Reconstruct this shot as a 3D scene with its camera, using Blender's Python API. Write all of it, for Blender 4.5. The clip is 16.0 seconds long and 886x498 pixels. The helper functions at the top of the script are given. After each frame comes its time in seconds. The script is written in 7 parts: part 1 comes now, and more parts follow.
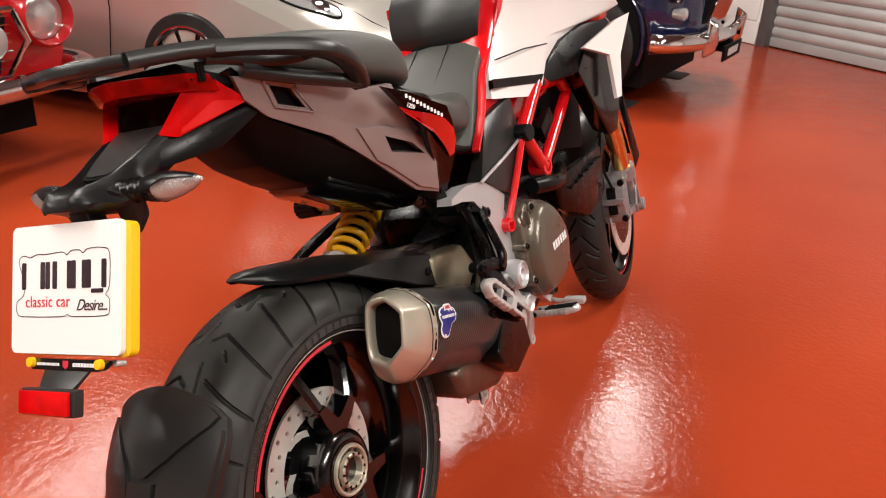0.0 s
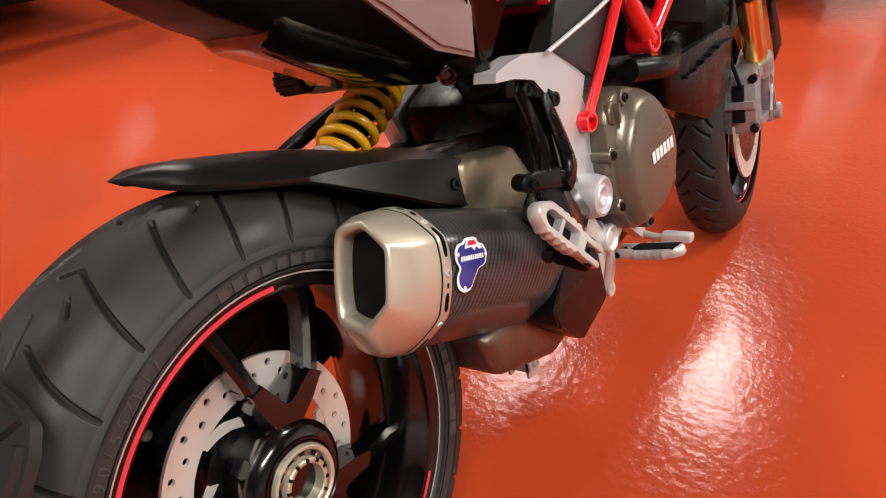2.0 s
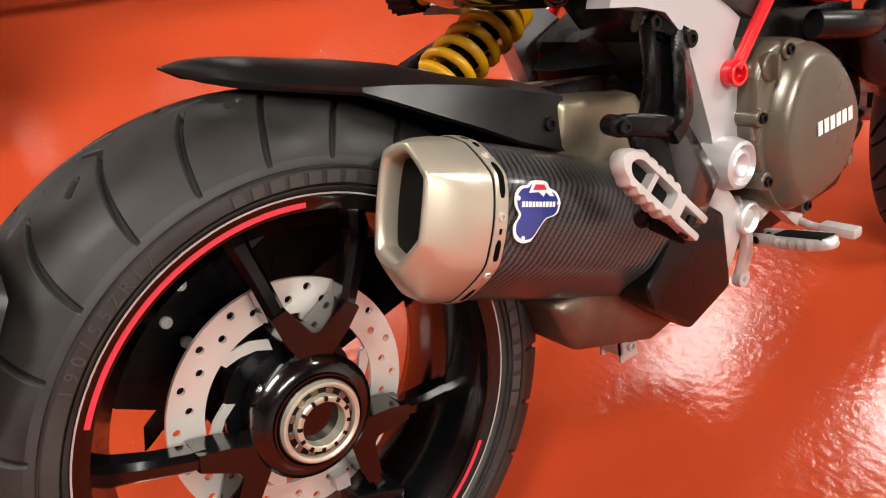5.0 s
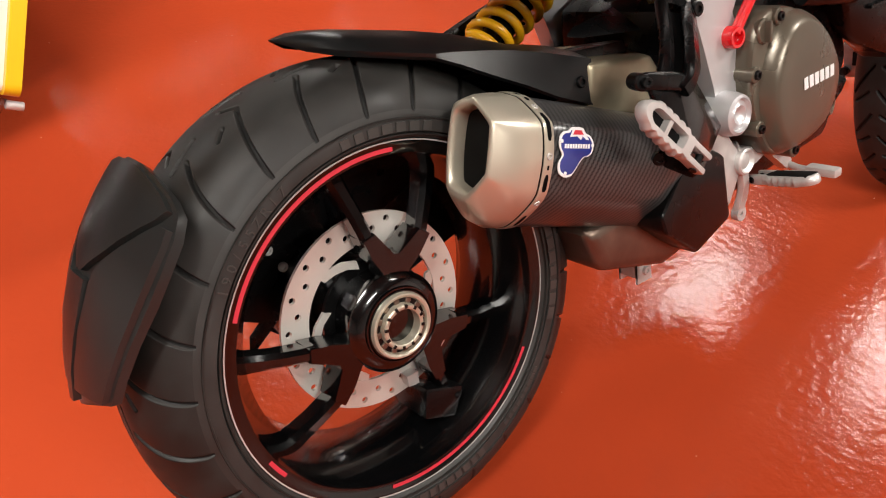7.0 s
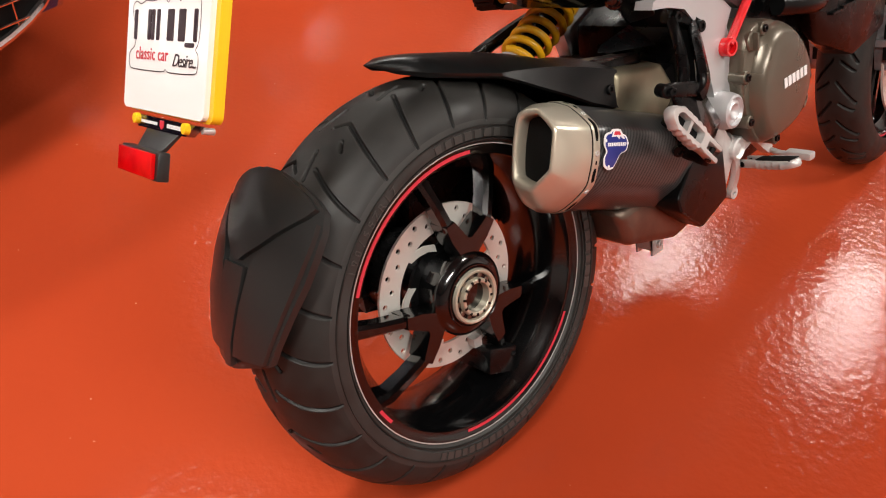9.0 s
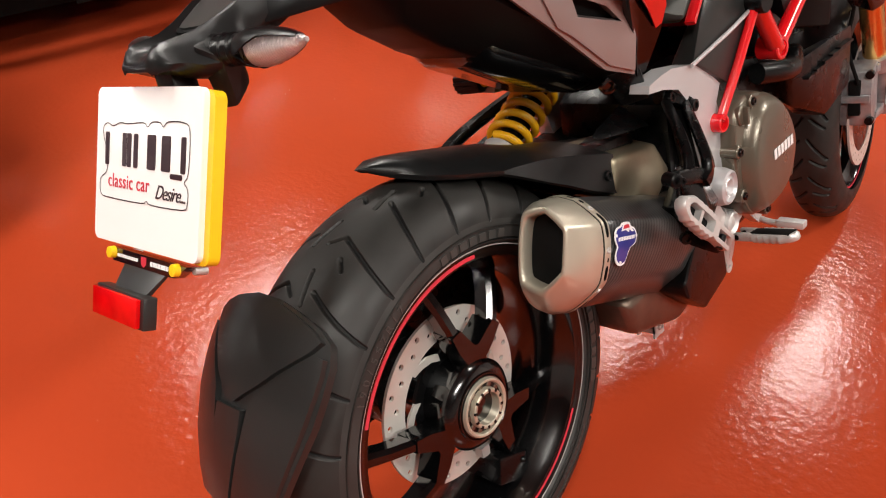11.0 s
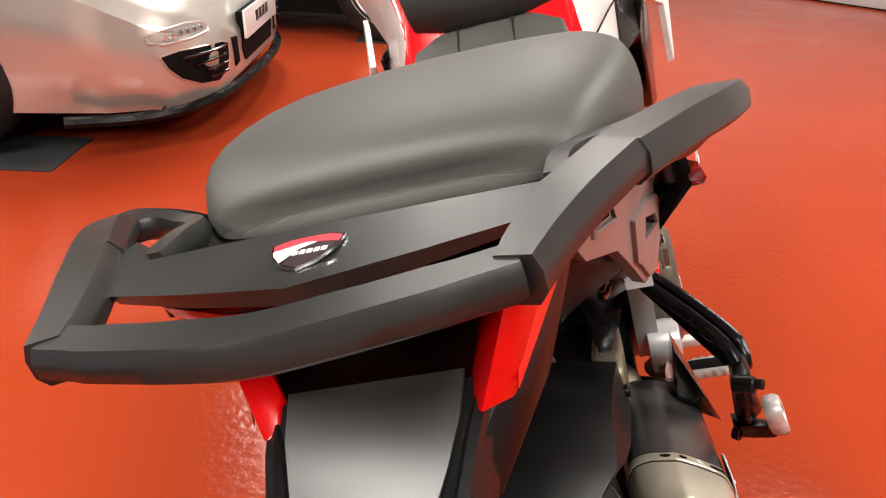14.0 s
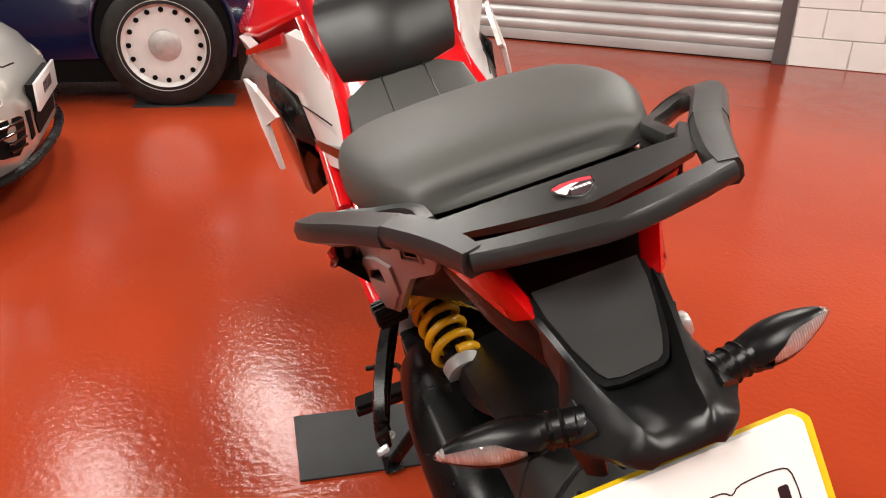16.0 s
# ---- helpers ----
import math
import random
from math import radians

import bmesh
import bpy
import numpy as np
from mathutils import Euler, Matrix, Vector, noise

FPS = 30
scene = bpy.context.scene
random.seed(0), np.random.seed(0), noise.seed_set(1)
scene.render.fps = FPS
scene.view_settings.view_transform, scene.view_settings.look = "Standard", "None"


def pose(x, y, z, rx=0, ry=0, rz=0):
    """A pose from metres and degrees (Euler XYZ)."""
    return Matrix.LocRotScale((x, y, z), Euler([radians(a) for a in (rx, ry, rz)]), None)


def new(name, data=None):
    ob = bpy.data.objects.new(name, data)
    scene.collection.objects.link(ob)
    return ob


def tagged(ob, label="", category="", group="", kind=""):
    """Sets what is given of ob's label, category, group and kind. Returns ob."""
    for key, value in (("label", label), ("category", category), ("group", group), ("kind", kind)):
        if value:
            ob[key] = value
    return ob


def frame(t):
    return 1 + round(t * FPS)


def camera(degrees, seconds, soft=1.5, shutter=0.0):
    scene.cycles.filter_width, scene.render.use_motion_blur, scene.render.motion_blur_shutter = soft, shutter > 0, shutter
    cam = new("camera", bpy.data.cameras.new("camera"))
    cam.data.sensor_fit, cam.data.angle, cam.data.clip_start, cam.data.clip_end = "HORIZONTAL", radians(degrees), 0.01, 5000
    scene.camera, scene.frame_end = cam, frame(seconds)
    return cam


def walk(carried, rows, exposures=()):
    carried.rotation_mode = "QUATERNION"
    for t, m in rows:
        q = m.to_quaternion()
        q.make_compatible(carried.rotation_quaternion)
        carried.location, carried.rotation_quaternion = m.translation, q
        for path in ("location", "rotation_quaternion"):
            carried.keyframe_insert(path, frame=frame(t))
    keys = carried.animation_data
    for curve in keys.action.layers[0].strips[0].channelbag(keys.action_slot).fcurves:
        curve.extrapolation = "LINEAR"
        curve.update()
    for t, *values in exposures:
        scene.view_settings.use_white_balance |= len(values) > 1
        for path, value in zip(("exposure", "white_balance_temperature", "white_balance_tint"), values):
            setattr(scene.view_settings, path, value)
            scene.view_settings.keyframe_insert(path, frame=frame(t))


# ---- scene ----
cam = camera(59.41, 16.0, 1.1)
PATH = [
    (0, 0.5582, -0.8483, 1.1950, 65.68, -2.75, 27.80),
    (0.5, 0.5407, -0.7151, 1.1426, 63.82, -2.88, 29.38),
    (1, 0.5066, -0.6133, 1.0908, 61.88, -3.02, 31.13),
    (1.5, 0.4509, -0.4936, 1.0378, 60.27, -2.97, 33.06),
    (2, 0.4168, -0.4047, 0.9817, 58.68, -2.84, 35.41),
    (2.5, 0.4075, -0.3275, 0.9397, 57.41, -2.86, 38.49),
    (3, 0.4132, -0.2530, 0.9076, 56.92, -2.76, 41.68),
    (3.5, 0.4301, -0.1954, 0.9029, 56.44, -2.93, 44.99),
    (4, 0.4381, -0.1910, 0.8929, 56.23, -2.72, 48.08),
    (4.5, 0.4460, -0.2135, 0.8947, 56.00, -2.42, 50.34),
    (5, 0.4703, -0.2538, 0.9069, 55.71, -2.20, 51.99),
    (5.2, 0.4792, -0.2743, 0.9128, 55.53, -2.15, 52.42),
    (7.5, 0.5717, -0.4730, 1.0045, 52.80, -1.62, 50.34),
    (8, 0.5757, -0.5439, 1.0369, 52.65, -1.53, 48.81),
    (10.3, 0.5791, -0.6888, 1.1201, 53.35, -1.78, 44.97),
    (10.5, 0.5404, -0.6882, 1.1122, 54.33, -1.63, 43.97),
    (11, 0.4345, -0.6186, 1.1135, 55.55, -1.61, 41.93),
    (11.5, 0.3215, -0.5446, 1.1239, 56.62, -1.98, 38.25),
    (12, 0.2427, -0.5070, 1.1316, 57.78, -1.56, 33.71),
    (12.5, 0.1226, -0.5218, 1.1486, 59.19, -1.51, 27.06),
    (13, -0.0006, -0.5375, 1.1445, 60.03, -1.26, 20.67),
    (13.5, -0.0954, -0.5008, 1.1452, 60.82, -1.19, 13.98),
    (14, -0.1978, -0.4389, 1.1417, 61.44, -1.15, 6.62),
    (14.5, -0.2890, -0.4434, 1.1415, 62.18, -1.05, 0.08),
    (15, -0.4044, -0.4846, 1.1539, 63.10, -1.12, -6.30),
    (15.5, -0.4754, -0.5502, 1.1644, 64.28, -1.20, -10.62),
    (16, -0.5193, -0.6665, 1.1758, 65.59, -1.32, -13.28),
]
walk(cam, [(t, pose(x, y, z, rx, ry, rz)) for t, x, y, z, rx, ry, rz in PATH],
     [(0.0, -0.12), (2.0, 0.15), (3.5, 0.4), (5.0, 0.3), (7.5, 0.0), (10.5, -0.1), (12.5, 0.35), (13.5, 0.25), (14.5, 0.1), (16.0, -0.1)])

# ---- world and light ----
world = bpy.data.worlds.new("world")
scene.world = world
world.use_nodes = True
world.node_tree.nodes["Background"].inputs[0].default_value = (0.9, 0.95, 1.0, 1)
world.node_tree.nodes["Background"].inputs[1].default_value = 0.05

CEILING = 3.2
# x, y and a brightness factor of each ceiling batten; (-1.7, -0.5) and (3.6, -0.4) are unseen fill lamps, added to
# brighten the floor and the right side
BATTENS = [(-0.55, 5.15, 0.95), (-1.9, 4.4, 0.75), (-4.0, 2.2, 0.9), (1.7, 2.6, 1.1), (0.9, -1.6, 1.0), (-1.7, -0.5, 1.05), (3.6, -0.4, 1.9), (-3.4, -2.4, 1.5)]
LAMP_POWER = 92.0
for lx, ly, lf in BATTENS:
    lamp = bpy.data.lights.new("tube_light", "AREA")
    lamp.shape, lamp.size, lamp.size_y, lamp.energy = "RECTANGLE", 0.45, 1.5, LAMP_POWER * lf
    lamp.color = (1.0, 0.95, 0.88)
    lo = new("tube_light", lamp)
    lo.matrix_world = pose(lx, ly, CEILING - 0.085, 0, 0, 17)
scene.view_settings.exposure = 0.0


# ---- materials ----
def material(name, color, rough=0.5, metal=0.0, coat=0.0, spec=0.5, grain=0.0, grain_scale=400.0, vary=0.0, vary_scale=8.0, rough_vary=0.0, coat_rough=0.05):
    """A painted, moulded or metal surface with fine relief (grain) and soft patches of tone and gloss."""
    m = bpy.data.materials.new(name)
    m.use_nodes = True
    nt = m.node_tree
    b = nt.nodes["Principled BSDF"]
    b.inputs["Base Color"].default_value = (*color, 1)
    b.inputs["Roughness"].default_value = rough
    b.inputs["Metallic"].default_value = metal
    b.inputs["Coat Weight"].default_value = coat
    b.inputs["Coat Roughness"].default_value = coat_rough
    b.inputs["Specular IOR Level"].default_value = spec
    tc = nt.nodes.new("ShaderNodeTexCoord")
    if vary or rough_vary:
        n = nt.nodes.new("ShaderNodeTexNoise")
        n.inputs["Scale"].default_value = vary_scale
        n.inputs["Detail"].default_value = 5
        nt.links.new(tc.outputs["Object"], n.inputs["Vector"])
        if vary:
            r = nt.nodes.new("ShaderNodeMapRange")
            r.inputs["From Min"].default_value, r.inputs["From Max"].default_value = 0.3, 0.7
            r.inputs["To Min"].default_value, r.inputs["To Max"].default_value = 1 - vary, 1 + vary
            nt.links.new(n.outputs["Fac"], r.inputs["Value"])
            mx = nt.nodes.new("ShaderNodeVectorMath")
            mx.operation = "SCALE"
            mx.inputs[0].default_value = color
            nt.links.new(r.outputs["Result"], mx.inputs["Scale"])
            nt.links.new(mx.outputs["Vector"], b.inputs["Base Color"])
        if rough_vary:
            r2 = nt.nodes.new("ShaderNodeMapRange")
            r2.inputs["From Min"].default_value, r2.inputs["From Max"].default_value = 0.3, 0.7
            r2.inputs["To Min"].default_value, r2.inputs["To Max"].default_value = max(0.02, rough - rough_vary), rough + rough_vary
            nt.links.new(n.outputs["Fac"], r2.inputs["Value"])
            nt.links.new(r2.outputs["Result"], b.inputs["Roughness"])
    if grain:
        g = nt.nodes.new("ShaderNodeTexNoise")
        g.inputs["Scale"].default_value = grain_scale
        g.inputs["Detail"].default_value = 3
        bp = nt.nodes.new("ShaderNodeBump")
        bp.inputs["Strength"].default_value = grain
        bp.inputs["Distance"].default_value = 0.001
        nt.links.new(tc.outputs["Object"], g.inputs["Vector"])
        nt.links.new(g.outputs["Fac"], bp.inputs["Height"])
        nt.links.new(bp.outputs["Normal"], b.inputs["Normal"])
    return m


BLACK = material("black_moulded_plastic", (0.0030, 0.0030, 0.0032), 0.30, spec=0.24, grain=0.08, grain_scale=900, vary=0.15, rough_vary=0.08, vary_scale=14)
RACK = material("grey_textured_plastic", (0.016, 0.0165, 0.016), 0.33, spec=0.48, grain=0.12, grain_scale=1400, vary=0.1, rough_vary=0.05, vary_scale=10)
GLOSS_BLACK = material("gloss_black_paint", (0.0015, 0.0015, 0.0017), 0.16, spec=0.45, coat=0.5, rough_vary=0.05)
SATIN_BLACK = material("satin_black_metal", (0.0025, 0.0025, 0.0027), 0.27, spec=0.25, rough_vary=0.08, vary_scale=20)
SATIN_PLASTIC = material("satin_black_plastic", (0.0055, 0.0057, 0.0059), 0.34, spec=0.36, grain=0.10, grain_scale=1400, vary=0.15, rough_vary=0.06, vary_scale=14)
UNDER = material("dull_black_plastic", (0.0022, 0.0022, 0.0022), 0.45, spec=0.14, rough_vary=0.08)
RUBBER = material("tyre_rubber", (0.0150, 0.0142, 0.0130), 0.50, spec=0.32, grain=0.14, grain_scale=700, vary=0.4, vary_scale=22, rough_vary=0.12)
# groove bottoms: unworn rubber, with the shade inside the cuts painted in
GROOVE = material("unworn_shaded_groove_rubber", (0.006, 0.006, 0.006), 0.6, spec=0.2)
SIDE_RUBBER = material("sidewall_rubber", (0.026, 0.025, 0.0235), 0.50, spec=0.4, grain=0.10, grain_scale=700, vary=0.3, vary_scale=18, rough_vary=0.1)
SIDEWALL = material("tyre_lettering_rubber", (0.040, 0.0385, 0.036), 0.40)
INLAY_GREY = material("smooth_grey_plastic", (0.034, 0.0345, 0.034), 0.30, spec=0.5, grain=0.05, grain_scale=1400, rough_vary=0.05, vary_scale=10)
# grey paint; the mauve tint is the floor's red reflection put into the colour
PANEL = material("grey_satin_paint_red_bounce", (0.27, 0.215, 0.205), 0.36, metal=0.2, grain=0.06, grain_scale=1200, rough_vary=0.05)
SILVER = material("silver_painted_casting", (0.56, 0.56, 0.57), 0.36, metal=0.45, grain=0.15, grain_scale=700, rough_vary=0.06)
WHITE = material("white_gloss_paint", (0.80, 0.79, 0.77), 0.25, coat=0.6)
RED = material("red_gloss_paint", (0.62, 0.006, 0.010), 0.2, coat=0.8, rough_vary=0.04)
TAPE = material("red_rim_tape", (0.55, 0.03, 0.05), 0.45)
LENS = material("red_lamp_plastic", (0.56, 0.002, 0.003), 0.16, spec=0.25, coat=0.2, vary=0.25, vary_scale=30)
LENS_DARK = material("smoked_lamp_plastic", (0.004, 0.0008, 0.0008), 0.12, spec=0.12)
# lighter copy of the lens red: light on the unlit lamp's facets, painted in
LENS_PALE = material("highlit_red_lamp_plastic", (0.64, 0.012, 0.012), 0.14, coat=0.6)
CLEAR = material("clear_lamp_plastic", (0.95, 0.95, 0.95), 0.05)
CLEAR.node_tree.nodes["Principled BSDF"].inputs["Transmission Weight"].default_value = 1.0
CLEAR.node_tree.nodes["Principled BSDF"].inputs["IOR"].default_value = 1.25
RIBBED = material("ribbed_lamp_reflector", (0.82, 0.81, 0.80), 0.25, metal=0.35)
LENS_DEEP = material("deep_red_lamp_plastic", (0.36, 0.0012, 0.002), 0.16, spec=0.22, coat=0.2, vary=0.5, vary_scale=26)


def add_ribs(m, scale, strength, direction="X"):
    """Fine parallel ribs across a moulded lens."""
    nt = m.node_tree
    tc, w, bp = nt.nodes.new("ShaderNodeTexCoord"), nt.nodes.new("ShaderNodeTexWave"), nt.nodes.new("ShaderNodeBump")
    w.bands_direction = direction
    w.inputs["Scale"].default_value, w.inputs["Distortion"].default_value = scale, 1.5
    bp.inputs["Strength"].default_value, bp.inputs["Distance"].default_value = strength, 0.003
    nt.links.new(tc.outputs["Object"], w.inputs["Vector"])
    nt.links.new(w.outputs["Fac"], bp.inputs["Height"])
    nt.links.new(bp.outputs["Normal"], nt.nodes["Principled BSDF"].inputs["Normal"])


add_ribs(RIBBED, 120, 0.30)
STEEL = material("brushed_steel", (0.58, 0.54, 0.435), 0.33, metal=0.65, grain=0.08, grain_scale=1200, rough_vary=0.05, vary_scale=25)
FORGED = material("forged_alloy", (0.34, 0.34, 0.35), 0.34, metal=0.6, grain=0.15, grain_scale=900, vary=0.25, vary_scale=40)
ALLOY = material("cast_alloy", (0.56, 0.545, 0.53), 0.40, metal=0.45, grain=0.3, grain_scale=900, vary=0.12, vary_scale=30)
DISC = material("ground_disc_steel", (0.70, 0.67, 0.62), 0.38, metal=0.5, grain=0.15, grain_scale=1500, rough_vary=0.06, vary_scale=40)
BRONZE = material("bronze_magnesium_cover", (0.130, 0.112, 0.084), 0.30, metal=0.45, coat=0.15, coat_rough=0.15, grain=0.08, grain_scale=1000, rough_vary=0.06)
TITAN = material("raw_titanium_sheet", (0.34, 0.30, 0.21), 0.42, metal=0.8, vary=0.2, vary_scale=18, rough_vary=0.1)
PIPE = material("heat_stained_steel", (0.19, 0.145, 0.115), 0.40, metal=0.9, vary=0.3, vary_scale=14)
YELLOW = material("yellow_spring_paint", (0.80, 0.40, 0.008), 0.3, coat=0.3, vary=0.05)
GOLD = material("gold_anodised_tube", (0.78, 0.47, 0.16), 0.25, metal=1.0)
SEAT = material("black_seat_vinyl", (0.055, 0.056, 0.050), 0.50, grain=0.2, grain_scale=1300, vary=0.08, rough_vary=0.04)
SEAT_DARK = material("dark_seat_vinyl", (0.012, 0.012, 0.012), 0.38, grain=0.3, grain_scale=900)
# dull black rubber, also painted in for the shade inside openings
DARK = material("black_rubber_and_shade", (0.002, 0.002, 0.002), 0.7, spec=0.15)
PLATE_WHITE = material("white_acrylic_sheet", (0.82, 0.81, 0.79), 0.22, coat=0.3)
PLATE_YELLOW = material("yellow_acrylic_sheet", (0.80, 0.50, 0.01), 0.3)
INK = material("dark_maroon_ink", (0.022, 0.008, 0.012), 0.4)
INK_RED = material("red_ink", (0.55, 0.03, 0.05), 0.4)
INK_WHITE = material("white_ink", (0.78, 0.78, 0.78), 0.4)
INK_BLUE = material("blue_enamel", (0.02, 0.035, 0.22), 0.3, coat=0.4)
MAT_RUBBER = material("flat_black_rubber", (0.024, 0.026, 0.027), 0.62, grain=0.4, grain_scale=300, vary=0.2)
CHROME = material("chrome_plate", (0.80, 0.80, 0.80), 0.08, metal=1.0)
CAR_SILVER = material("champagne_metallic_paint", (0.66, 0.62, 0.56), 0.28, metal=0.7, coat=0.6)
CAR_BLUE = material("navy_gloss_paint", (0.006, 0.010, 0.045), 0.2, coat=0.9)
CAR_RED = material("red_car_paint", (0.42, 0.010, 0.012), 0.2, coat=0.9)
LAMP_GLASS = material("lamp_glass", (0.62, 0.62, 0.62), 0.1, metal=0.6, coat=0.9)
WHEEL_WHITE = material("white_wheel_enamel", (0.72, 0.70, 0.68), 0.35, vary=0.06)
WALL = material("white_wall_paint", (0.82, 0.80, 0.77), 0.55, grain=0.4, grain_scale=60, vary=0.05, vary_scale=3)
SHUTTER = material("grey_galvanised_slat", (0.48, 0.47, 0.46), 0.4, metal=0.3, vary=0.08, vary_scale=3)
SHUTTER_FRAME = material("grey_steel_guide", (0.13, 0.125, 0.125), 0.4, metal=0.3)
CEIL = material("grey_ceiling_board", (0.16, 0.16, 0.155), 0.8, vary=0.04, vary_scale=2)


def carbon():
    """Woven twill: two sets of diagonal threads, one glossier than the other, under clear lacquer."""
    m = bpy.data.materials.new("carbon_twill")
    m.use_nodes = True
    nt = m.node_tree
    b = nt.nodes["Principled BSDF"]
    tc = nt.nodes.new("ShaderNodeTexCoord")
    mp = nt.nodes.new("ShaderNodeMapping")
    mp.inputs["Rotation"].default_value = (radians(45), 0, 0)
    w = nt.nodes.new("ShaderNodeTexWave")
    w.bands_direction = "Y"
    w.inputs["Scale"].default_value = 44
    w.inputs["Distortion"].default_value = 0.4
    ck = nt.nodes.new("ShaderNodeTexChecker")
    ck.inputs["Scale"].default_value = 420
    mixc = nt.nodes.new("ShaderNodeMath")
    mixc.operation = "MULTIPLY_ADD"
    mixc.inputs[1].default_value = 0.35
    ramp = nt.nodes.new("ShaderNodeMapRange")
    ramp.inputs["To Min"].default_value, ramp.inputs["To Max"].default_value = 0.0004, 0.060
    cc = nt.nodes.new("ShaderNodeCombineColor")
    nt.links.new(tc.outputs["Object"], mp.inputs["Vector"])
    nt.links.new(mp.outputs["Vector"], w.inputs["Vector"])
    nt.links.new(mp.outputs["Vector"], ck.inputs["Vector"])
    nt.links.new(ck.outputs["Fac"], mixc.inputs[0])
    nt.links.new(w.outputs["Fac"], mixc.inputs[2])
    nt.links.new(mixc.outputs["Value"], ramp.inputs["Value"])
    for k in range(3):
        nt.links.new(ramp.outputs["Result"], cc.inputs[k])
    nt.links.new(cc.outputs["Color"], b.inputs["Base Color"])
    b.inputs["Roughness"].default_value = 0.28
    b.inputs["Specular IOR Level"].default_value = 0.3
    b.inputs["Coat Weight"].default_value = 0.3
    b.inputs["Coat Roughness"].default_value = 0.25
    return m


CARBON = carbon()


def epoxy():
    """Red floor paint: rolled on unevenly, glossy, with scuffs, dust specks and pits."""
    m = bpy.data.materials.new("red_epoxy_paint")
    m.use_nodes = True
    nt = m.node_tree
    b = nt.nodes["Principled BSDF"]
    tc = nt.nodes.new("ShaderNodeTexCoord")

    def tex(scale, detail=4.0, dist=0.0):
        n = nt.nodes.new("ShaderNodeTexNoise")
        n.inputs["Scale"].default_value, n.inputs["Detail"].default_value, n.inputs["Distortion"].default_value = scale, detail, dist
        nt.links.new(tc.outputs["Object"], n.inputs["Vector"])
        return n
    big, mid, fine, speck = tex(0.7), tex(4.0, 1), tex(48.0, 5), tex(95.0, 2)
    ramp = nt.nodes.new("ShaderNodeValToRGB")
    ramp.color_ramp.elements[0].position, ramp.color_ramp.elements[1].position = 0.32, 0.72
    ramp.color_ramp.elements[0].color = (0.29, 0.033, 0.0105, 1)
    ramp.color_ramp.elements[1].color = (0.37, 0.049, 0.0155, 1)
    nt.links.new(big.outputs["Fac"], ramp.inputs["Fac"])
    dust = nt.nodes.new("ShaderNodeMapRange")
    dust.inputs["From Min"].default_value, dust.inputs["From Max"].default_value = 0.78, 0.80
    nt.links.new(speck.outputs["Fac"], dust.inputs["Value"])
    mixd = nt.nodes.new("ShaderNodeMix")
    mixd.data_type = "RGBA"
    mixd.inputs["B"].default_value = (0.70, 0.50, 0.42, 1)
    nt.links.new(dust.outputs["Result"], mixd.inputs["Factor"])
    nt.links.new(ramp.outputs["Color"], mixd.inputs["A"])
    nt.links.new(mixd.outputs["Result"], b.inputs["Base Color"])
    rr = nt.nodes.new("ShaderNodeMapRange")
    rr.inputs["From Min"].default_value, rr.inputs["From Max"].default_value = 0.1, 0.9
    rr.inputs["To Min"].default_value, rr.inputs["To Max"].default_value = 0.085, 0.19
    nt.links.new(mid.outputs["Fac"], rr.inputs["Value"])
    nt.links.new(rr.outputs["Result"], b.inputs["Roughness"])
    b.inputs["Coat Weight"].default_value = 0.05
    b.inputs["Coat Roughness"].default_value = 0.10
    b.inputs["Specular IOR Level"].default_value = 0.115
    add = nt.nodes.new("ShaderNodeMath")
    add.operation = "MULTIPLY_ADD"
    add.inputs[1].default_value = 0.52
    nt.links.new(fine.outputs["Fac"], add.inputs[0])
    nt.links.new(mid.outputs["Fac"], add.inputs[2])
    bp = nt.nodes.new("ShaderNodeBump")
    bp.inputs["Strength"].default_value, bp.inputs["Distance"].default_value = 0.33, 0.008
    nt.links.new(add.outputs["Value"], bp.inputs["Height"])
    nt.links.new(bp.outputs["Normal"], b.inputs["Normal"])
    return m


FLOOR = epoxy()


def glow(name, color, strength):
    m = bpy.data.materials.new(name)
    m.use_nodes = True
    b = m.node_tree.nodes["Principled BSDF"]
    b.inputs["Base Color"].default_value = (0.9, 0.9, 0.9, 1)
    b.inputs["Emission Color"].default_value = (*color, 1)
    b.inputs["Emission Strength"].default_value = strength
    return m


TUBE = glow("lit_diffuser", (1.0, 0.96, 0.9), 9.0)


# ---- mesh helpers ----


def part(name, bm, mat, parent=None, label="", sub=0, smooth=38.0, at=None):
    """Links a bmesh as one mesh object under a thing or a part."""
    bmesh.ops.recalc_face_normals(bm, faces=bm.faces[:])
    me = bpy.data.meshes.new(name)
    bm.to_mesh(me)
    bm.free()
    me.materials.append(mat)
    me.polygons.foreach_set("use_smooth", [True] * len(me.polygons))
    me.set_sharp_from_angle(angle=radians(smooth))
    ob = new(name, me)
    if parent is not None:
        ob.parent = parent
    if at is not None:
        ob.matrix_basis = at
    if label:
        ob["label"] = label
    if sub:
        mod = ob.modifiers.new("subdivision", "SUBSURF")
        mod.levels = mod.render_levels = sub
    return ob


def thing(name, label, category, at=Matrix(), group="", kind=""):
    ob = new(name)
    ob.empty_display_size = 0.1
    ob.matrix_basis = at
    return tagged(ob, label, category, group, kind)


def bevel(bm, size, segments=2, angle=30.0):
    es = [e for e in bm.edges if len(e.link_faces) == 2 and e.calc_face_angle(0) > radians(angle)]
    if es:
        bmesh.ops.bevel(bm, geom=es, offset=size, segments=segments, affect="EDGES", clamp_overlap=True, profile=0.6)
    return bm


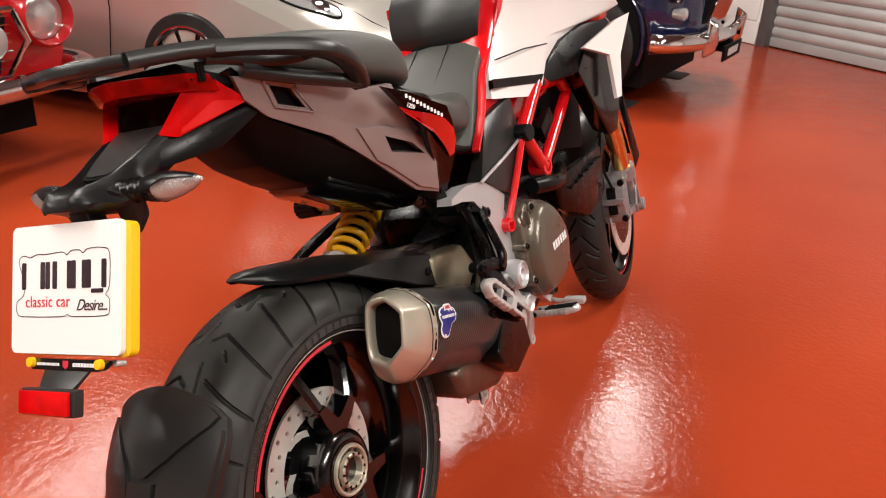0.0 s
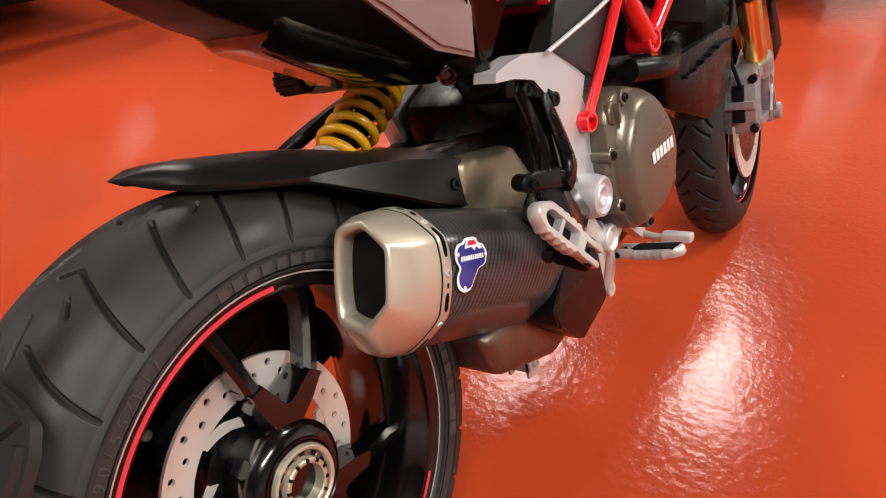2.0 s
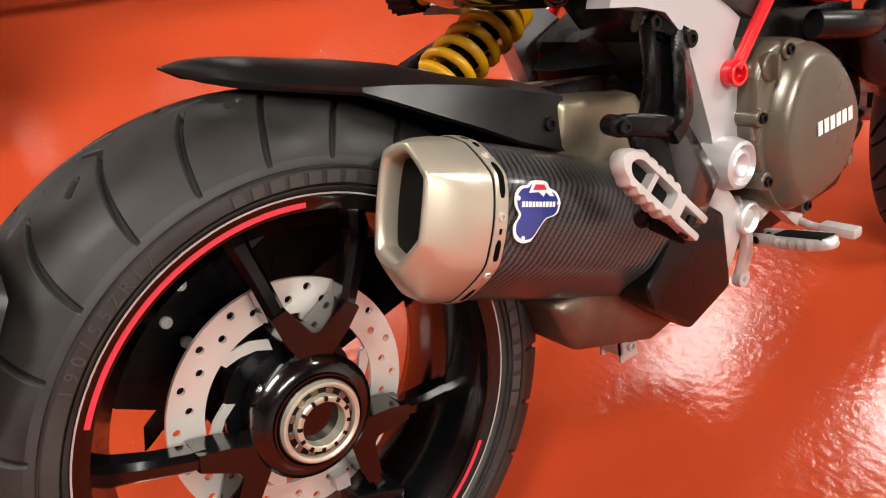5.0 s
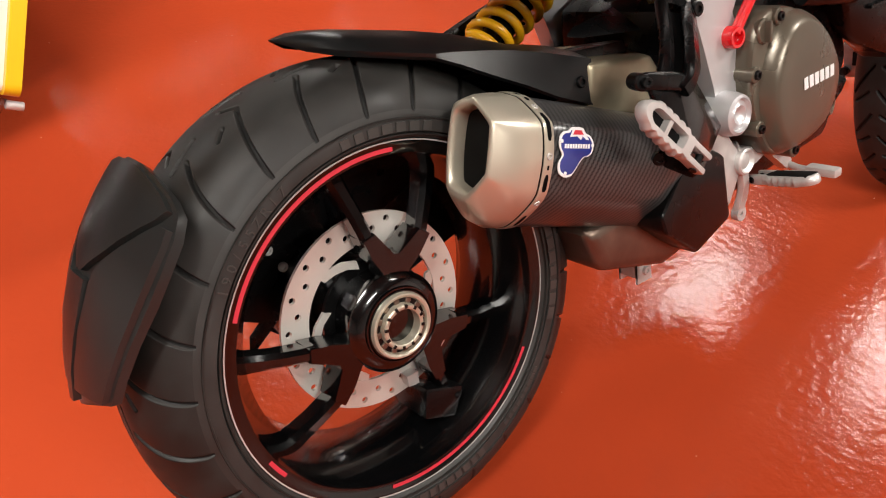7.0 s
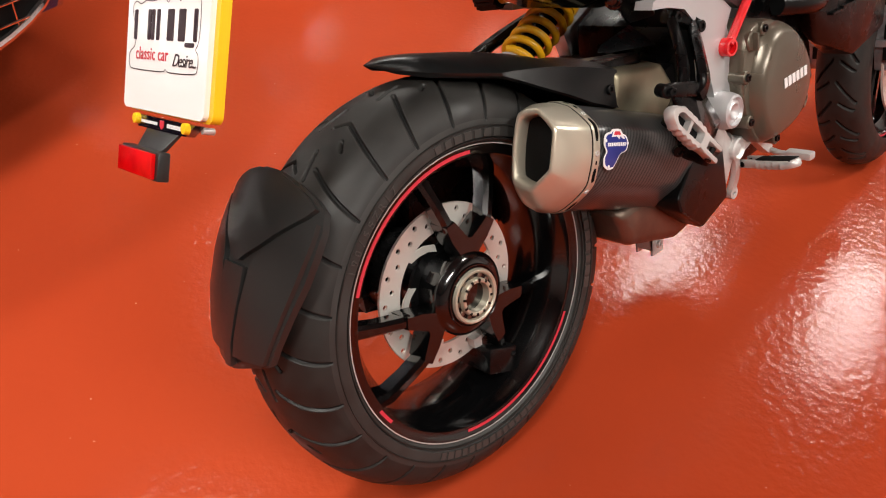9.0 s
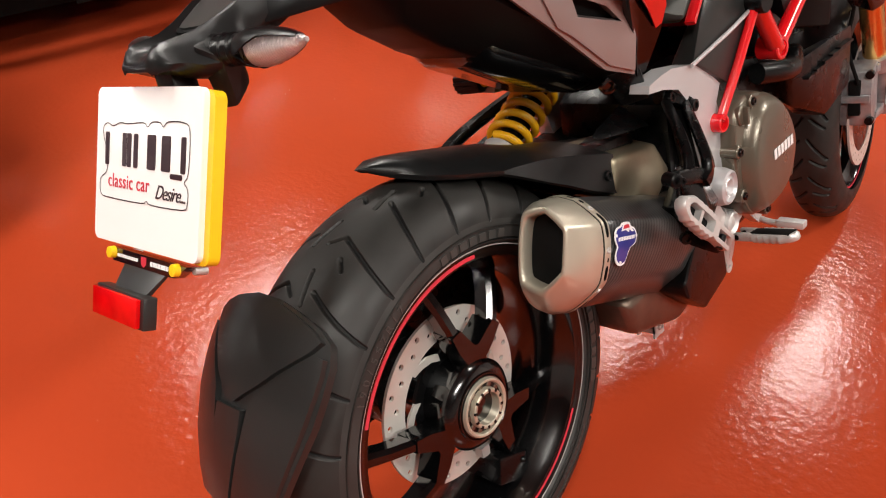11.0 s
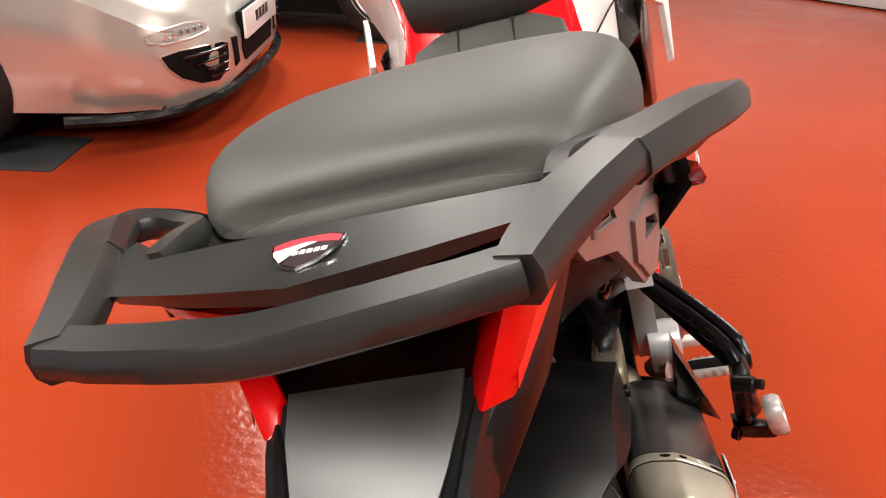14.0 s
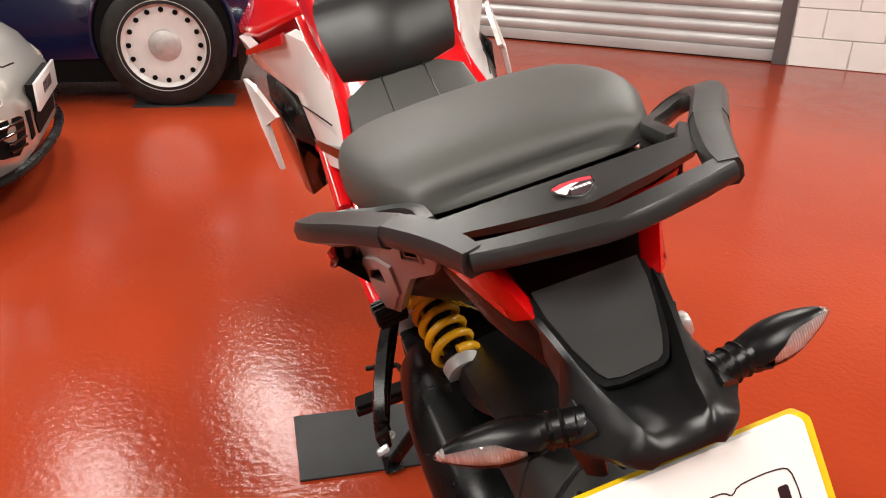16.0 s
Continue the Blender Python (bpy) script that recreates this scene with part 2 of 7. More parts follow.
def box(x0, x1, y0, y1, z0, z1, bm=None, m=Matrix()):
    bm = bm or bmesh.new()
    bmesh.ops.create_cube(bm, size=1, matrix=m @ Matrix.Translation(((x0 + x1) / 2, (y0 + y1) / 2, (z0 + z1) / 2)) @ Matrix.Diagonal((x1 - x0, y1 - y0, z1 - z0, 1)))
    return bm


def hull(pts, bm=None, both=False):
    """A faceted solid round the points; both: with their mirror images across x = 0."""
    bm = bm or bmesh.new()
    vs = [bm.verts.new(p) for p in pts]
    if both:
        vs += [bm.verts.new((-p[0], p[1], p[2])) for p in pts]
    r = bmesh.ops.convex_hull(bm, input=vs)
    loose = [g for g in r["geom_interior"] + r["geom_unused"] if isinstance(g, bmesh.types.BMVert) and g.is_valid]
    if loose:
        bmesh.ops.delete(bm, geom=list(set(loose)), context="VERTS")
    bmesh.ops.dissolve_limit(bm, angle_limit=radians(4), verts=bm.verts[:], edges=bm.edges[:])
    return bm


def prism(poly, a0, a1, axis="x", bm=None):
    """A polygon pushed along an axis from a0 to a1. poly: (y, z) for x, (x, z) for y, (x, y) for z."""
    bm = bm or bmesh.new()
    put = {"x": lambda u, v, a: (a, u, v), "y": lambda u, v, a: (u, a, v), "z": lambda u, v, a: (u, v, a)}[axis]
    lo = [bm.verts.new(put(u, v, a0)) for u, v in poly]
    hi = [bm.verts.new(put(u, v, a1)) for u, v in poly]
    n = len(poly)
    bm.faces.new(lo)
    bm.faces.new(hi[::-1])
    for i in range(n):
        bm.faces.new((lo[i], hi[i], hi[(i + 1) % n], lo[(i + 1) % n]))
    return bm


def slab(pts, thick, bm=None):
    """A sheet: a loop of points in space, given thickness along its mean normal."""
    bm = bm or bmesh.new()
    P = [Vector(p) for p in pts]
    n = Vector((0, 0, 0))
    for i in range(len(P)):
        n += P[i].cross(P[(i + 1) % len(P)])
    n.normalize()
    c = sum(P, Vector()) / len(P)
    a = [bm.verts.new(p) for p in P]
    b = [bm.verts.new(p - n * thick) for p in P]
    ca, cb = bm.verts.new(c), bm.verts.new(c - n * thick)
    k = len(P)
    for i in range(k):
        j = (i + 1) % k
        bm.faces.new((a[i], a[j], ca))
        bm.faces.new((b[j], b[i], cb))
        bm.faces.new((a[j], a[i], b[i], b[j]))
    return bm


def loft(rings, bm=None, cap=True, closed=True):
    bm = bm or bmesh.new()
    vs = [[bm.verts.new(p) for p in r] for r in rings]
    n = len(rings[0])
    for a, b in zip(vs, vs[1:]):
        for i in range(n if closed else n - 1):
            j = (i + 1) % n
            bm.faces.new((a[i], a[j], b[j], b[i]))
    if cap and closed:
        bm.faces.new(vs[0][::-1])
        bm.faces.new(vs[-1])
    return bm


def tube(pts, r, n=10, bm=None, flat=1.0, spread=None):
    """A round or oval bar along points; r: one radius or one a point."""
    bm = bm or bmesh.new()
    P = [Vector(p) for p in pts]
    rs = r if isinstance(r, (list, tuple)) else [r] * len(P)
    rings, up = [], None
    for i, p in enumerate(P):
        d = (P[min(i + 1, len(P) - 1)] - P[max(i - 1, 0)]).normalized()
        if up is None:
            up = Vector(spread) if spread else (Vector((0, 0, 1)) if abs(d.z) < 0.9 else Vector((1, 0, 0)))
        u = (up - d * up.dot(d)).normalized()
        w = d.cross(u)
        if not spread:
            up = u
        rings.append([p + (u * math.cos(a) * flat + w * math.sin(a)) * rs[i] for a in (2 * math.pi * k / n for k in range(n))])
    return loft(rings, bm)


def curve(pts, steps=6):
    """Points on a smooth line through pts."""
    P = [Vector(p) for p in pts]
    P = [2 * P[0] - P[1]] + P + [2 * P[-1] - P[-2]]
    out = []
    for i in range(1, len(P) - 2):
        a, b, c, d = P[i - 1:i + 3]
        for k in range(steps):
            t = k / steps
            out.append(0.5 * (2 * b + (c - a) * t + (2 * a - 5 * b + 4 * c - d) * t * t + (3 * b - a - 3 * c + d) * t ** 3))
    out.append(P[-2])
    return out


def frame_of(origin, axis, up=(0, 0, 1)):
    """A pose whose x axis points along axis."""
    x = Vector(axis).normalized()
    y = Vector(up).cross(x).normalized()
    z = x.cross(y)
    return Matrix.Translation(origin) @ Matrix((x, y, z)).transposed().to_4x4()


def lathe(profile, m=Matrix(), n=48, bm=None, a0=0.0, a1=360.0, ring=False):
    """Turns (along, radius) pairs round the x axis of m. ring: joins the profile's ends."""
    bm = bm or bmesh.new()
    full = a1 - a0 > 359.9
    k = n if full else n + 1
    prof = list(profile) + ([profile[0]] if ring else [])
    rows = []
    for i in range(k):
        a = radians(a0 + (a1 - a0) * i / n)
        rows.append([bm.verts.new(m @ Vector((x, r * math.cos(a), r * math.sin(a)))) for x, r in (prof[:-1] if ring else prof)])
    c = len(prof) - 1
    for i in range(n if full else n):
        p, q = rows[i], rows[(i + 1) % k]
        for j in range(c):
            j2 = (j + 1) % len(p)
            bm.faces.new((p[j], p[j2], q[j2], q[j]))
    if not full:
        if ring:
            bm.faces.new(rows[0])
            bm.faces.new(rows[-1][::-1])
    bmesh.ops.remove_doubles(bm, verts=bm.verts[:], dist=1e-6)
    return bm


def cyl(p0, p1, r, n=16, bm=None, r2=None, edge=0.0):
    d = Vector(p1) - Vector(p0)
    m = frame_of(p0, d, (0, 0, 1) if abs(d.normalized().z) < 0.95 else (0, 1, 0))
    L, e = d.length, edge or min(r, d.length) * 0.12
    r2 = r if r2 is None else r2
    return lathe([(0, 0), (0, r - e), (e, r), (L - e, r2), (L, r2 - e), (L, 0)], m, n, bm)


def bolt(p, axis, r, mat, parent, name="bolt"):
    """A socket-head screw lying along axis."""
    m = frame_of(p, axis, (0, 0, 1) if abs(Vector(axis).normalized().z) < 0.9 else (0, 1, 0))
    return part(name, lathe([(-0.004, 0), (-0.004, r), (0.003, r), (0.004, r * 0.9), (0.004, r * 0.5), (0.001, r * 0.45), (0.001, 0)], m, 12), mat, parent)


def text(name, words, size, m, mat, parent, shear=0.0, depth=0.0004, space=1.0):
    cu = bpy.data.curves.new(name, "FONT")
    cu.body, cu.size, cu.extrude, cu.shear, cu.align_x, cu.align_y, cu.space_character = words, size, depth, shear, "CENTER", "CENTER", space
    tmp = bpy.data.objects.new(name, cu)
    me = bpy.data.meshes.new_from_object(tmp)
    bpy.data.objects.remove(tmp)
    me.name = name
    me.materials.clear()
    me.materials.append(mat)
    ob = new(name, me)
    ob.parent = parent
    ob.matrix_basis = m
    return ob


def arm_mesh(a0, r0, x0, w0, a1, r1, x1, w1, thick0, thick1, bm):
    """A tapered spoke arm in the wheel's plane, with a chamfered outer face."""
    p0, p1 = Vector((x0, r0 * math.cos(a0), r0 * math.sin(a0))), Vector((x1, r1 * math.cos(a1), r1 * math.sin(a1)))
    d = (p1 - p0).normalized()
    side = Vector((1, 0, 0)).cross(d).normalized()
    rings = []
    for p, w, th in ((p0, w0, thick0), (p1, w1, thick1)):
        o = Vector((1, 0, 0))
        rings.append([p + side * w, p + side * w * 0.62 + o * 0.006, p - side * w * 0.62 + o * 0.006, p - side * w, p - side * w * 0.8 - o * th, p + side * w * 0.8 - o * th])
    return loft(rings, bm)


def bar(path, w, h, bm=None, up=(0, 0, 1)):
    """A chamfered flat bar along points: half width w, half height h, single numbers or one a point."""
    bm = bm or bmesh.new()
    P = [Vector(p) for p in path]
    rings = []
    for i, p in enumerate(P):
        d = (P[min(i + 1, len(P) - 1)] - P[max(i - 1, 0)]).normalized()
        side = d.cross(Vector(up)).normalized()
        top = side.cross(d)
        ww, hh = (w[i] if isinstance(w, list) else w), (h[i] if isinstance(h, list) else h)
        rings.append([p + side * ww * u + top * hh * v for u, v in ((1, 0.35), (0.72, 1), (-0.72, 1), (-1, 0.35), (-1, -0.5), (-0.6, -1), (0.6, -1), (1, -0.5))])
    return loft(rings, bm)


def rounded_loop(pts, steps=4):
    """Points on a smooth closed line through 2D points."""
    n, out = len(pts), []
    for i in range(n):
        a, b, c, d = (Vector(pts[(i + q) % n]) for q in (-1, 0, 1, 2))
        for k in range(steps):
            t = k / steps
            out.append(tuple(0.5 * (2 * b + (c - a) * t + (2 * a - 5 * b + 4 * c - d) * t * t + (3 * b - a - 3 * c + d) * t ** 3)))
    return out


# ---- the room ----
fl_ob = part("floor", box(-9, 9, -7, 12, -0.12, 0), FLOOR)
tagged(fl_ob, "glossy red epoxy-painted concrete floor with scuffs", "floor", kind="structure")
ce_ob = part("ceiling", box(-9, 9, -7, 12, CEILING, CEILING + 0.1), CEIL)
tagged(ce_ob, "plain white ceiling", "ceiling", kind="structure")
for nm, b in (("wall_west", (-9.2, -9, -7.2, 12.2)), ("wall_east", (9, 9.2, -7.2, 12.2)), ("wall_south", (-9.2, 9.2, -7.2, -7)), ("wall_far", (-9.2, 9.2, 12, 12.2))):
    w = part(nm, box(*b, 0, CEILING), WALL)
    tagged(w, "plain white painted wall", "wall", kind="structure")
# the added, unseen fill lamps get the same housing as the other battens
for lx, ly, lf in BATTENS:
    bt = thing("ceiling_batten", "slim white ceiling light with a lit diffuser", "ceiling light", pose(lx, ly, CEILING, 0, 0, 17), group="ceiling battens")
    part("housing", bevel(box(-0.10, 0.10, -0.76, 0.76, -0.05, 0), 0.01), WALL, bt)
    part("diffuser", bevel(box(-0.085, 0.085, -0.74, 0.74, -0.075, -0.05), 0.012), TUBE, bt)

# shutter wall: runs from the far corner towards the camera's right
SW = pose(-0.31, 7.66, 0, 0, 0, -35.5)          # local x along the wall, y into it
wall = tagged(part("wall_shutter", bmesh.new(), WALL), "white painted blockwork wall with a roller door", "wall", kind="structure")
wall.matrix_basis = SW
bm = bmesh.new()
box(-4.0, -0.02, 0.03, 0.25, 0, CEILING, bm)
box(4.86, 8.2, 0.03, 0.25, 0, CEILING, bm)
box(-0.02, 4.86, 0.03, 0.25, 2.9, CEILING, bm)
bm.to_mesh(wall.data)
bm.free()
sd_ob = thing("roller_shutter", "closed grey steel roller shutter door", "roller shutter", SW)
for k in range(29):
    z0 = 0.10 + 0.1 * k
    part("slat", loft([[(x, y, z0 + z) for y, z in ((0.10, 0.0), (0.085, 0.012), (0.075, 0.035), (0.075, 0.065), (0.088, 0.088), (0.10, 0.0985), (0.112, 0.0985), (0.112, 0.0))] for x in (0.06, 4.78)]), SHUTTER, sd_ob)
part("bottom_rail", bevel(box(0.06, 4.78, 0.075, 0.115, 0.012, 0.10), 0.006), SHUTTER, sd_ob)
part("bottom_seal", box(0.06, 4.78, 0.085, 0.105, 0.0, 0.012), DARK, sd_ob)
for x0, x1 in ((-0.02, 0.09), (4.75, 4.86)):
    part("guide_rail", bevel(box(x0, x1, 0.0, 0.13, 0, 2.9), 0.008), SHUTTER_FRAME, sd_ob)
# blockwork facing
for row in range(8):
    for x0, x1 in ((-1.6, -0.03), (4.87, 7.2)):
        x = x0 - (0.22 if row % 2 else 0.0)
        while x < x1:
            a, b = max(x, x0), min(x + 0.435, x1)
            if b - a > 0.05:
                part("block", bevel(box(a, b - 0.004, 0.008, 0.032, row * 0.225 + 0.003, row * 0.225 + 0.222), 0.003, 1), WALL, wall)
            x += 0.44

# mat under the side stand
mt = part("rubber_mat", bevel(box(-0.49, -0.19, 0.70, 0.935, 0.001, 0.007), 0.002), MAT_RUBBER)
mt.matrix_basis = pose(0, 0, 0)
tagged(mt, "thin black rubber mat under the side stand", "mat")


# ---- parked cars ----
def carve(ob, centres, r, depth=0.55):
    """Cuts round wheel arches through a body."""
    for x, y, z in centres:
        bm = cyl((x, y - depth, z), (x, y + depth, z), r, 40)
        me = bpy.data.meshes.new("cutter")
        bm.to_mesh(me)
        bm.free()
        c = new("cutter", me)
        c.matrix_world = ob.matrix_world
        md = ob.modifiers.new("arch", "BOOLEAN")
        md.operation, md.object, md.solver = "DIFFERENCE", c, "EXACT"
        c.parent = ob.parent
        c.matrix_parent_inverse = Matrix()
        c.matrix_basis = Matrix()
        bpy.context.view_layer.update()
        out = bpy.data.meshes.new_from_object(ob.evaluated_get(bpy.context.evaluated_depsgraph_get()))
        ob.modifiers.clear()
        ob.data = out
        bpy.data.objects.remove(c)
    ob.data.set_sharp_from_angle(angle=radians(32))


def car_wheel(car, x, y, r, rim_r, width, rim_mat, kind):
    s = 1 if y > 0 else -1
    m = Matrix.Translation((x, y, r)) @ Matrix.Rotation(radians(90 * s), 4, "Z")
    h = width / 2
    wl = part("wheel", lathe([(-h, rim_r * 0.9), (-h, rim_r + 0.008), (-h * 0.95, r - 0.03), (-h * 0.7, r - 0.006), (0, r), (h * 0.7, r - 0.006), (h * 0.95, r - 0.03), (h, rim_r + 0.008), (h, rim_r * 0.9)], m, 56), RUBBER, car, "black road tyre and wheel")
    if kind == "spoked":
        part("rim", lathe([(-h, rim_r), (-h, rim_r - 0.012), (-h * 0.6, rim_r - 0.03), (h * 0.7, rim_r - 0.03), (h, rim_r - 0.012), (h, rim_r), (h * 0.9, rim_r + 0.004), (-h * 0.9, rim_r + 0.004)], m, 56, ring=True), GLOSS_BLACK, wl)
        part("rim_lip", lathe([(h + 0.002, rim_r - 0.002), (h + 0.002, rim_r - 0.016), (h + 0.008, rim_r - 0.012), (h + 0.008, rim_r - 0.004)], m, 56, ring=True), CHROME, wl, "polished rim lip")
        bm = bmesh.new()
        for k in range(10):
            a = 2 * math.pi * k / 10
            arm_mesh(a, 0.04, h * 0.75, 0.012, a, rim_r - 0.02, h * 0.9, 0.014, 0.02, 0.02, bm)
        bm.transform(m)
        part("wheel_spokes", bm, GLOSS_BLACK, wl)
        part("centre_lock", lathe([(h * 0.5, 0.0), (h * 0.5, 0.045), (h * 1.02, 0.042), (h * 1.05, 0.036), (h * 0.95, 0.02), (h * 0.95, 0)], m, 28), BRONZE, wl, "dull centre-lock nut")
        part("car_brake_disc", lathe([(0.0, 0.06), (0.012, 0.06), (0.012, 0.17), (0.0, 0.17)], m, 44, ring=True), DISC, wl)
        bm = box(0.02, 0.07, -0.19, -0.12, -0.08, 0.10)
        bm.transform(m)
        part("car_caliper", bevel(bm, 0.01), RED, wl, "red brake caliper")
    else:
        part("steel_rim", lathe([(h * 0.95, rim_r), (h * 1.02, rim_r - 0.006), (h * 0.75, rim_r - 0.022), (h * 0.50, rim_r - 0.045), (h * 0.62, rim_r - 0.10), (h * 0.52, 0.12), (h * 0.56, 0.09), (h * 0.58, 0.0)], m, 56), rim_mat, wl, "white steel wheel with round holes")
        for k in range(16):
            a = 2 * math.pi * k / 16
            rr = rim_r - 0.062
            # dark discs on the rim stand in for the shade in its holes
            part("wheel_hole", lathe([(0, 0), (0, 0.015), (0.004, 0.015), (0.004, 0)], m @ Matrix.Translation((h * 0.575, rr * math.cos(a), rr * math.sin(a))), 12), DARK, wl)
        part("hub_cap", lathe([(h * 0.5, 0.095), (h * 0.72, 0.085), (h * 0.85, 0.055), (h * 0.9, 0.0)], m, 36), ALLOY, wl, "dull silver hub cap")
    return wl


def body(car, sections, mat, label):
    """A shell from cross-sections along x: each is x, half width, sill z, belt z, crown z, and how far the belt bulges."""
    rings = []
    for x, w, zs, zb, zt, tuck in sections:
        half = [(w - tuck, zs), (w - tuck * 0.25, zs + (zb - zs) * 0.3), (w, zs + (zb - zs) * 0.65), (w - 0.015, zb), (w * 0.86, zb + (zt - zb) * 0.62), (w * 0.55, zb + (zt - zb) * 0.92), (0.0001, zt)]
        rings.append([(x, -y, z) for y, z in half] + [(x, y, z) for y, z in half[-2::-1]])
    n = len(rings[0])
    bm = bmesh.new()
    vs = [[bm.verts.new(p) for p in r] for r in rings]
    for a, b in zip(vs, vs[1:]):
        for i in range(n):
            j = (i + 1) % n
            bm.faces.new((a[i], a[j], b[j], b[i]))
    bm.faces.new(vs[0][::-1])
    bm.faces.new(vs[-1])
    bmesh.ops.subdivide_edges(bm, edges=bm.edges[:], cuts=2, use_grid_fill=True, smooth=0.6)
    return part("body", bm, mat, car, label)


# silver sports car; local x ahead, y to its left, origin under its front axle
PC = pose(-2.42, 2.95, 0, 0, 0, 4)
sc = thing("sports_car", "champagne-silver sports coupe with black wheels, nose towards the motorcycle", "car", PC)
bs = body(sc, [(-3.4, 0.80, 0.22, 0.70, 0.86, 0.06), (-2.6, 0.92, 0.18, 0.80, 1.02, 0.05), (-1.4, 0.88, 0.17, 0.82, 1.26, 0.05), (-0.6, 0.88, 0.17, 0.80, 0.95, 0.05), (-0.1, 0.91, 0.18, 0.78, 0.84, 0.04), (0.3, 0.90, 0.18, 0.70, 0.77, 0.05),
               (0.62, 0.85, 0.17, 0.58, 0.68, 0.06), (0.82, 0.74, 0.16, 0.46, 0.56, 0.06), (0.95, 0.52, 0.17, 0.38, 0.44, 0.05), (0.985, 0.30, 0.20, 0.34, 0.38, 0.03)], CAR_SILVER, "champagne metallic body shell")
carve(bs, [(0, -0.95, 0.33), (-2.35, -0.95, 0.33)], 0.375)
for yy in (-0.80, 0.80):
    car_wheel(sc, 0, yy, 0.325, 0.245, 0.24, GLOSS_BLACK, "spoked")
    car_wheel(sc, -2.35, yy, 0.325, 0.245, 0.28, GLOSS_BLACK, "spoked")
part("arch_liner", lathe([(-0.30, 0.05), (-0.30, 0.372), (0.0, 0.372), (0.0, 0.366), (-0.29, 0.366), (-0.29, 0.05)], Matrix.Translation((0, -0.60, 0.33)) @ Matrix.Rotation(radians(-90), 4, "Z"), 40), DARK, sc)
part("underbody", box(-3.2, 0.8, -0.7, 0.7, 0.14, 0.24), DARK, sc)
from mathutils.bvhtree import BVHTree


def skin(ob):
    """A function that finds the body's surface ahead of (y, z), or from above (x, y)."""
    bm = bmesh.new()
    bm.from_mesh(ob.data)
    tree = BVHTree.FromBMesh(bm)
    bm.free()

    def front(y, z, lift=0.003):
        p, n, _, _ = tree.ray_cast(Vector((3, y, z)), Vector((-1, 0, 0)))
        return p + n.normalized() * lift if p else Vector((0.8, y, z))

    def down(x, y, lift=0.003):
        p, n, _, _ = tree.ray_cast(Vector((x, y, 3)), Vector((0, 0, -1)))
        return p + n.normalized() * lift if p else Vector((x, y, 0.7))
    return front, down


front, down = skin(bs)


def cap_on(points, lift_rim, lift_mid, bm=None):
    """A low dome over a loop of skin points."""
    bm = bm or bmesh.new()
    c = sum(points, Vector()) / len(points)
    n = Vector()
    for i in range(len(points)):
        n += (points[i] - c).cross(points[(i + 1) % len(points)] - c)
    n.normalize()
    if n.x < 0:
        n = -n
    rows = []
    for f, l in ((1.0, -0.006), (1.0, lift_rim), (0.7, lift_mid * 0.75), (0.35, lift_mid)):
        rows.append([bm.verts.new(c + (p - c) * f + n * l) for p in points])
    k = len(points)
    for a, b_ in zip(rows, rows[1:]):
        for i in range(k):
            bm.faces.new((a[i], a[(i + 1) % k], b_[(i + 1) % k], b_[i]))
    bm.faces.new(rows[-1])
    return bm


for s in (1, -1):
    oval = [down(0.50 + 0.165 * math.cos(t) , s * (0.615 - 0.05 * math.cos(t)) + 0.095 * math.sin(t)) for t in (2 * math.pi * k / 32 for k in range(32))]
    hl = part("headlamp", cap_on(oval, 0.004, 0.018), LAMP_GLASS, sc, "oval clear headlamp")
    part("headlamp_rim", tube(oval + [oval[0]], 0.007, 6), DARK, hl)
    for k, q in enumerate(((0.46, 0.62), (0.57, 0.60))):
        part("projector", lathe([(0, 0), (0, 0.045), (0.012, 0.05), (0.016, 0.04), (0.020, 0)], frame_of(down(q[0], s * q[1], 0.012), (0.5, 0.1 * s, 0.8)), 24), CHROME, hl)
    hole = [(0.735, 0.372), (0.66, 0.378), (0.55, 0.372), (0.44, 0.365), (0.395, 0.350), (0.40, 0.30), (0.42, 0.250), (0.50, 0.225), (0.58, 0.235), (0.66, 0.275), (0.71, 0.325)]
    il = part("air_intake", cap_on([front(s * y, z, 0.002) for y, z in hole], 0.006, 0.016), DARK, sc, "black slatted air intake")
    for k in range(4):
        z = 0.35 - 0.032 * k
        part("intake_slat", tube([front(s * y, z, 0.020) for y in (0.66 - 0.05 * k, 0.55, 0.44)], 0.006, 6), GLOSS_BLACK, il)
    part("intake_lip", tube([front(s * y, z, 0.003) for y, z in hole + hole[:1]], 0.005, 6), CAR_SILVER, il)
    fog = [(0.75, 0.445), (0.70, 0.462), (0.58, 0.462), (0.50, 0.452), (0.485, 0.435), (0.50, 0.420), (0.60, 0.412), (0.71, 0.412), (0.75, 0.425)]
    fgl = part("fog_lamp", cap_on([front(s * y, z, 0.002) for y, z in fog], 0.004, 0.012), LAMP_GLASS, sc, "clear strip fog lamp")
    part("fog_frame", tube([front(s * y, z, 0.003) for y, z in fog + fog[:1]], 0.006, 6), CAR_SILVER, fgl)
    for k in range(6):
        part("fog_diode", cyl(front(s * (0.53 + 0.035 * k), 0.436, 0.010), front(s * (0.53 + 0.035 * k), 0.436, 0.017), 0.010, 12), CHROME, fgl)
    small = [(0.35, 0.36), (0.30, 0.355), (0.30, 0.25), (0.34, 0.24)]
    part("corner_vent", cap_on([front(s * y, z, 0.002) for y, z in small], 0.004, 0.008), DARK, sc)
mid = [(-0.25, 0.30), (-0.22, 0.335), (0.22, 0.335), (0.25, 0.30), (0.22, 0.235), (-0.22, 0.235)]
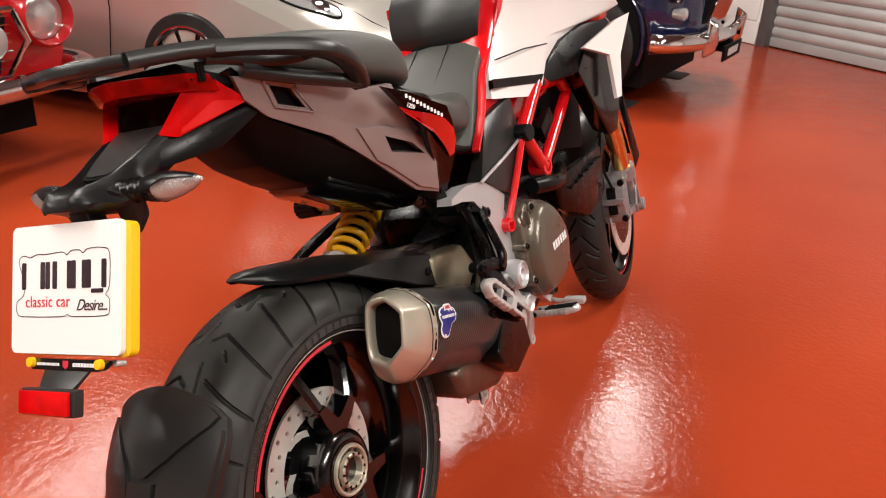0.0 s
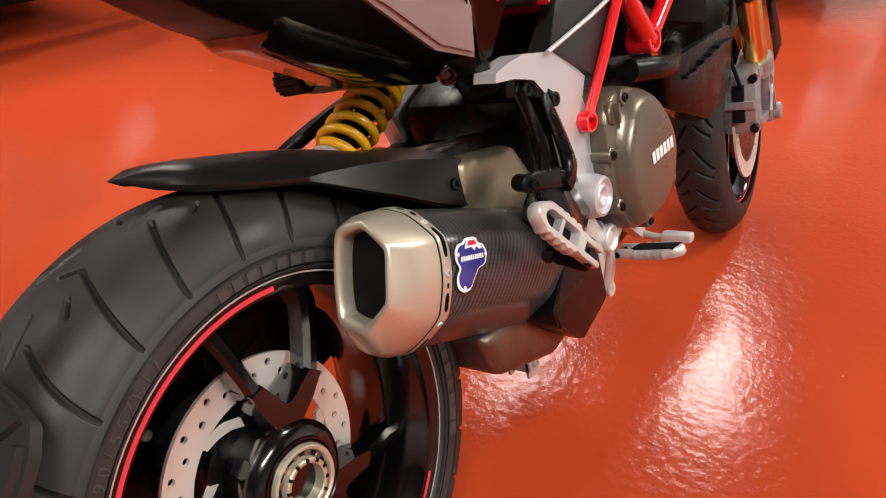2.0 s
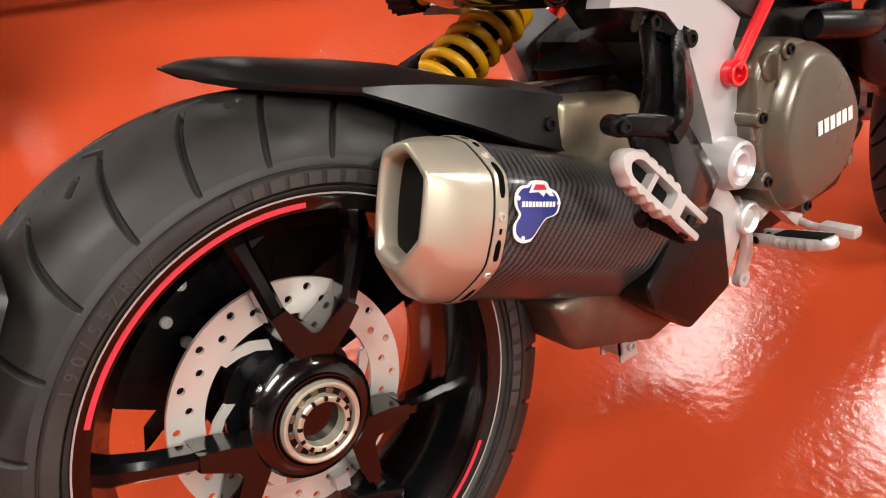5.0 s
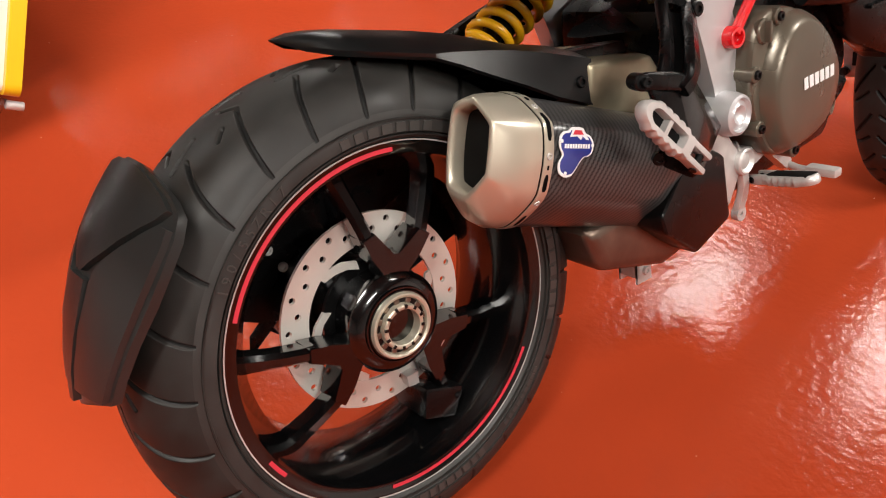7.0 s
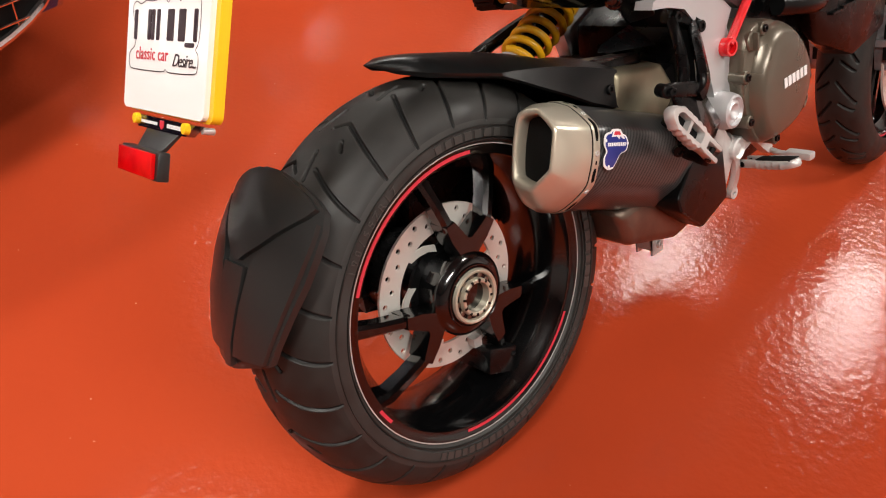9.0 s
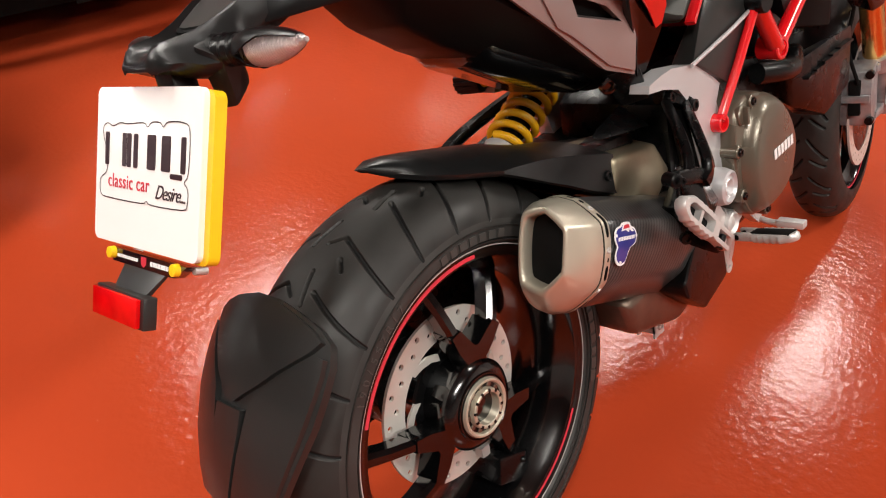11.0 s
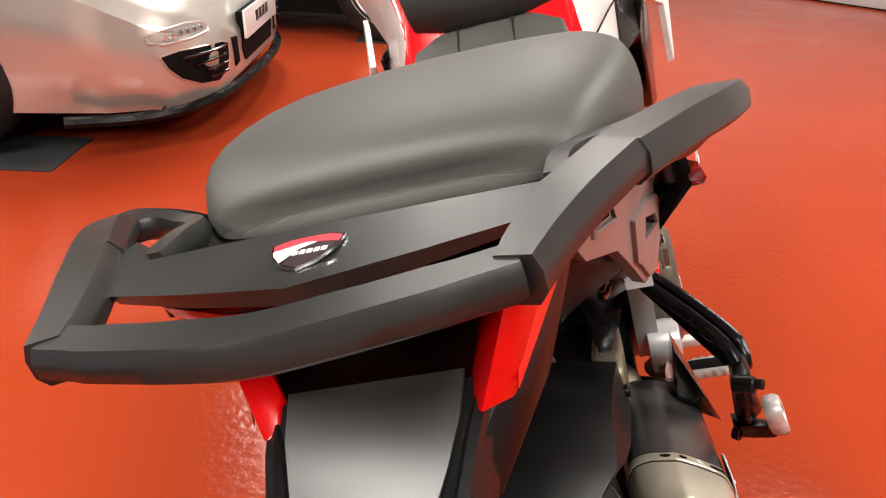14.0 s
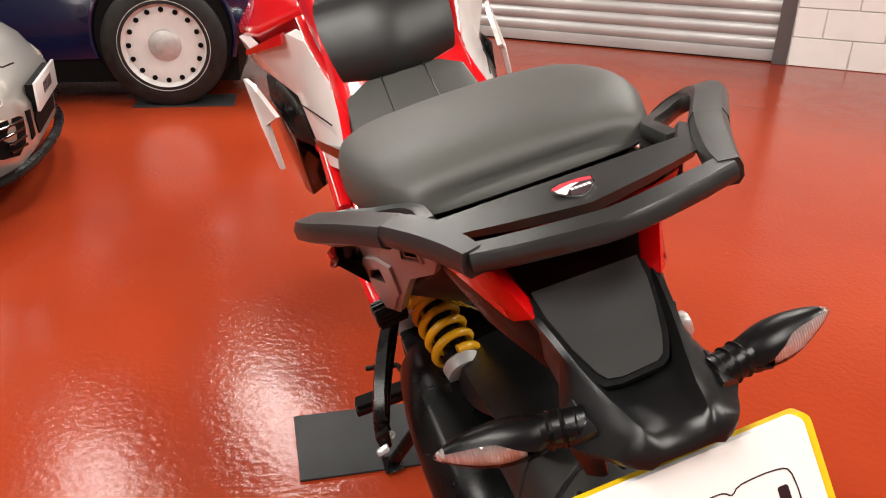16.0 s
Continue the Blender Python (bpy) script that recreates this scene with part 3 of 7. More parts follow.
part("middle_intake", cap_on([front(y, z, 0.003) for y, z in mid], 0.004, 0.004), DARK, sc, "black central air intake")
lipc = curve([(0.50, -0.90, 0.165), (0.78, -0.76, 0.155), (0.95, -0.50, 0.16), (1.01, 0, 0.17), (0.95, 0.50, 0.16), (0.78, 0.76, 0.155), (0.50, 0.90, 0.165)], 5)
part("front_lip", tube(lipc, 0.022, 8), BLACK, sc, "black front lip spoiler")
part("bonnet_seam", tube([down(x, y, 0.0) for x, y in ((0.90, 0.0), (0.885, -0.15), (0.84, -0.28), (0.74, -0.38), (0.60, -0.44), (0.40, -0.48), (0.1, -0.52), (-0.3, -0.56))], 0.004, 5), DARK, sc)
part("door_seam", tube([(-0.55, -0.884, 0.30), (-0.50, -0.894, 0.60), (-0.55, -0.865, 0.83)], 0.003, 5), DARK, sc)
np_ = part("car_show_plate", bevel(box(1.005, 1.017, -0.26, 0.26, 0.335, 0.450), 0.002), PLATE_WHITE, sc, "white show plate")
for k in range(4):
    part("plate_bar", box(1.017, 1.0185, -0.10 + 0.055 * k, -0.06 + 0.055 * k, 0.375, 0.42), INK, np_)
part("plate_holder", box(0.97, 1.005, -0.24, 0.24, 0.33, 0.44), DARK, sc)
pd = part("wheel_mat", bevel(box(-0.2, 0.45, -0.97, -0.62, 0.0005, 0.006), 0.002), MAT_RUBBER)
pd.matrix_basis = PC
tagged(pd, "thin black rubber mat under a car wheel", "mat")

# navy classic saloon
BC = pose(-0.97, 4.90, 0, 0, 0, -3.5)
bc = thing("classic_saloon", "navy blue classic saloon with chrome bumper and white steel wheels", "car", BC)
body(bc, [(-3.2, 0.60, 0.30, 0.75, 0.95, 0.04), (-2.4, 0.70, 0.26, 0.86, 1.2, 0.04), (-1.2, 0.71, 0.25, 0.92, 1.5, 0.04), (-0.65, 0.71, 0.26, 0.92, 1.05, 0.04), (-0.1, 0.71, 0.28, 0.84, 1.0, 0.03), (0.20, 0.70, 0.30, 0.80, 0.96, 0.04),
          (0.44, 0.63, 0.34, 0.75, 0.92, 0.06), (0.57, 0.46, 0.38, 0.70, 0.86, 0.06), (0.63, 0.32, 0.42, 0.64, 0.80, 0.05)], CAR_BLUE, "navy blue body shell")
for s in (-1, 1):
    car_wheel(bc, 0, s * 0.70, 0.355, 0.262, 0.16, WHEEL_WHITE, "steel")
    car_wheel(bc, -2.3, s * 0.70, 0.355, 0.262, 0.16, WHEEL_WHITE, "steel")
    for ax in (0.0, -2.3):
        part("arch_liner", cyl((ax, s * 0.60, 0.41), (ax, s * 0.738, 0.41), 0.395, 48), DARK, bc)
        part("arch_lip", tube([(ax + 0.40 * math.cos(t), s * 0.742, 0.41 + 0.40 * math.sin(t)) for t in (radians(-18 + 216 * k / 24) for k in range(25))], 0.012, 8), CAR_BLUE, bc)
part("underbody", box(-3.0, 0.4, -0.66, 0.66, 0.13, 0.36), DARK, bc)
bp_ = curve([(0.46, -0.77, 0.44), (0.54, -0.74, 0.44), (0.66, -0.5, 0.44), (0.72, 0, 0.44), (0.66, 0.5, 0.44), (0.54, 0.74, 0.44), (0.46, 0.77, 0.44)], 6)
bmp = part("chrome_bumper", tube(bp_, 0.060, 14, flat=1.0), CHROME, bc, "curved chrome front bumper")
for s in (1, -1):
    part("overrider", bevel(hull([(0.70, s * 0.36, 0.32), (0.77, s * 0.36, 0.37), (0.79, s * 0.36, 0.55), (0.71, s * 0.36, 0.60), (0.70, s * 0.44, 0.34), (0.77, s * 0.42, 0.39), (0.78, s * 0.42, 0.54), (0.71, s * 0.43, 0.58)]), 0.015, 3), CHROME, bmp, "chrome overrider")
    hd = part("round_headlamp", lathe([(-0.10, 0.0), (-0.10, 0.08), (0.02, 0.105), (0.03, 0.098), (0.045, 0.06), (0.05, 0.0)], Matrix.Translation((0.51, s * 0.53, 0.78)), 32), LAMP_GLASS, bc, "round glass headlamp")
    part("headlamp_ring", lathe([(0.0, 0.105), (0.025, 0.118), (0.035, 0.105)], Matrix.Translation((0.51, s * 0.53, 0.78)), 32), CHROME, hd)
    part("side_lamp", lathe([(-0.06, 0), (-0.06, 0.03), (0.02, 0.042), (0.035, 0.02), (0.035, 0)], Matrix.Translation((0.56, s * 0.52, 0.60)), 24), LAMP_GLASS, bc, "small round side lamp")
gr = part("radiator_grille", bevel(hull([(0.54, 0.26, 0.50), (0.54, -0.26, 0.50), (0.58, 0.24, 0.80), (0.58, -0.24, 0.80), (0.43, 0.24, 0.86), (0.43, -0.24, 0.86), (0.38, 0.26, 0.5), (0.38, -0.26, 0.5)]), 0.02, 2), DARK, bc, "chrome-barred radiator grille")
for k in range(15):
    y = -0.23 + 0.46 * k / 14
    part("grille_bar", tube(curve([(0.552, y, 0.50), (0.592, y * 0.98, 0.66), (0.592, y * 0.95, 0.80), (0.51, y * 0.9, 0.865)], 3), 0.0075, 6), CHROME, gr)
gr.matrix_basis = Matrix.Translation((0.105, 0, 0.02))
bpl = part("car_show_plate", bevel(box(0.79, 0.805, -0.25, 0.25, 0.30, 0.40), 0.002), DARK, bc, "black show plate")
for k in range(5):
    part("plate_bar", box(0.805, 0.807, -0.14 + 0.06 * k, -0.10 + 0.06 * k, 0.325, 0.375), INK_WHITE, bpl)
part("plate_bracket", box(0.70, 0.79, -0.03, 0.03, 0.33, 0.42), DARK, bc)
for yy in (-0.78, 0.50):
    w = part("wheel_mat", bevel(box(-0.22, 0.36, yy, yy + 0.30, 0.0005, 0.006), 0.002), MAT_RUBBER)
    w.matrix_basis = BC
    tagged(w, "thin black rubber mat under a car wheel", "mat")

# red muscle car
MC = pose(-3.47, 0.75, 0, 0, 0, 1)
mc = thing("muscle_car", "red classic muscle car with chrome bumper and dark grille", "car", MC)
body(mc, [(-3.4, 0.80, 0.26, 0.72, 0.92, 0.05), (-2.4, 0.88, 0.24, 0.82, 1.2, 0.05), (-1.0, 0.88, 0.24, 0.82, 0.98, 0.05), (-0.2, 0.88, 0.25, 0.80, 0.90, 0.05), (0.4, 0.87, 0.26, 0.78, 0.86, 0.05), (0.74, 0.85, 0.30, 0.76, 0.82, 0.05), (0.82, 0.82, 0.36, 0.72, 0.78, 0.05)], CAR_RED, "red body shell")
for yy in (-0.74, 0.74):
    car_wheel(mc, -0.1, yy, 0.32, 0.20, 0.2, WHEEL_WHITE, "spoked")
part("underbody", box(-3.0, 0.7, -0.7, 0.7, 0.12, 0.30), DARK, mc)
gm = part("front_grille", bevel(hull([(0.80, 0.52, 0.70), (0.80, -0.52, 0.70), (0.86, 0.46, 0.42), (0.86, -0.46, 0.42), (0.90, 0.50, 0.66), (0.90, -0.50, 0.66), (0.8, 0.46, 0.42), (0.8, -0.46, 0.42)]), 0.01), DARK, mc, "dark grille with thin chrome bars")
part("grille_surround", tube([(0.91, 0.52, 0.69), (0.91, -0.52, 0.69), (0.93, -0.56, 0.56), (0.88, -0.48, 0.41), (0.88, 0.48, 0.41), (0.93, 0.56, 0.56), (0.91, 0.52, 0.69)], 0.014, 8), CHROME, gm)
for k in range(7):
    part("grille_bar", tube([(0.905, 0.5, 0.45 + 0.036 * k), (0.905, -0.5, 0.45 + 0.036 * k)], 0.003, 5), CHROME, gm)
for s in (1, -1):
    hd = part("round_headlamp", lathe([(-0.1, 0.0), (-0.1, 0.10), (0.02, 0.10), (0.04, 0.06), (0.045, 0)], Matrix.Translation((0.84, s * 0.70, 0.64)), 32), LAMP_GLASS, mc, "round glass headlamp")
    part("headlamp_cowl", lathe([(-0.2, 0.13), (0.05, 0.135), (0.07, 0.12), (0.02, 0.102)], Matrix.Translation((0.84, s * 0.70, 0.64)), 32), CAR_RED, hd)
part("chrome_bumper", tube(curve([(0.55, -0.93, 0.40), (0.86, -0.90, 0.40), (0.97, -0.60, 0.39), (1.0, 0, 0.38), (0.97, 0.60, 0.39), (0.86, 0.90, 0.40), (0.55, 0.93, 0.40)], 6), 0.05, 12), CHROME, mc, "chrome front bumper")
for s in (1, -1):
    part("grille_lamp", lathe([(-0.05, 0.0), (-0.05, 0.07), (0.02, 0.075), (0.03, 0.045), (0.032, 0)], Matrix.Translation((0.90, s * 0.40, 0.57)), 28), LAMP_GLASS, gm, "round lamp in the grille")
mp_ = part("car_show_plate", bevel(box(1.05, 1.06, -0.16, 0.16, 0.22, 0.36), 0.002), DARK, mc, "black show plate")
part("plate_stay", box(0.95, 1.05, -0.03, 0.03, 0.28, 0.34), DARK, mc)
for k in range(5):
    part("plate_block", box(1.06, 1.062, -0.12 + 0.048 * k, -0.12 + 0.048 * k + (0.036 if k != 3 else 0.012), 0.285, 0.330), INK_WHITE, mp_)
part("plate_line", box(1.06, 1.062, -0.12, 0.01, 0.255, 0.272), INK_RED, mp_)
part("plate_line", box(1.06, 1.062, 0.025, 0.12, 0.258, 0.274), INK_WHITE, mp_)

# low black roadster beside the muscle car, of which only the nose is near
RC4 = pose(-1.93, -0.60, 0, 0, 0, 25)
rd = thing("roadster", "dark classic roadster with a chrome-rimmed barred grille", "car", RC4)
body(rd, [(-3.0, 0.66, 0.24, 0.62, 0.80, 0.05), (-1.6, 0.74, 0.20, 0.70, 0.90, 0.05), (-0.4, 0.74, 0.20, 0.68, 0.80, 0.05), (0.2, 0.70, 0.22, 0.62, 0.74, 0.06), (0.42, 0.60, 0.24, 0.56, 0.66, 0.06), (0.50, 0.50, 0.28, 0.50, 0.58, 0.05)], CAR_BLUE, "dark glossy body shell")
for yy in (-0.62, 0.62):
    car_wheel(rd, -0.15, yy, 0.31, 0.20, 0.16, WHEEL_WHITE, "spoked")
part("underbody", box(-2.8, 0.05, -0.5, 0.5, 0.14, 0.28), DARK, rd)
gro = [(0.545, 0.42 * math.cos(t), 0.41 + 0.15 * math.sin(t)) for t in (2 * math.pi * k / 32 for k in range(32))]
rg = part("front_grille", loft([[(0.47, y, z) for _, y, z in gro], gro]), DARK, rd, "oval grille with thin chrome bars")
part("grille_surround", tube([(0.55, y * 1.02, 0.41 + (z - 0.41) * 1.04) for _, y, z in gro + gro[:1]], 0.012, 8), CHROME, rg)
for k in range(9):
    y = -0.36 + 0.09 * k
    h = 0.145 * math.sqrt(max(0, 1 - (y / 0.42) ** 2))
    part("grille_bar", tube([(0.553, y, 0.41 - h), (0.553, y, 0.41 + h)], 0.003, 5), CHROME, rg)
for k in range(5):
    z = 0.31 + 0.05 * k
    w = 0.41 * math.sqrt(max(0, 1 - ((z - 0.41) / 0.15) ** 2))
    part("grille_bar", tube([(0.556, -w, z), (0.556, w, z)], 0.003, 5), CHROME, rg)

# ---- the motorcycle: x to its right, y ahead, z up from under the rear axle ----
BIKE = pose(0, 0, 0, 0, -16.5, 0)
bike = thing("motorcycle", "red, white and black touring motorcycle on its side stand", "motorcycle", BIKE)


def tyre_mesh(radius, width, bead_r, bead_x, n, pitch, grooves, depth=0.006, cross=150):
    """A tyre as a fine grid; grooves: slanted cuts, polylines of (along, across) metres within one pitch, each side."""
    prof = []
    half = width / 2
    shoulder = radius - 0.062 * (radius / 0.32)
    for k in range(cross + 1):                           # crown, from left to right shoulder
        u = -1 + 2 * k / cross
        x = half * 0.985 * math.sin(u * 1.3) / math.sin(1.3)
        prof.append((x, radius - (radius - shoulder) * abs(u) ** 2.3, u))
    side = [(half * 1.0, shoulder - 0.010), (half * 0.995, shoulder - 0.018), (half * 0.965, bead_r + 0.010), (bead_x + 0.004, bead_r + 0.003), (bead_x - 0.002, bead_r - 0.003)]
    prof = [(-x, r, None) for x, r in side[::-1]] + prof + [(x, r, None) for x, r in side]
    arc = 2 * math.pi * radius
    count = max(1, round(arc / pitch))
    step = arc / count
    segs = [(a, b) for g in grooves for a, b in zip(g, g[1:])]

    def cut(s, x):
        side_shift = 0.0 if x > 0 else step / 2
        s = (s + side_shift) % step
        best = 1.0
        for (u0, v0), (u1, v1) in segs:
            for o in (-step, 0, step):
                du, dv = u1 - u0, v1 - v0
                t = max(0, min(1, ((s + o - u0) * du + (abs(x) - v0) * dv) / (du * du + dv * dv)))
                d = math.hypot(s + o - u0 - t * du, abs(x) - v0 - t * dv)
                best = min(best, d)
        return best
    per = max(4, n // count)
    n = per * count
    verts, faces = [], []
    table = {}
    for i in range(n):
        a = 2 * math.pi * i / n
        for j, (x, r, u) in enumerate(prof):
            if u is not None and abs(u) < 0.97 and segs:
                key = (i % per, j)
                if key not in table:
                    d = cut((i % per) * step / per, x)
                    table[key] = depth if d < 0.0019 else (depth * (1 - (d - 0.0019) / 0.0016) if d < 0.0035 else 0.0)
                r -= table[key]
            verts.append((x, r * math.cos(a), r * math.sin(a)))
    c = len(prof)
    for i in range(n):
        p, q = i * c, ((i + 1) % n) * c
        for j in range(c - 1):
            faces.append((p + j, p + j + 1, q + j + 1, q + j))
    me = bpy.data.meshes.new("tyre")
    me.from_pydata(verts, [], faces)
    # deep groove faces take the darker rubber that carries their shade
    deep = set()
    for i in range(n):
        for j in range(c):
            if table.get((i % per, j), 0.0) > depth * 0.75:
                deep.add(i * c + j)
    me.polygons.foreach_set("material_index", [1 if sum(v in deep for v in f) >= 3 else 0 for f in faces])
    bm = bmesh.new()
    bm.from_mesh(me)
    bpy.data.meshes.remove(me)
    return bm


REAR_GROOVES = [[(0.014, 0.003), (0.000, 0.022), (0.020, 0.060), (0.036, 0.090)], [(0.055, 0.010), (0.098, 0.020)],
                [(0.080, 0.030), (0.100, 0.062), (0.116, 0.090)], [(0.030, 0.036), (0.044, 0.046)]]


def rim_mesh(bead_r, half, well):
    """A hollow rim: outer barrel with a dropped middle, lips at both edges."""
    out = [(-half, bead_r), (-half + 0.006, bead_r - 0.012), (-half * 0.5, well + 0.006), (half * 0.5, well + 0.006), (half - 0.006, bead_r - 0.012), (half, bead_r)]
    ins = [(half, bead_r - 0.005), (half - 0.003, bead_r - 0.009), (half - 0.004, bead_r - 0.017), (half - 0.016, bead_r - 0.021), (half * 0.45, well - 0.004), (-half * 0.45, well - 0.004),
           (-half + 0.016, bead_r - 0.021), (-half + 0.004, bead_r - 0.017), (-half + 0.003, bead_r - 0.009), (-half, bead_r - 0.005)]
    return lathe(out + ins, Matrix(), 96, ring=True)


# rear wheel
RC = Matrix.Translation((0, 0, 0.32))
rear = part("rear_wheel", rim_mesh(0.231, 0.086, 0.192), GLOSS_BLACK, bike, "gloss black alloy rear wheel with three forked spokes", at=RC)
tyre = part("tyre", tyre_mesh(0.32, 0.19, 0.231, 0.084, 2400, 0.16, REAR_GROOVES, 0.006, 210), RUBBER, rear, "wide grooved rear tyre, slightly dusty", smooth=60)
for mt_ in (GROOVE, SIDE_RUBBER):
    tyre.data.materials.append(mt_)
for f in tyre.data.polygons:
    if f.material_index == 0 and math.hypot(f.center.y, f.center.z) < 0.264:
        f.material_index = 2
def polar(x, r, deg):
    return Vector((x, r * math.cos(radians(deg)), r * math.sin(radians(deg))))


for k in range(3):
    mid = 76 + 120 * k
    # flat v-shaped face of the fork
    vee = [(0.057, -13), (0.070, -17), (0.092, -22.5), (0.119, -24), (0.121, -15.5), (0.104, -10), (0.089, -2.5), (0.089, 2.5), (0.104, 10), (0.121, 15.5), (0.119, 24), (0.092, 22.5), (0.070, 17), (0.057, 13)]
    bm = loft([[polar(x, r * g, mid + d) for r, d in vee] for x, g in ((0.030, 1.0), (0.062, 1.0), (0.0665, 0.99))])
    sp_ob = part("spoke", bevel(bm, 0.0022, 2, 40), GLOSS_BLACK, rear, smooth=30)
    for sd_ in (-1, 1):
        rings = []
        for r, d, x, w, deep in ((0.108, 19.2, 0.0655, 0.0098, 0.030), (0.124, 19.6, 0.063, 0.0096, 0.030), (0.150, 20.2, 0.054, 0.0098, 0.030), (0.178, 20.8, 0.042, 0.0108, 0.032), (0.200, 21.2, 0.033, 0.0135, 0.036)):
            c = polar(x, r, mid + sd_ * d)
            out_ = polar(0, 1, mid + sd_ * d)
            side = Vector((1, 0, 0)).cross(out_)
            o = Vector((1, 0, 0))
            rings.append([c + side * w - o * 0.007, c + side * w * 0.50, c - side * w * 0.50, c - side * w - o * 0.007, c - side * w * 0.85 - o * deep, c + side * w * 0.85 - o * deep])
        part("spoke_arm", bevel(loft(rings), 0.0012, 2, 30), GLOSS_BLACK, sp_ob, smooth=24)
    part("spoke_step", bevel(loft([[polar(x, r, mid + d) for r, d in ((0.050, -9), (0.060, -8), (0.060, 8), (0.050, 9))] for x in (0.045, 0.0685)]), 0.002, 2), GLOSS_BLACK, sp_ob)
for a0, a1 in ((82, 154), (-106, -33), (-158, -150)):
    part("rim_tape", lathe([(0.0835, 0.2225), (0.0835, 0.2175), (0.0842, 0.2175), (0.0842, 0.2225)], Matrix(), 40, None, a0, a1, True), TAPE, rear, "red reflective rim tape")
part("rim_line", lathe([(0.0862, 0.2305), (0.0862, 0.2288), (0.0868, 0.2288), (0.0868, 0.2305)], Matrix(), 96, ring=True), ALLOY, rear, "thin bright rim edge")
part("hub", lathe([(-0.05, 0.055), (0.045, 0.060), (0.055, 0.066), (0.066, 0.066), (0.074, 0.059), (0.076, 0.050), (0.079, 0.049), (0.079, 0.047), (0.076, 0.046), (0.079, 0.045), (0.079, 0.043), (0.074, 0.042), (0.074, 0.0)], Matrix(), 48), GLOSS_BLACK, rear)
nut = part("axle_nut", lathe([(0.066, 0.0435), (0.081, 0.0435), (0.0840, 0.0420), (0.0845, 0.0400), (0.0830, 0.0372), (0.0775, 0.0355), (0.0775, 0.0300), (0.0800, 0.0290)], Matrix(), 64), STEEL, rear, "large ringed steel axle nut")
for k in range(12):
    a = k * math.pi / 6
    part("nut_castellation", bevel(box(-0.0045, 0.0030, -0.0036, 0.0036, -0.0040, 0.0040, None, Matrix.Translation((0.0775, 0.0325 * math.cos(a), 0.0325 * math.sin(a))) @ Matrix.Rotation(a, 4, "X")), 0.0008, 1), PIPE, nut)
part("inner_nut", lathe([(0.076, 0.0295), (0.0865, 0.0290), (0.0880, 0.0275), (0.0880, 0.0245), (0.0870, 0.0232), (0.060, 0.0225), (0.025, 0.0220)], Matrix(), 48), STEEL, nut, "bright inner locking ring")
for k in range(12):
    a = (k + 0.5) * math.pi / 6
    part("ring_notch", box(-0.002, 0.0012, -0.0022, 0.0022, -0.0018, 0.0018, None, Matrix.Translation((0.0880, 0.0268 * math.cos(a), 0.0268 * math.sin(a))) @ Matrix.Rotation(a, 4, "X")), SATIN_BLACK, nut)
part("nut_groove", lathe([(0.0772, 0.0365), (0.0785, 0.0365), (0.0785, 0.0290), (0.0772, 0.0290)], Matrix(), 48, ring=True), SATIN_BLACK, nut)
# brown steel here paints the warm reflection seen down the bore
part("axle_bore", lathe([(0.024, 0.0), (0.024, 0.0225), (0.030, 0.0225), (0.030, 0.0)], Matrix(), 32), PIPE, nut, "hollow axle with a brown reflection in its colour")
part("valve_stem", bevel(loft([[polar(x, r, 284 + d) for r, d in ((0.106, -4), (0.122, -5), (0.128, 2), (0.110, 5))] for x in (0.020, 0.036)]), 0.004, 2), ALLOY, rear, "cast alloy valve boss")
for k in range(3):
    a = radians(17 + 120 * k)
    part("hub_lug", bevel(arm_mesh(a, 0.045, 0.060, 0.014, a, 0.066, 0.058, 0.010, 0.02, 0.02, bmesh.new()), 0.002), GLOSS_BLACK, rear)

for rr, xx in ((0.2555, 0.0952), (0.2365, 0.0925)):
    part("sidewall_rib", lathe([(xx - 0.002, rr - 0.0016), (xx + 0.0006, rr - 0.0008), (xx + 0.0006, rr + 0.0008), (xx - 0.002, rr + 0.0016)], Matrix(), 120, ring=True), RUBBER, rear)

# sidewall bars: raised marks where the maker's words stand


def side_marks(a0, a1, r, size, count, seed):
    rnd = random.Random(seed)
    for k in range(count):
        a = radians(a0 + (a1 - a0) * (k + 0.5) / count)
        w = abs(radians(a1 - a0)) / count * r * rnd.uniform(0.3, 0.42)
        m = Matrix.Translation((0.0953, r * math.cos(a), r * math.sin(a))) @ Matrix.Rotation(a, 4, "X")
        part("sidewall_mark", box(-0.0012, 0.0010, -size / 2, size / 2, -w, w, None, m), SIDEWALL, rear)


side_marks(238, 290, 0.246, 0.012, 15, 1)
side_marks(338, 372, 0.246, 0.012, 7, 2)
side_marks(70, 100, 0.246, 0.011, 7, 3)
side_marks(300, 322, 0.246, 0.006, 9, 4)
for k, ch in enumerate("190/55ZR17"):
    a = radians(146 - k * 3.1)
    m = Matrix.Translation((0.0955, 0.246 * math.cos(a), 0.246 * math.sin(a))) @ Matrix.Rotation(a - math.pi / 2, 4, "X") @ Matrix(((0, 0, 1, 0), (1, 0, 0, 0), (0, 1, 0, 0), (0, 0, 0, 1)))
    text("size_mark", ch, 0.016, m, SIDEWALL, rear)

# rear brake disc, carrier and caliper


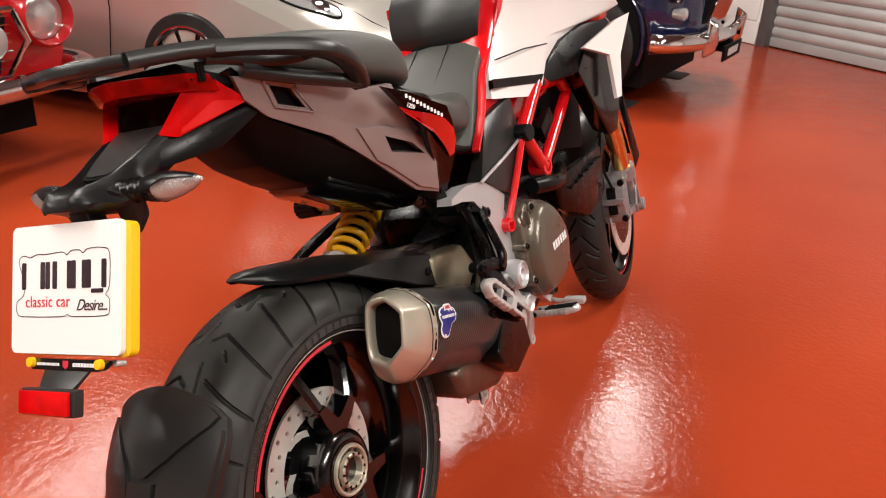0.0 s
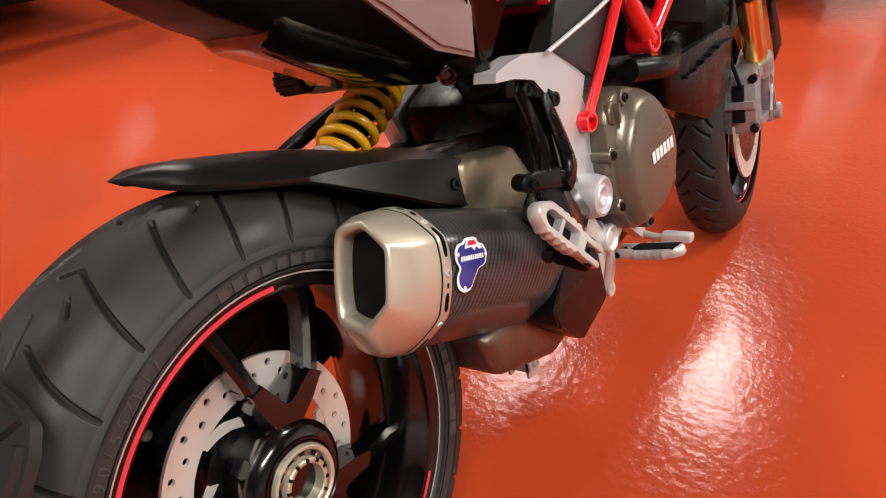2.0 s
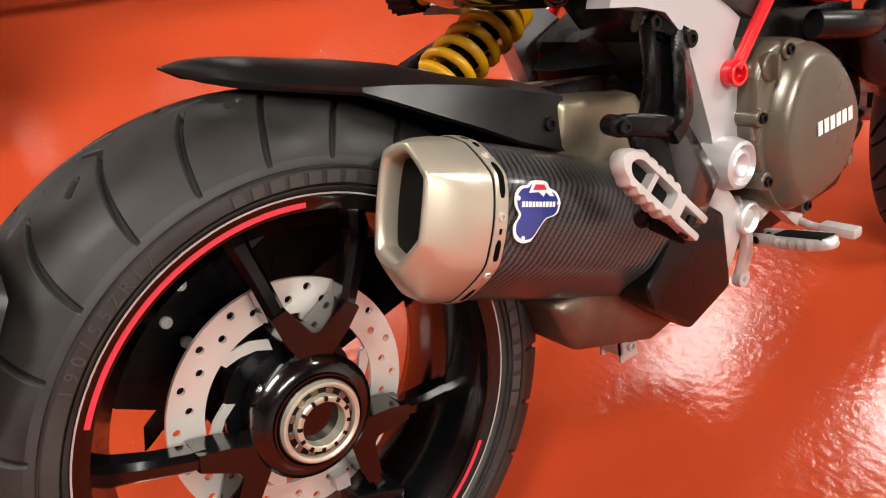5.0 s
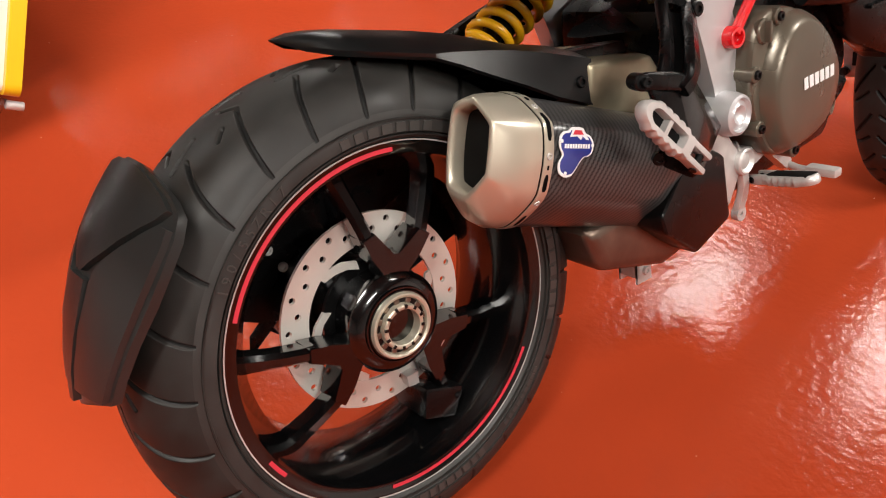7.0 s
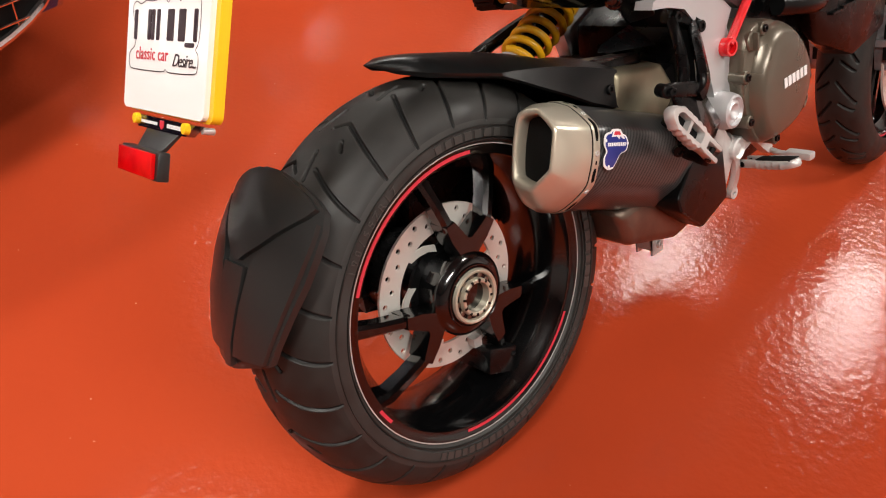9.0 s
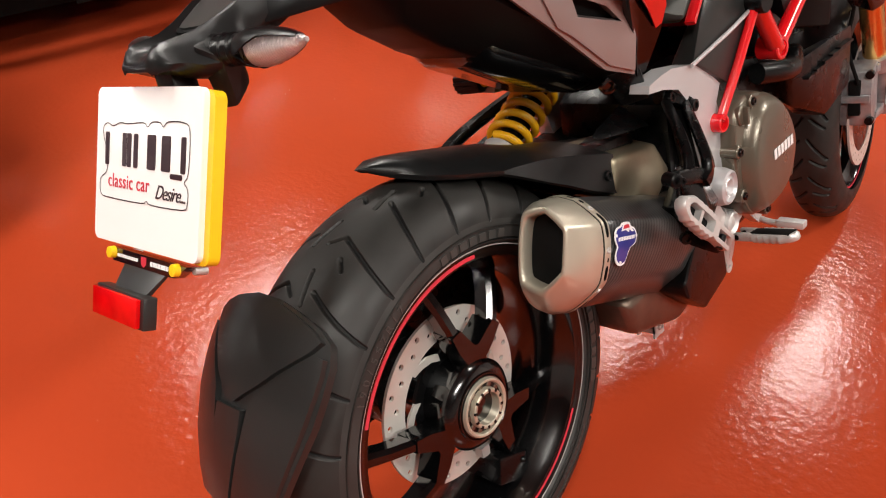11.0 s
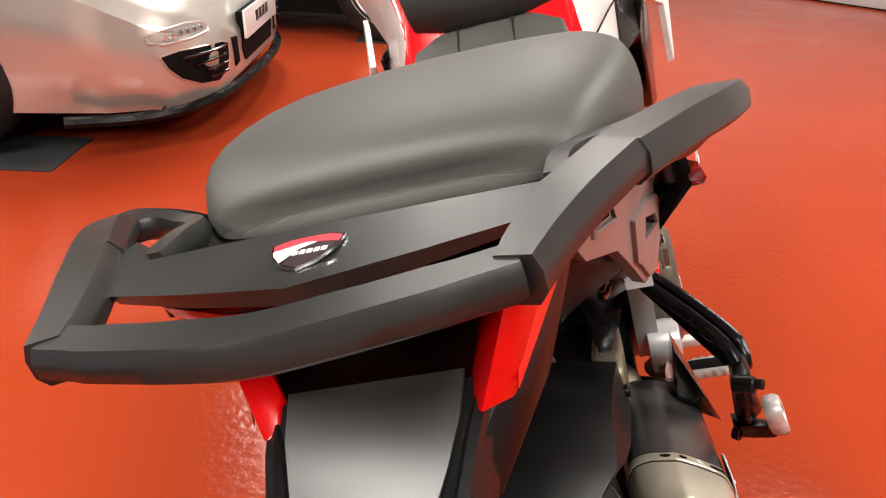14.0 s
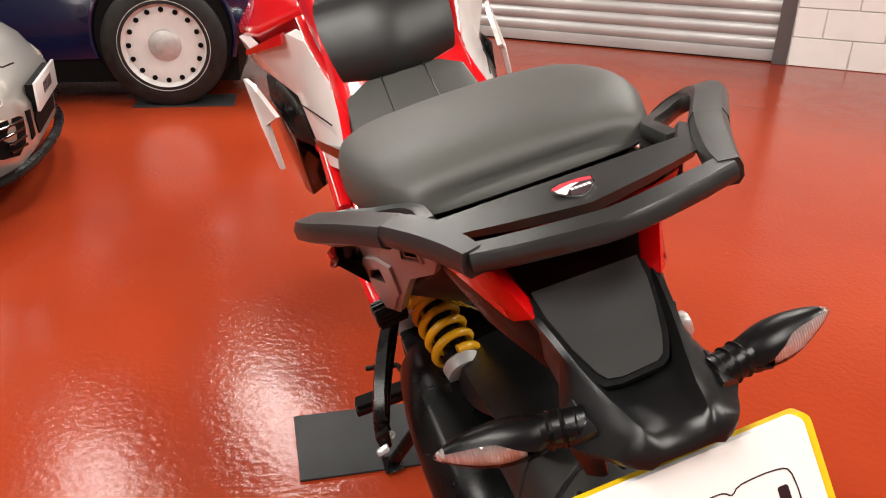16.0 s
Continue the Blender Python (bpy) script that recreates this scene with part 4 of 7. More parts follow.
def disc_mesh(r_out, r_in, x, thick, holes, hole_r):
    """A flat ring with true holes drilled through it in rows."""
    bm = bmesh.new()
    hs = []
    for k in range(holes):
        a = 2 * math.pi * k / holes
        r = r_out - (0.010 if k % 2 else 0.022) * (r_out / 0.1325)
        hs.append((a, r))
    n = 10

    def cell(a0, a1, a, r):
        """One sector with its hole: outer boundary points joined to the hole's rim."""
        outer = []
        for s in range(n):
            outer.append((a0 + (a1 - a0) * s / n, r_out))
        for s in range(n):
            outer.append((a1, r_out + (r_in - r_out) * s / n))
        for s in range(n):
            outer.append((a1 + (a0 - a1) * s / n, r_in))
        for s in range(n):
            outer.append((a0, r_in + (r_out - r_in) * s / n))
        pts = [(p * 0 + rr * math.cos(p), rr * math.sin(p)) for p, rr in outer]
        c = (r * math.cos(a), r * math.sin(a))
        inner = []
        for y, z in pts:
            t = math.atan2(z - c[1], y - c[0])
            inner.append((c[0] + hole_r * math.cos(t), c[1] + hole_r * math.sin(t)))
        for xx, flip in ((x + thick / 2, False), (x - thick / 2, True)):
            vo = [bm.verts.new((xx, y, z)) for y, z in pts]
            vi = [bm.verts.new((xx, y, z)) for y, z in inner]
            m = len(vo)
            for i in range(m):
                j = (i + 1) % m
                bm.faces.new((vo[i], vo[j], vi[j], vi[i]))
        f = [bm.verts.new((x + thick / 2, y, z)) for y, z in inner], [bm.verts.new((x - thick / 2, y, z)) for y, z in inner]
        g = [bm.verts.new((x + thick / 2, *pts[i])) for i in range(n + 1)], [bm.verts.new((x - thick / 2, *pts[i])) for i in range(n + 1)]
        h = [bm.verts.new((x + thick / 2, *pts[i])) for i in range(2 * n, 3 * n + 1)], [bm.verts.new((x - thick / 2, *pts[i])) for i in range(2 * n, 3 * n + 1)]
        for A, B, close in ((f[0], f[1], True), (g[0], g[1], False), (h[0], h[1], False)):
            m = len(A)
            for i in range(m if close else m - 1):
                j = (i + 1) % m
                bm.faces.new((A[i], A[j], B[j], B[i]))
    for k, (a, r) in enumerate(hs):
        half = math.pi / holes
        cell(a - half, a + half, a, r)
    bmesh.ops.remove_doubles(bm, verts=bm.verts[:], dist=1e-6)
    return bm


bd = part("brake_disc", disc_mesh(0.1325, 0.095, 0.018, 0.005, 36, 0.0042), DISC, rear, "drilled steel brake disc")
for k in range(6):
    a = radians(60 * k + 12)
    arc = [(0.094, 0), (0.088, -10), (0.080, -22), (0.070, -34)]
    bm = loft([[polar(xx, r + w, math.degrees(a) + d) for xx, w in ((0.0155, 0.006), (0.0155, -0.006), (0.0195, -0.006), (0.0195, 0.006))] for r, d in arc])
    part("disc_arm", bm, DISC, bd, smooth=50)
part("disc_carrier", lathe([(0.012, 0.030), (0.020, 0.030), (0.018, 0.074), (0.012, 0.074)], Matrix(), 36, ring=True), SATIN_BLACK, bd)
cal = part("rear_caliper", bevel(hull([(0.06, 0.03, 0.20), (0.06, 0.09, 0.175), (-0.02, 0.03, 0.20), (-0.02, 0.09, 0.175), (0.06, 0.02, 0.155), (0.06, 0.07, 0.135), (-0.02, 0.02, 0.155), (-0.02, 0.07, 0.135)]), 0.005), SATIN_BLACK, bike, "black rear brake caliper")
part("caliper_bleed_screw", cyl((0.05, 0.075, 0.168), (0.062, 0.080, 0.164), 0.005), SATIN_BLACK, cal)

# single-sided swingarm on the left, chain side
sw = part("swingarm", loft([[(-0.02, 0.56, 0.40), (-0.02, 0.56, 0.49), (-0.16, 0.56, 0.50), (-0.16, 0.56, 0.40)],
                            [(-0.09, 0.30, 0.34), (-0.09, 0.30, 0.47), (-0.17, 0.30, 0.47), (-0.17, 0.30, 0.34)],
                            [(-0.105, 0.08, 0.27), (-0.105, 0.08, 0.40), (-0.165, 0.08, 0.39), (-0.165, 0.08, 0.28)],
                            [(-0.105, -0.08, 0.27), (-0.105, -0.08, 0.37), (-0.16, -0.08, 0.36), (-0.16, -0.08, 0.28)]]), SATIN_BLACK, bike, "black single-sided swingarm")
part("arm_shell", loft([[(-0.055, y, rz - 0.004), (rx + 0.03, y, rz + 0.002), (rx, y, rz), (rx - 0.012, y, rz - 0.006), (ox + 0.010, y, oz + 0.020), (ox + 0.002, y, oz + 0.008), (ox, y, oz - 0.008), (ox + 0.006, y, oz - 0.07), (-0.11, y, oz - 0.09)]
                         for y, rx, rz, ox, oz in ((0.43, -0.140, 0.555, -0.180, 0.510), (0.37, -0.148, 0.562, -0.189, 0.512), (0.31, -0.151, 0.560, -0.194, 0.508), (0.25, -0.150, 0.550, -0.195, 0.500), (0.18, -0.147, 0.535, -0.193, 0.485), (0.10, -0.144, 0.510, -0.188, 0.455), (0.02, -0.140, 0.470, -0.182, 0.410))]), BLACK, sw, "smooth black swingarm casting", smooth=45)
part("hub_carrier", cyl((-0.16, 0, 0.32), (-0.05, 0, 0.32), 0.075, 32), SATIN_BLACK, sw)
part("cross_brace", bevel(hull([(0.10, 0.42, 0.52), (-0.16, 0.42, 0.52), (0.10, 0.56, 0.55), (-0.16, 0.56, 0.55), (0.10, 0.50, 0.40), (-0.16, 0.50, 0.40), (0.10, 0.60, 0.42), (-0.16, 0.60, 0.42)]), 0.01), SATIN_BLACK, sw)
part("chain_guard", bevel(prism([(0.24, 0.50), (0.10, 0.482), (0.02, 0.468), (-0.045, 0.456), (-0.105, 0.434), (-0.140, 0.405), (-0.157, 0.345), (-0.150, 0.333), (-0.098, 0.305), (-0.050, 0.300), (0.04, 0.32), (0.20, 0.34)], -0.118, -0.098), 0.004, 2), SATIN_BLACK, sw, "black chain guard")
part("guard_spike", bevel(hull([(-0.102, -0.100, 0.312), (-0.102, -0.085, 0.300), (-0.112, -0.100, 0.312), (-0.112, -0.085, 0.300), (-0.105, -0.128, 0.296), (-0.105, -0.136, 0.262)]), 0.002), SATIN_BLACK, sw)
for p in ((-0.05, 0.44), (-0.075, 0.405), (-0.06, 0.375)):
    bolt((-0.098, *p), (1, 0, 0), 0.007, ALLOY, sw)
part("sprocket", lathe([(-0.185, 0.03), (-0.175, 0.03), (-0.175, 0.092), (-0.185, 0.092)], RC, 44, ring=True), SATIN_BLACK, bike, "dark rear chain sprocket")
bm = bmesh.new()
for k in range(60):
    a = 2 * math.pi * k / 60
    y, z = (0.095 * math.cos(a), 0.095 * math.sin(a))
    box(-0.188, -0.172, -0.0035, 0.0035, -0.0045, 0.0045, bm, Matrix.Translation((0, y, 0.32 + z)) @ Matrix.Rotation(a, 4, "X"))
part("chain", bm, SATIN_BLACK, bike, "dark drive chain round the sprocket")

# hugger mudguard over the rear tyre
def hug_ring(y, right, ridge, top, left_ridge, left, lift=0.0):
    """Outer skin from the right hem over the top to the left hem, then back along the inside."""
    mid_r = (top[0] + 0.022 + (ridge[0] - top[0] - 0.022) * 0.55, ridge[1] + (top[1] - ridge[1]) * 0.62)
    mid_l = (top[0] - 0.022 + (left_ridge[0] - top[0] + 0.022) * 0.55, left_ridge[1] + (top[1] - left_ridge[1]) * 0.62)
    out_ = [right, ridge, mid_r, (top[0] + 0.020, top[1]), (top[0] - 0.020, top[1]), mid_l, left_ridge, left]
    c = (top[0], right[1] - 0.03)
    ins = [(c[0] + (x - c[0]) * 0.955, z - 0.0035) for x, z in out_[::-1]]
    return [(x, y, z) for x, z in out_ + ins]


HUG = [(-0.006, (0.000, 0.6555), (0.001, 0.6585), (-0.030, 0.6715), (-0.060, 0.660), (-0.060, 0.657)),
       (0.016, (0.038, 0.6470), (0.039, 0.6505), (-0.024, 0.6705), (-0.070, 0.654), (-0.070, 0.650)),
       (0.045, (0.070, 0.6400), (0.071, 0.6435), (-0.016, 0.6660), (-0.077, 0.648), (-0.077, 0.644)),
       (0.105, (0.092, 0.6245), (0.0925, 0.6290), (-0.006, 0.6530), (-0.084, 0.632), (-0.085, 0.626)),
       (0.130, (0.100, 0.6120), (0.0930, 0.6255), (-0.004, 0.6475), (-0.086, 0.627), (-0.092, 0.615)),
       (0.180, (0.105, 0.5860), (0.0910, 0.6160), (0.000, 0.6340), (-0.088, 0.614), (-0.098, 0.590)),
       (0.225, (0.106, 0.5640), (0.0920, 0.6060), (0.000, 0.6180), (-0.088, 0.602), (-0.100, 0.570)),
       (0.275, (0.107, 0.5370), (0.0950, 0.5920), (0.000, 0.6000), (-0.088, 0.588), (-0.102, 0.550)),
       (0.345, (0.108, 0.5060), (0.1010, 0.5690), (0.000, 0.5830), (-0.088, 0.572), (-0.104, 0.530))]
rings = [hug_ring(*h) for h in HUG]
tail_tip = Vector((-0.037, -0.034, 0.6695))
rings.insert(0, [tail_tip + (Vector(p) - tail_tip) * 0.10 for p in rings[0]])
hug = part("hugger", loft(rings), SATIN_PLASTIC, bike, "matt black rear hugger with a pointed tail", smooth=34)
part("hugger_fin", bevel(hull([(0.085, 0.315, 0.602), (0.10, 0.33, 0.598), (0.085, 0.33, 0.612), (0.06, 0.43, 0.607), (0.12, 0.43, 0.588), (0.06, 0.44, 0.618)]), 0.003), BLACK, hug)
bolt((0.106, 0.318, 0.545), (1, 0, 0.15), 0.008, SATIN_BLACK, hug)
part("arm_cover", bevel(hull([(-0.12, 0.26, 0.545), (0.07, 0.26, 0.585), (-0.12, 0.42, 0.55), (0.08, 0.44, 0.575), (-0.12, 0.28, 0.52), (0.07, 0.28, 0.52), (-0.12, 0.46, 0.50), (0.08, 0.46, 0.50)]), 0.012), BLACK, hug)

# spray guard carried behind the rear tyre
def flap_at(x, deg, lift=0.0):
    r = 0.355 - 2.8 * x * x + lift
    a = radians(deg)
    return Vector((x, r * math.cos(a), 0.32 + r * math.sin(a)))


def flap_sheet(rows, lift, thick, bm=None):
    """rows: (degrees, left x, right x), from the top edge down."""
    bm = bm or bmesh.new()
    n = 12
    top = [[bm.verts.new(flap_at(a + (b - a) * k / n, d, lift)) for k in range(n + 1)] for d, a, b in rows]
    low = [[bm.verts.new(flap_at(a + (b - a) * k / n, d, lift - thick)) for k in range(n + 1)] for d, a, b in rows]
    for i in range(len(rows) - 1):
        for k in range(n):
            bm.faces.new((top[i][k], top[i][k + 1], top[i + 1][k + 1], top[i + 1][k]))
            bm.faces.new((low[i][k + 1], low[i][k], low[i + 1][k], low[i + 1][k + 1]))
        for k, s in ((0, 1), (n, -1)):
            q = (top[i][k], top[i + 1][k], low[i + 1][k], low[i][k])
            bm.faces.new(q if s > 0 else q[::-1])
    for i, s in ((0, -1), (-1, 1)):
        for k in range(n):
            q = (top[i][k], top[i][k + 1], low[i][k + 1], low[i][k])
            bm.faces.new(q if s < 0 else q[::-1])
    return bm


def other(rows):
    """The same rows on the guard's other half."""
    return [(d, 0.018 - b, 0.018 - a) for d, a, b in rows]


guard = part("spray_guard", flap_sheet([(129.5, -0.012, 0.028), (130.5, -0.045, 0.060), (132, -0.072, 0.088), (134, -0.087, 0.104), (138, -0.095, 0.111), (144, -0.096, 0.112), (150, -0.092, 0.109), (158, -0.080, 0.097), (165, -0.068, 0.083), (169.5, -0.060, 0.073), (172.0, -0.052, 0.022), (173.0, -0.048, 0.002)], 0.0, 0.010), RACK, bike, "matt black spray guard behind the rear tyre", smooth=50)
part("guard_cap", bevel(flap_sheet([(130.2, -0.016, 0.034), (131.2, -0.044, 0.060), (132.5, -0.066, 0.084), (134.2, -0.081, 0.099), (136.5, -0.074, 0.092), (139, -0.061, 0.079), (142, -0.044, 0.062), (145, -0.027, 0.045), (147, -0.012, 0.030), (149, 0.002, 0.016)], 0.007, 0.007), 0.002, 2, 50), RACK, guard, smooth=50)
side_rows = [(137.0, 0.100, 0.107), (140, 0.083, 0.109), (144, 0.060, 0.108), (147.5, 0.043, 0.106), (150, 0.038, 0.104), (158, 0.031, 0.093), (165, 0.022, 0.079), (169.0, 0.017, 0.070)]
part("guard_panel", bevel(flap_sheet(side_rows, 0.007, 0.007), 0.002, 2, 50), RACK, guard, smooth=50)
part("guard_panel", bevel(flap_sheet(other(side_rows), 0.007, 0.007), 0.002, 2, 50), RACK, guard, smooth=50)
part("guard_spine", bevel(flap_sheet([(150.0, -0.012, 0.031), (154, -0.013, 0.031), (160, -0.009, 0.026), (166, -0.003, 0.018), (171.5, -0.001, 0.012)], 0.0085, 0.008), 0.002, 2, 50), RACK, guard, smooth=50)
part("guard_arm", tube(curve([(-0.02, -0.29, 0.46), (-0.08, -0.25, 0.40), (-0.12, -0.15, 0.35), (-0.13, -0.05, 0.34)], 5), 0.012, 8), SATIN_BLACK, guard, "black guard arm")

# rear shock with its yellow spring
s0, s1 = Vector((-0.085, 0.300, 0.573)), Vector((-0.100, 0.452, 0.645))
ax = (s1 - s0).normalized()
F = frame_of(s0, ax, (1, 0, 0))
L = (s1 - s0).length
sh = part("shock_absorber", lathe([(0, 0.0), (0, 0.024), (0.02, 0.026), (0.03, 0.018), (L * 0.30, 0.016), (L * 0.32, 0.022), (L * 0.50, 0.024), (L * 0.52, 0.018), (L, 0.018), (L, 0)], F, 24), SATIN_BLACK, bike, "rear shock with a dark body")
coil = []
for k in range(6 * 20 + 1):
    a = 2 * math.pi * k / 20
    coil.append(F @ Vector((0.012 + (L - 0.01) * k / 120, 0.0320 * math.cos(a), 0.0320 * math.sin(a))))
part("coil_spring", tube(coil, 0.0069, 10), YELLOW, sh, "yellow painted coil spring")
part("shock_rod", cyl(F @ Vector((0.01, 0, 0)), F @ Vector((L * 0.34, 0, 0)), 0.0135, 20), STEEL, sh, "polished steel rod")
part("spring_collar", lathe([(-0.012, 0.0), (-0.012, 0.029), (0.006, 0.031), (0.010, 0.027), (0.010, 0)], F, 28), ALLOY, sh)
part("top_mount", lathe([(L - 0.006, 0.0), (L - 0.006, 0.034), (L + 0.015, 0.034), (L + 0.015, 0)], F, 28), YELLOW, sh)
bm = bmesh.new()
m = frame_of((-0.165, 0.345, 0.682), (1, 0.12, 0.05))
lathe([(-0.022, 0), (-0.022, 0.017), (0.026, 0.019), (0.026, 0)], m, 18, bm)
knob = part("preload_knob", bm, BLACK, sh, "ribbed black preload knob")
for k in range(14):
    a = 2 * math.pi * k / 14
    part("knob_rib", box(-0.02, 0.024, -0.0025, 0.0025, -0.0025, 0.0025, None, m @ Matrix.Translation((0, 0.0185 * math.cos(a), 0.0185 * math.sin(a)))), BLACK, knob)
part("preload_body", cyl((-0.14, 0.348, 0.684), (-0.105, 0.36, 0.69), 0.014), YELLOW, sh)

# exhaust silencer: eight-sided tapering can
T0, T1 = Vector((0.147, 0.078, 0.522)), Vector((0.140, 0.430, 0.418))
ad = (T1 - T0).normalized()
EX = frame_of(T0, ad)


BAND = [(-0.030, 0.0715), (-0.006, 0.0705), (0.008, 0.0670), (0.036, 0.0510), (0.047, 0.0390), (0.0525, 0.008), (0.0505, -0.022), (0.044, -0.043), (0.016, -0.073), (-0.006, -0.086), (-0.030, -0.084), (-0.048, -0.064), (-0.056, 0.000), (-0.048, 0.058)]
LIP = [(-0.024, 0.0610), (-0.002, 0.0672), (0.008, 0.0650), (0.0325, 0.0475), (0.0364, 0.0380), (0.0368, 0.012), (0.0362, -0.012), (0.0320, -0.021), (0.007, -0.0455), (-0.006, -0.0478), (-0.025, -0.0430), (-0.034, -0.034), (-0.0372, 0.010), (-0.034, 0.050)]
MOUTH = (-0.001, 0.009)


def across(d, pts, shift=0.0, steps=3):
    """A smooth ring across the silencer's axis, d behind its mouth."""
    return [EX @ Vector((d, -u, v + shift)) for u, v in rounded_loop(pts, steps)]


def between(f):
    return [(a[0] + (b[0] - a[0]) * f, a[1] + (b[1] - a[1]) * f) for a, b in zip(LIP, BAND)]


def scaled(pts, f, c=(0.0, 0.0)):
    return [(c[0] + (u - c[0]) * f, c[1] + (v - c[1]) * f) for u, v in pts]


def can_ring(d, f=1.0):
    k = max(0.0, d - 0.085) / 0.25
    return across(d, scaled([(u * (1 + 0.06 * k), v * (1 + 0.02 * k)) for u, v in BAND], f), -0.020 * k)


can = part("silencer", loft([can_ring(0.072, 0.95), can_ring(0.074, 0.985), can_ring(0.14, 0.985), can_ring(0.22, 0.985), can_ring(0.30, 0.985), can_ring(0.350, 0.985), can_ring(0.352, 0.95)]), CARBON, bike, "carbon fibre silencer with a steel tip", smooth=50)
part("end_cap", loft([across(0.0745, scaled(BAND, 0.998)), across(0.066, scaled(BAND, 1.0)), across(0.054, between(0.97)), across(0.036, between(0.78)), across(0.020, between(0.36)), across(0.0125, between(0.12)), across(0.0095, between(0.03)), across(0.0085, scaled(LIP, 0.97, MOUTH)),
                      across(0.0085, scaled(LIP, 0.90, MOUTH)), across(0.0105, scaled(LIP, 0.855, MOUTH)), across(0.018, scaled(LIP, 0.835, MOUTH)), across(0.060, scaled(LIP, 0.80, MOUTH))], cap=False), STEEL, can, "brushed steel end cap with hexagonal mouth", smooth=60)
# black plug in the mouth, in place of the shade inside the silencer
part("bore_shade", loft([across(0.030, scaled(LIP, 0.815, MOUTH)), across(0.150, scaled(LIP, 0.78, MOUTH))]), DARK, can)
part("cap_seam", loft([across(0.0742, scaled(BAND, 0.99)), across(0.0742, scaled(BAND, 1.006)), across(0.0760, scaled(BAND, 1.006)), across(0.0760, scaled(BAND, 0.99))]), SATIN_BLACK, can)
part("strap", loft([across(0.0765, scaled(BAND, 0.99)), across(0.0765, scaled(BAND, 1.018)), across(0.0775, scaled(BAND, 1.024)), across(0.0905, scaled(BAND, 1.024)), across(0.0915, scaled(BAND, 1.018)), across(0.0915, scaled(BAND, 0.985))]), STEEL, can, "riveted steel clamp band", smooth=40)
loop = rounded_loop(scaled(BAND, 1.026), 6)


def on_band(i0, i1, half, name, mat, d=0.084):
    """A dark slot or mark lying along the band between two steps of its loop."""
    a, b = [], []
    for i in range(i0, i1 + 1):
        u, v = loop[i % len(loop)]
        w = half * (0.55 if i in (i0, i1) else 1.0)
        a.append(EX @ Vector((d - w, -u * 1.002, v * 1.002)))
        b.append(EX @ Vector((d + w, -u * 1.002, v * 1.002)))
    bm = bmesh.new()
    va, vb = [bm.verts.new(p) for p in a], [bm.verts.new(p) for p in b]
    for i in range(len(a) - 1):
        bm.faces.new((va[i], va[i + 1], vb[i + 1], vb[i]))
    bmesh.ops.solidify(bm, geom=bm.faces[:], thickness=0.0006)
    part(name, bm, mat, can)


for i0, i1 in ((11, 13), (17, 27), (34, 39), (46, 50), (4, 7)):
    on_band(i0, i1, 0.0034, "band_slot", DARK)
on_band(32, 33, 0.0030, "band_slot", DARK)
for i in (15, 30, 43):
    u, v = loop[i]
    u2, v2 = loop[i + 1]
    t_ = Vector((0, -(u2 - u), v2 - v)).normalized()
    nrm_ = Vector((0, -t_.z, t_.y))
    if nrm_.dot(Vector((0, -u, v))) < 0:
        nrm_ = -nrm_
    bolt(EX @ Vector((0.084, -u * 0.955, v * 0.955)), EX.to_3x3() @ nrm_, 0.0044, ALLOY, can, "rivet")
# maker's badge: plain shape in its colours
bF = Matrix.Translation(EX @ Vector((0.0, -0.0540, 0.0))) @ EX.to_3x3().to_4x4() @ Matrix(((1, 0, 0, 0), (0, 0, -1, 0), (0, 1, 0, 0), (0, 0, 0, 1)))
bF = bF @ pose(0.128, 0.012, 0, -5, 2, 0) @ pose(-0.128, -0.012, 0)
shape = [(0.0969, 0.0300), (0.1030, 0.0360), (0.1120, 0.0372), (0.1174, 0.0409), (0.1358, 0.0403), (0.1418, 0.0341), (0.1510, 0.0305), (0.1575, 0.0216), (0.1550, 0.0110), (0.1473, 0.0069), (0.1378, 0.0044), (0.1220, -0.0125), (0.1160, -0.0154), (0.1069, -0.0160), (0.0975, -0.0105), (0.0962, 0.0005), (0.1025, 0.0095), (0.0969, 0.0190)]
shape = rounded_loop(shape, 3)
mid_b = (0.126, 0.014)
bdg = part("silencer_badge", prism(shape, 0.0, 0.0012, "z"), INK_WHITE, can, "blue, white and red shield badge", at=bF)
part("badge_field", prism(scaled(shape, 0.90, mid_b), 0.0012, 0.0016, "z"), INK_BLUE, bdg)
part("badge_chevron", prism([(0.1135, 0.0300), (0.1180, 0.0390), (0.1350, 0.0385), (0.1480, 0.0265), (0.1425, 0.0265), (0.1360, 0.0305), (0.1330, 0.0262), (0.1265, 0.0305)], 0.0016, 0.0019, "z"), INK_WHITE, bdg)
part("badge_cap", prism([(0.1185, 0.0325), (0.1215, 0.0378), (0.1330, 0.0375), (0.1370, 0.0325)], 0.0019, 0.0022, "z"), INK_RED, bdg)
for k in range(10):
    part("badge_bar", box(0.1050 + 0.0046 * k, 0.1083 + 0.0046 * k, 0.0172 - 0.0001 * k, 0.0222 - 0.0001 * k, 0.0016, 0.0019), INK_WHITE, bdg)
for w in ((0.0995, 0.0255), (0.1545, 0.0195), (0.1075, -0.0115)):
    part("badge_pin", lathe([(0, 0), (0, 0.0022), (0.001, 0.0022), (0.0012, 0)], Matrix.Translation((w[0], w[1], 0.0016)) @ pose(0, 0, 0, 0, -90, 0), 10), INK_WHITE, bdg)

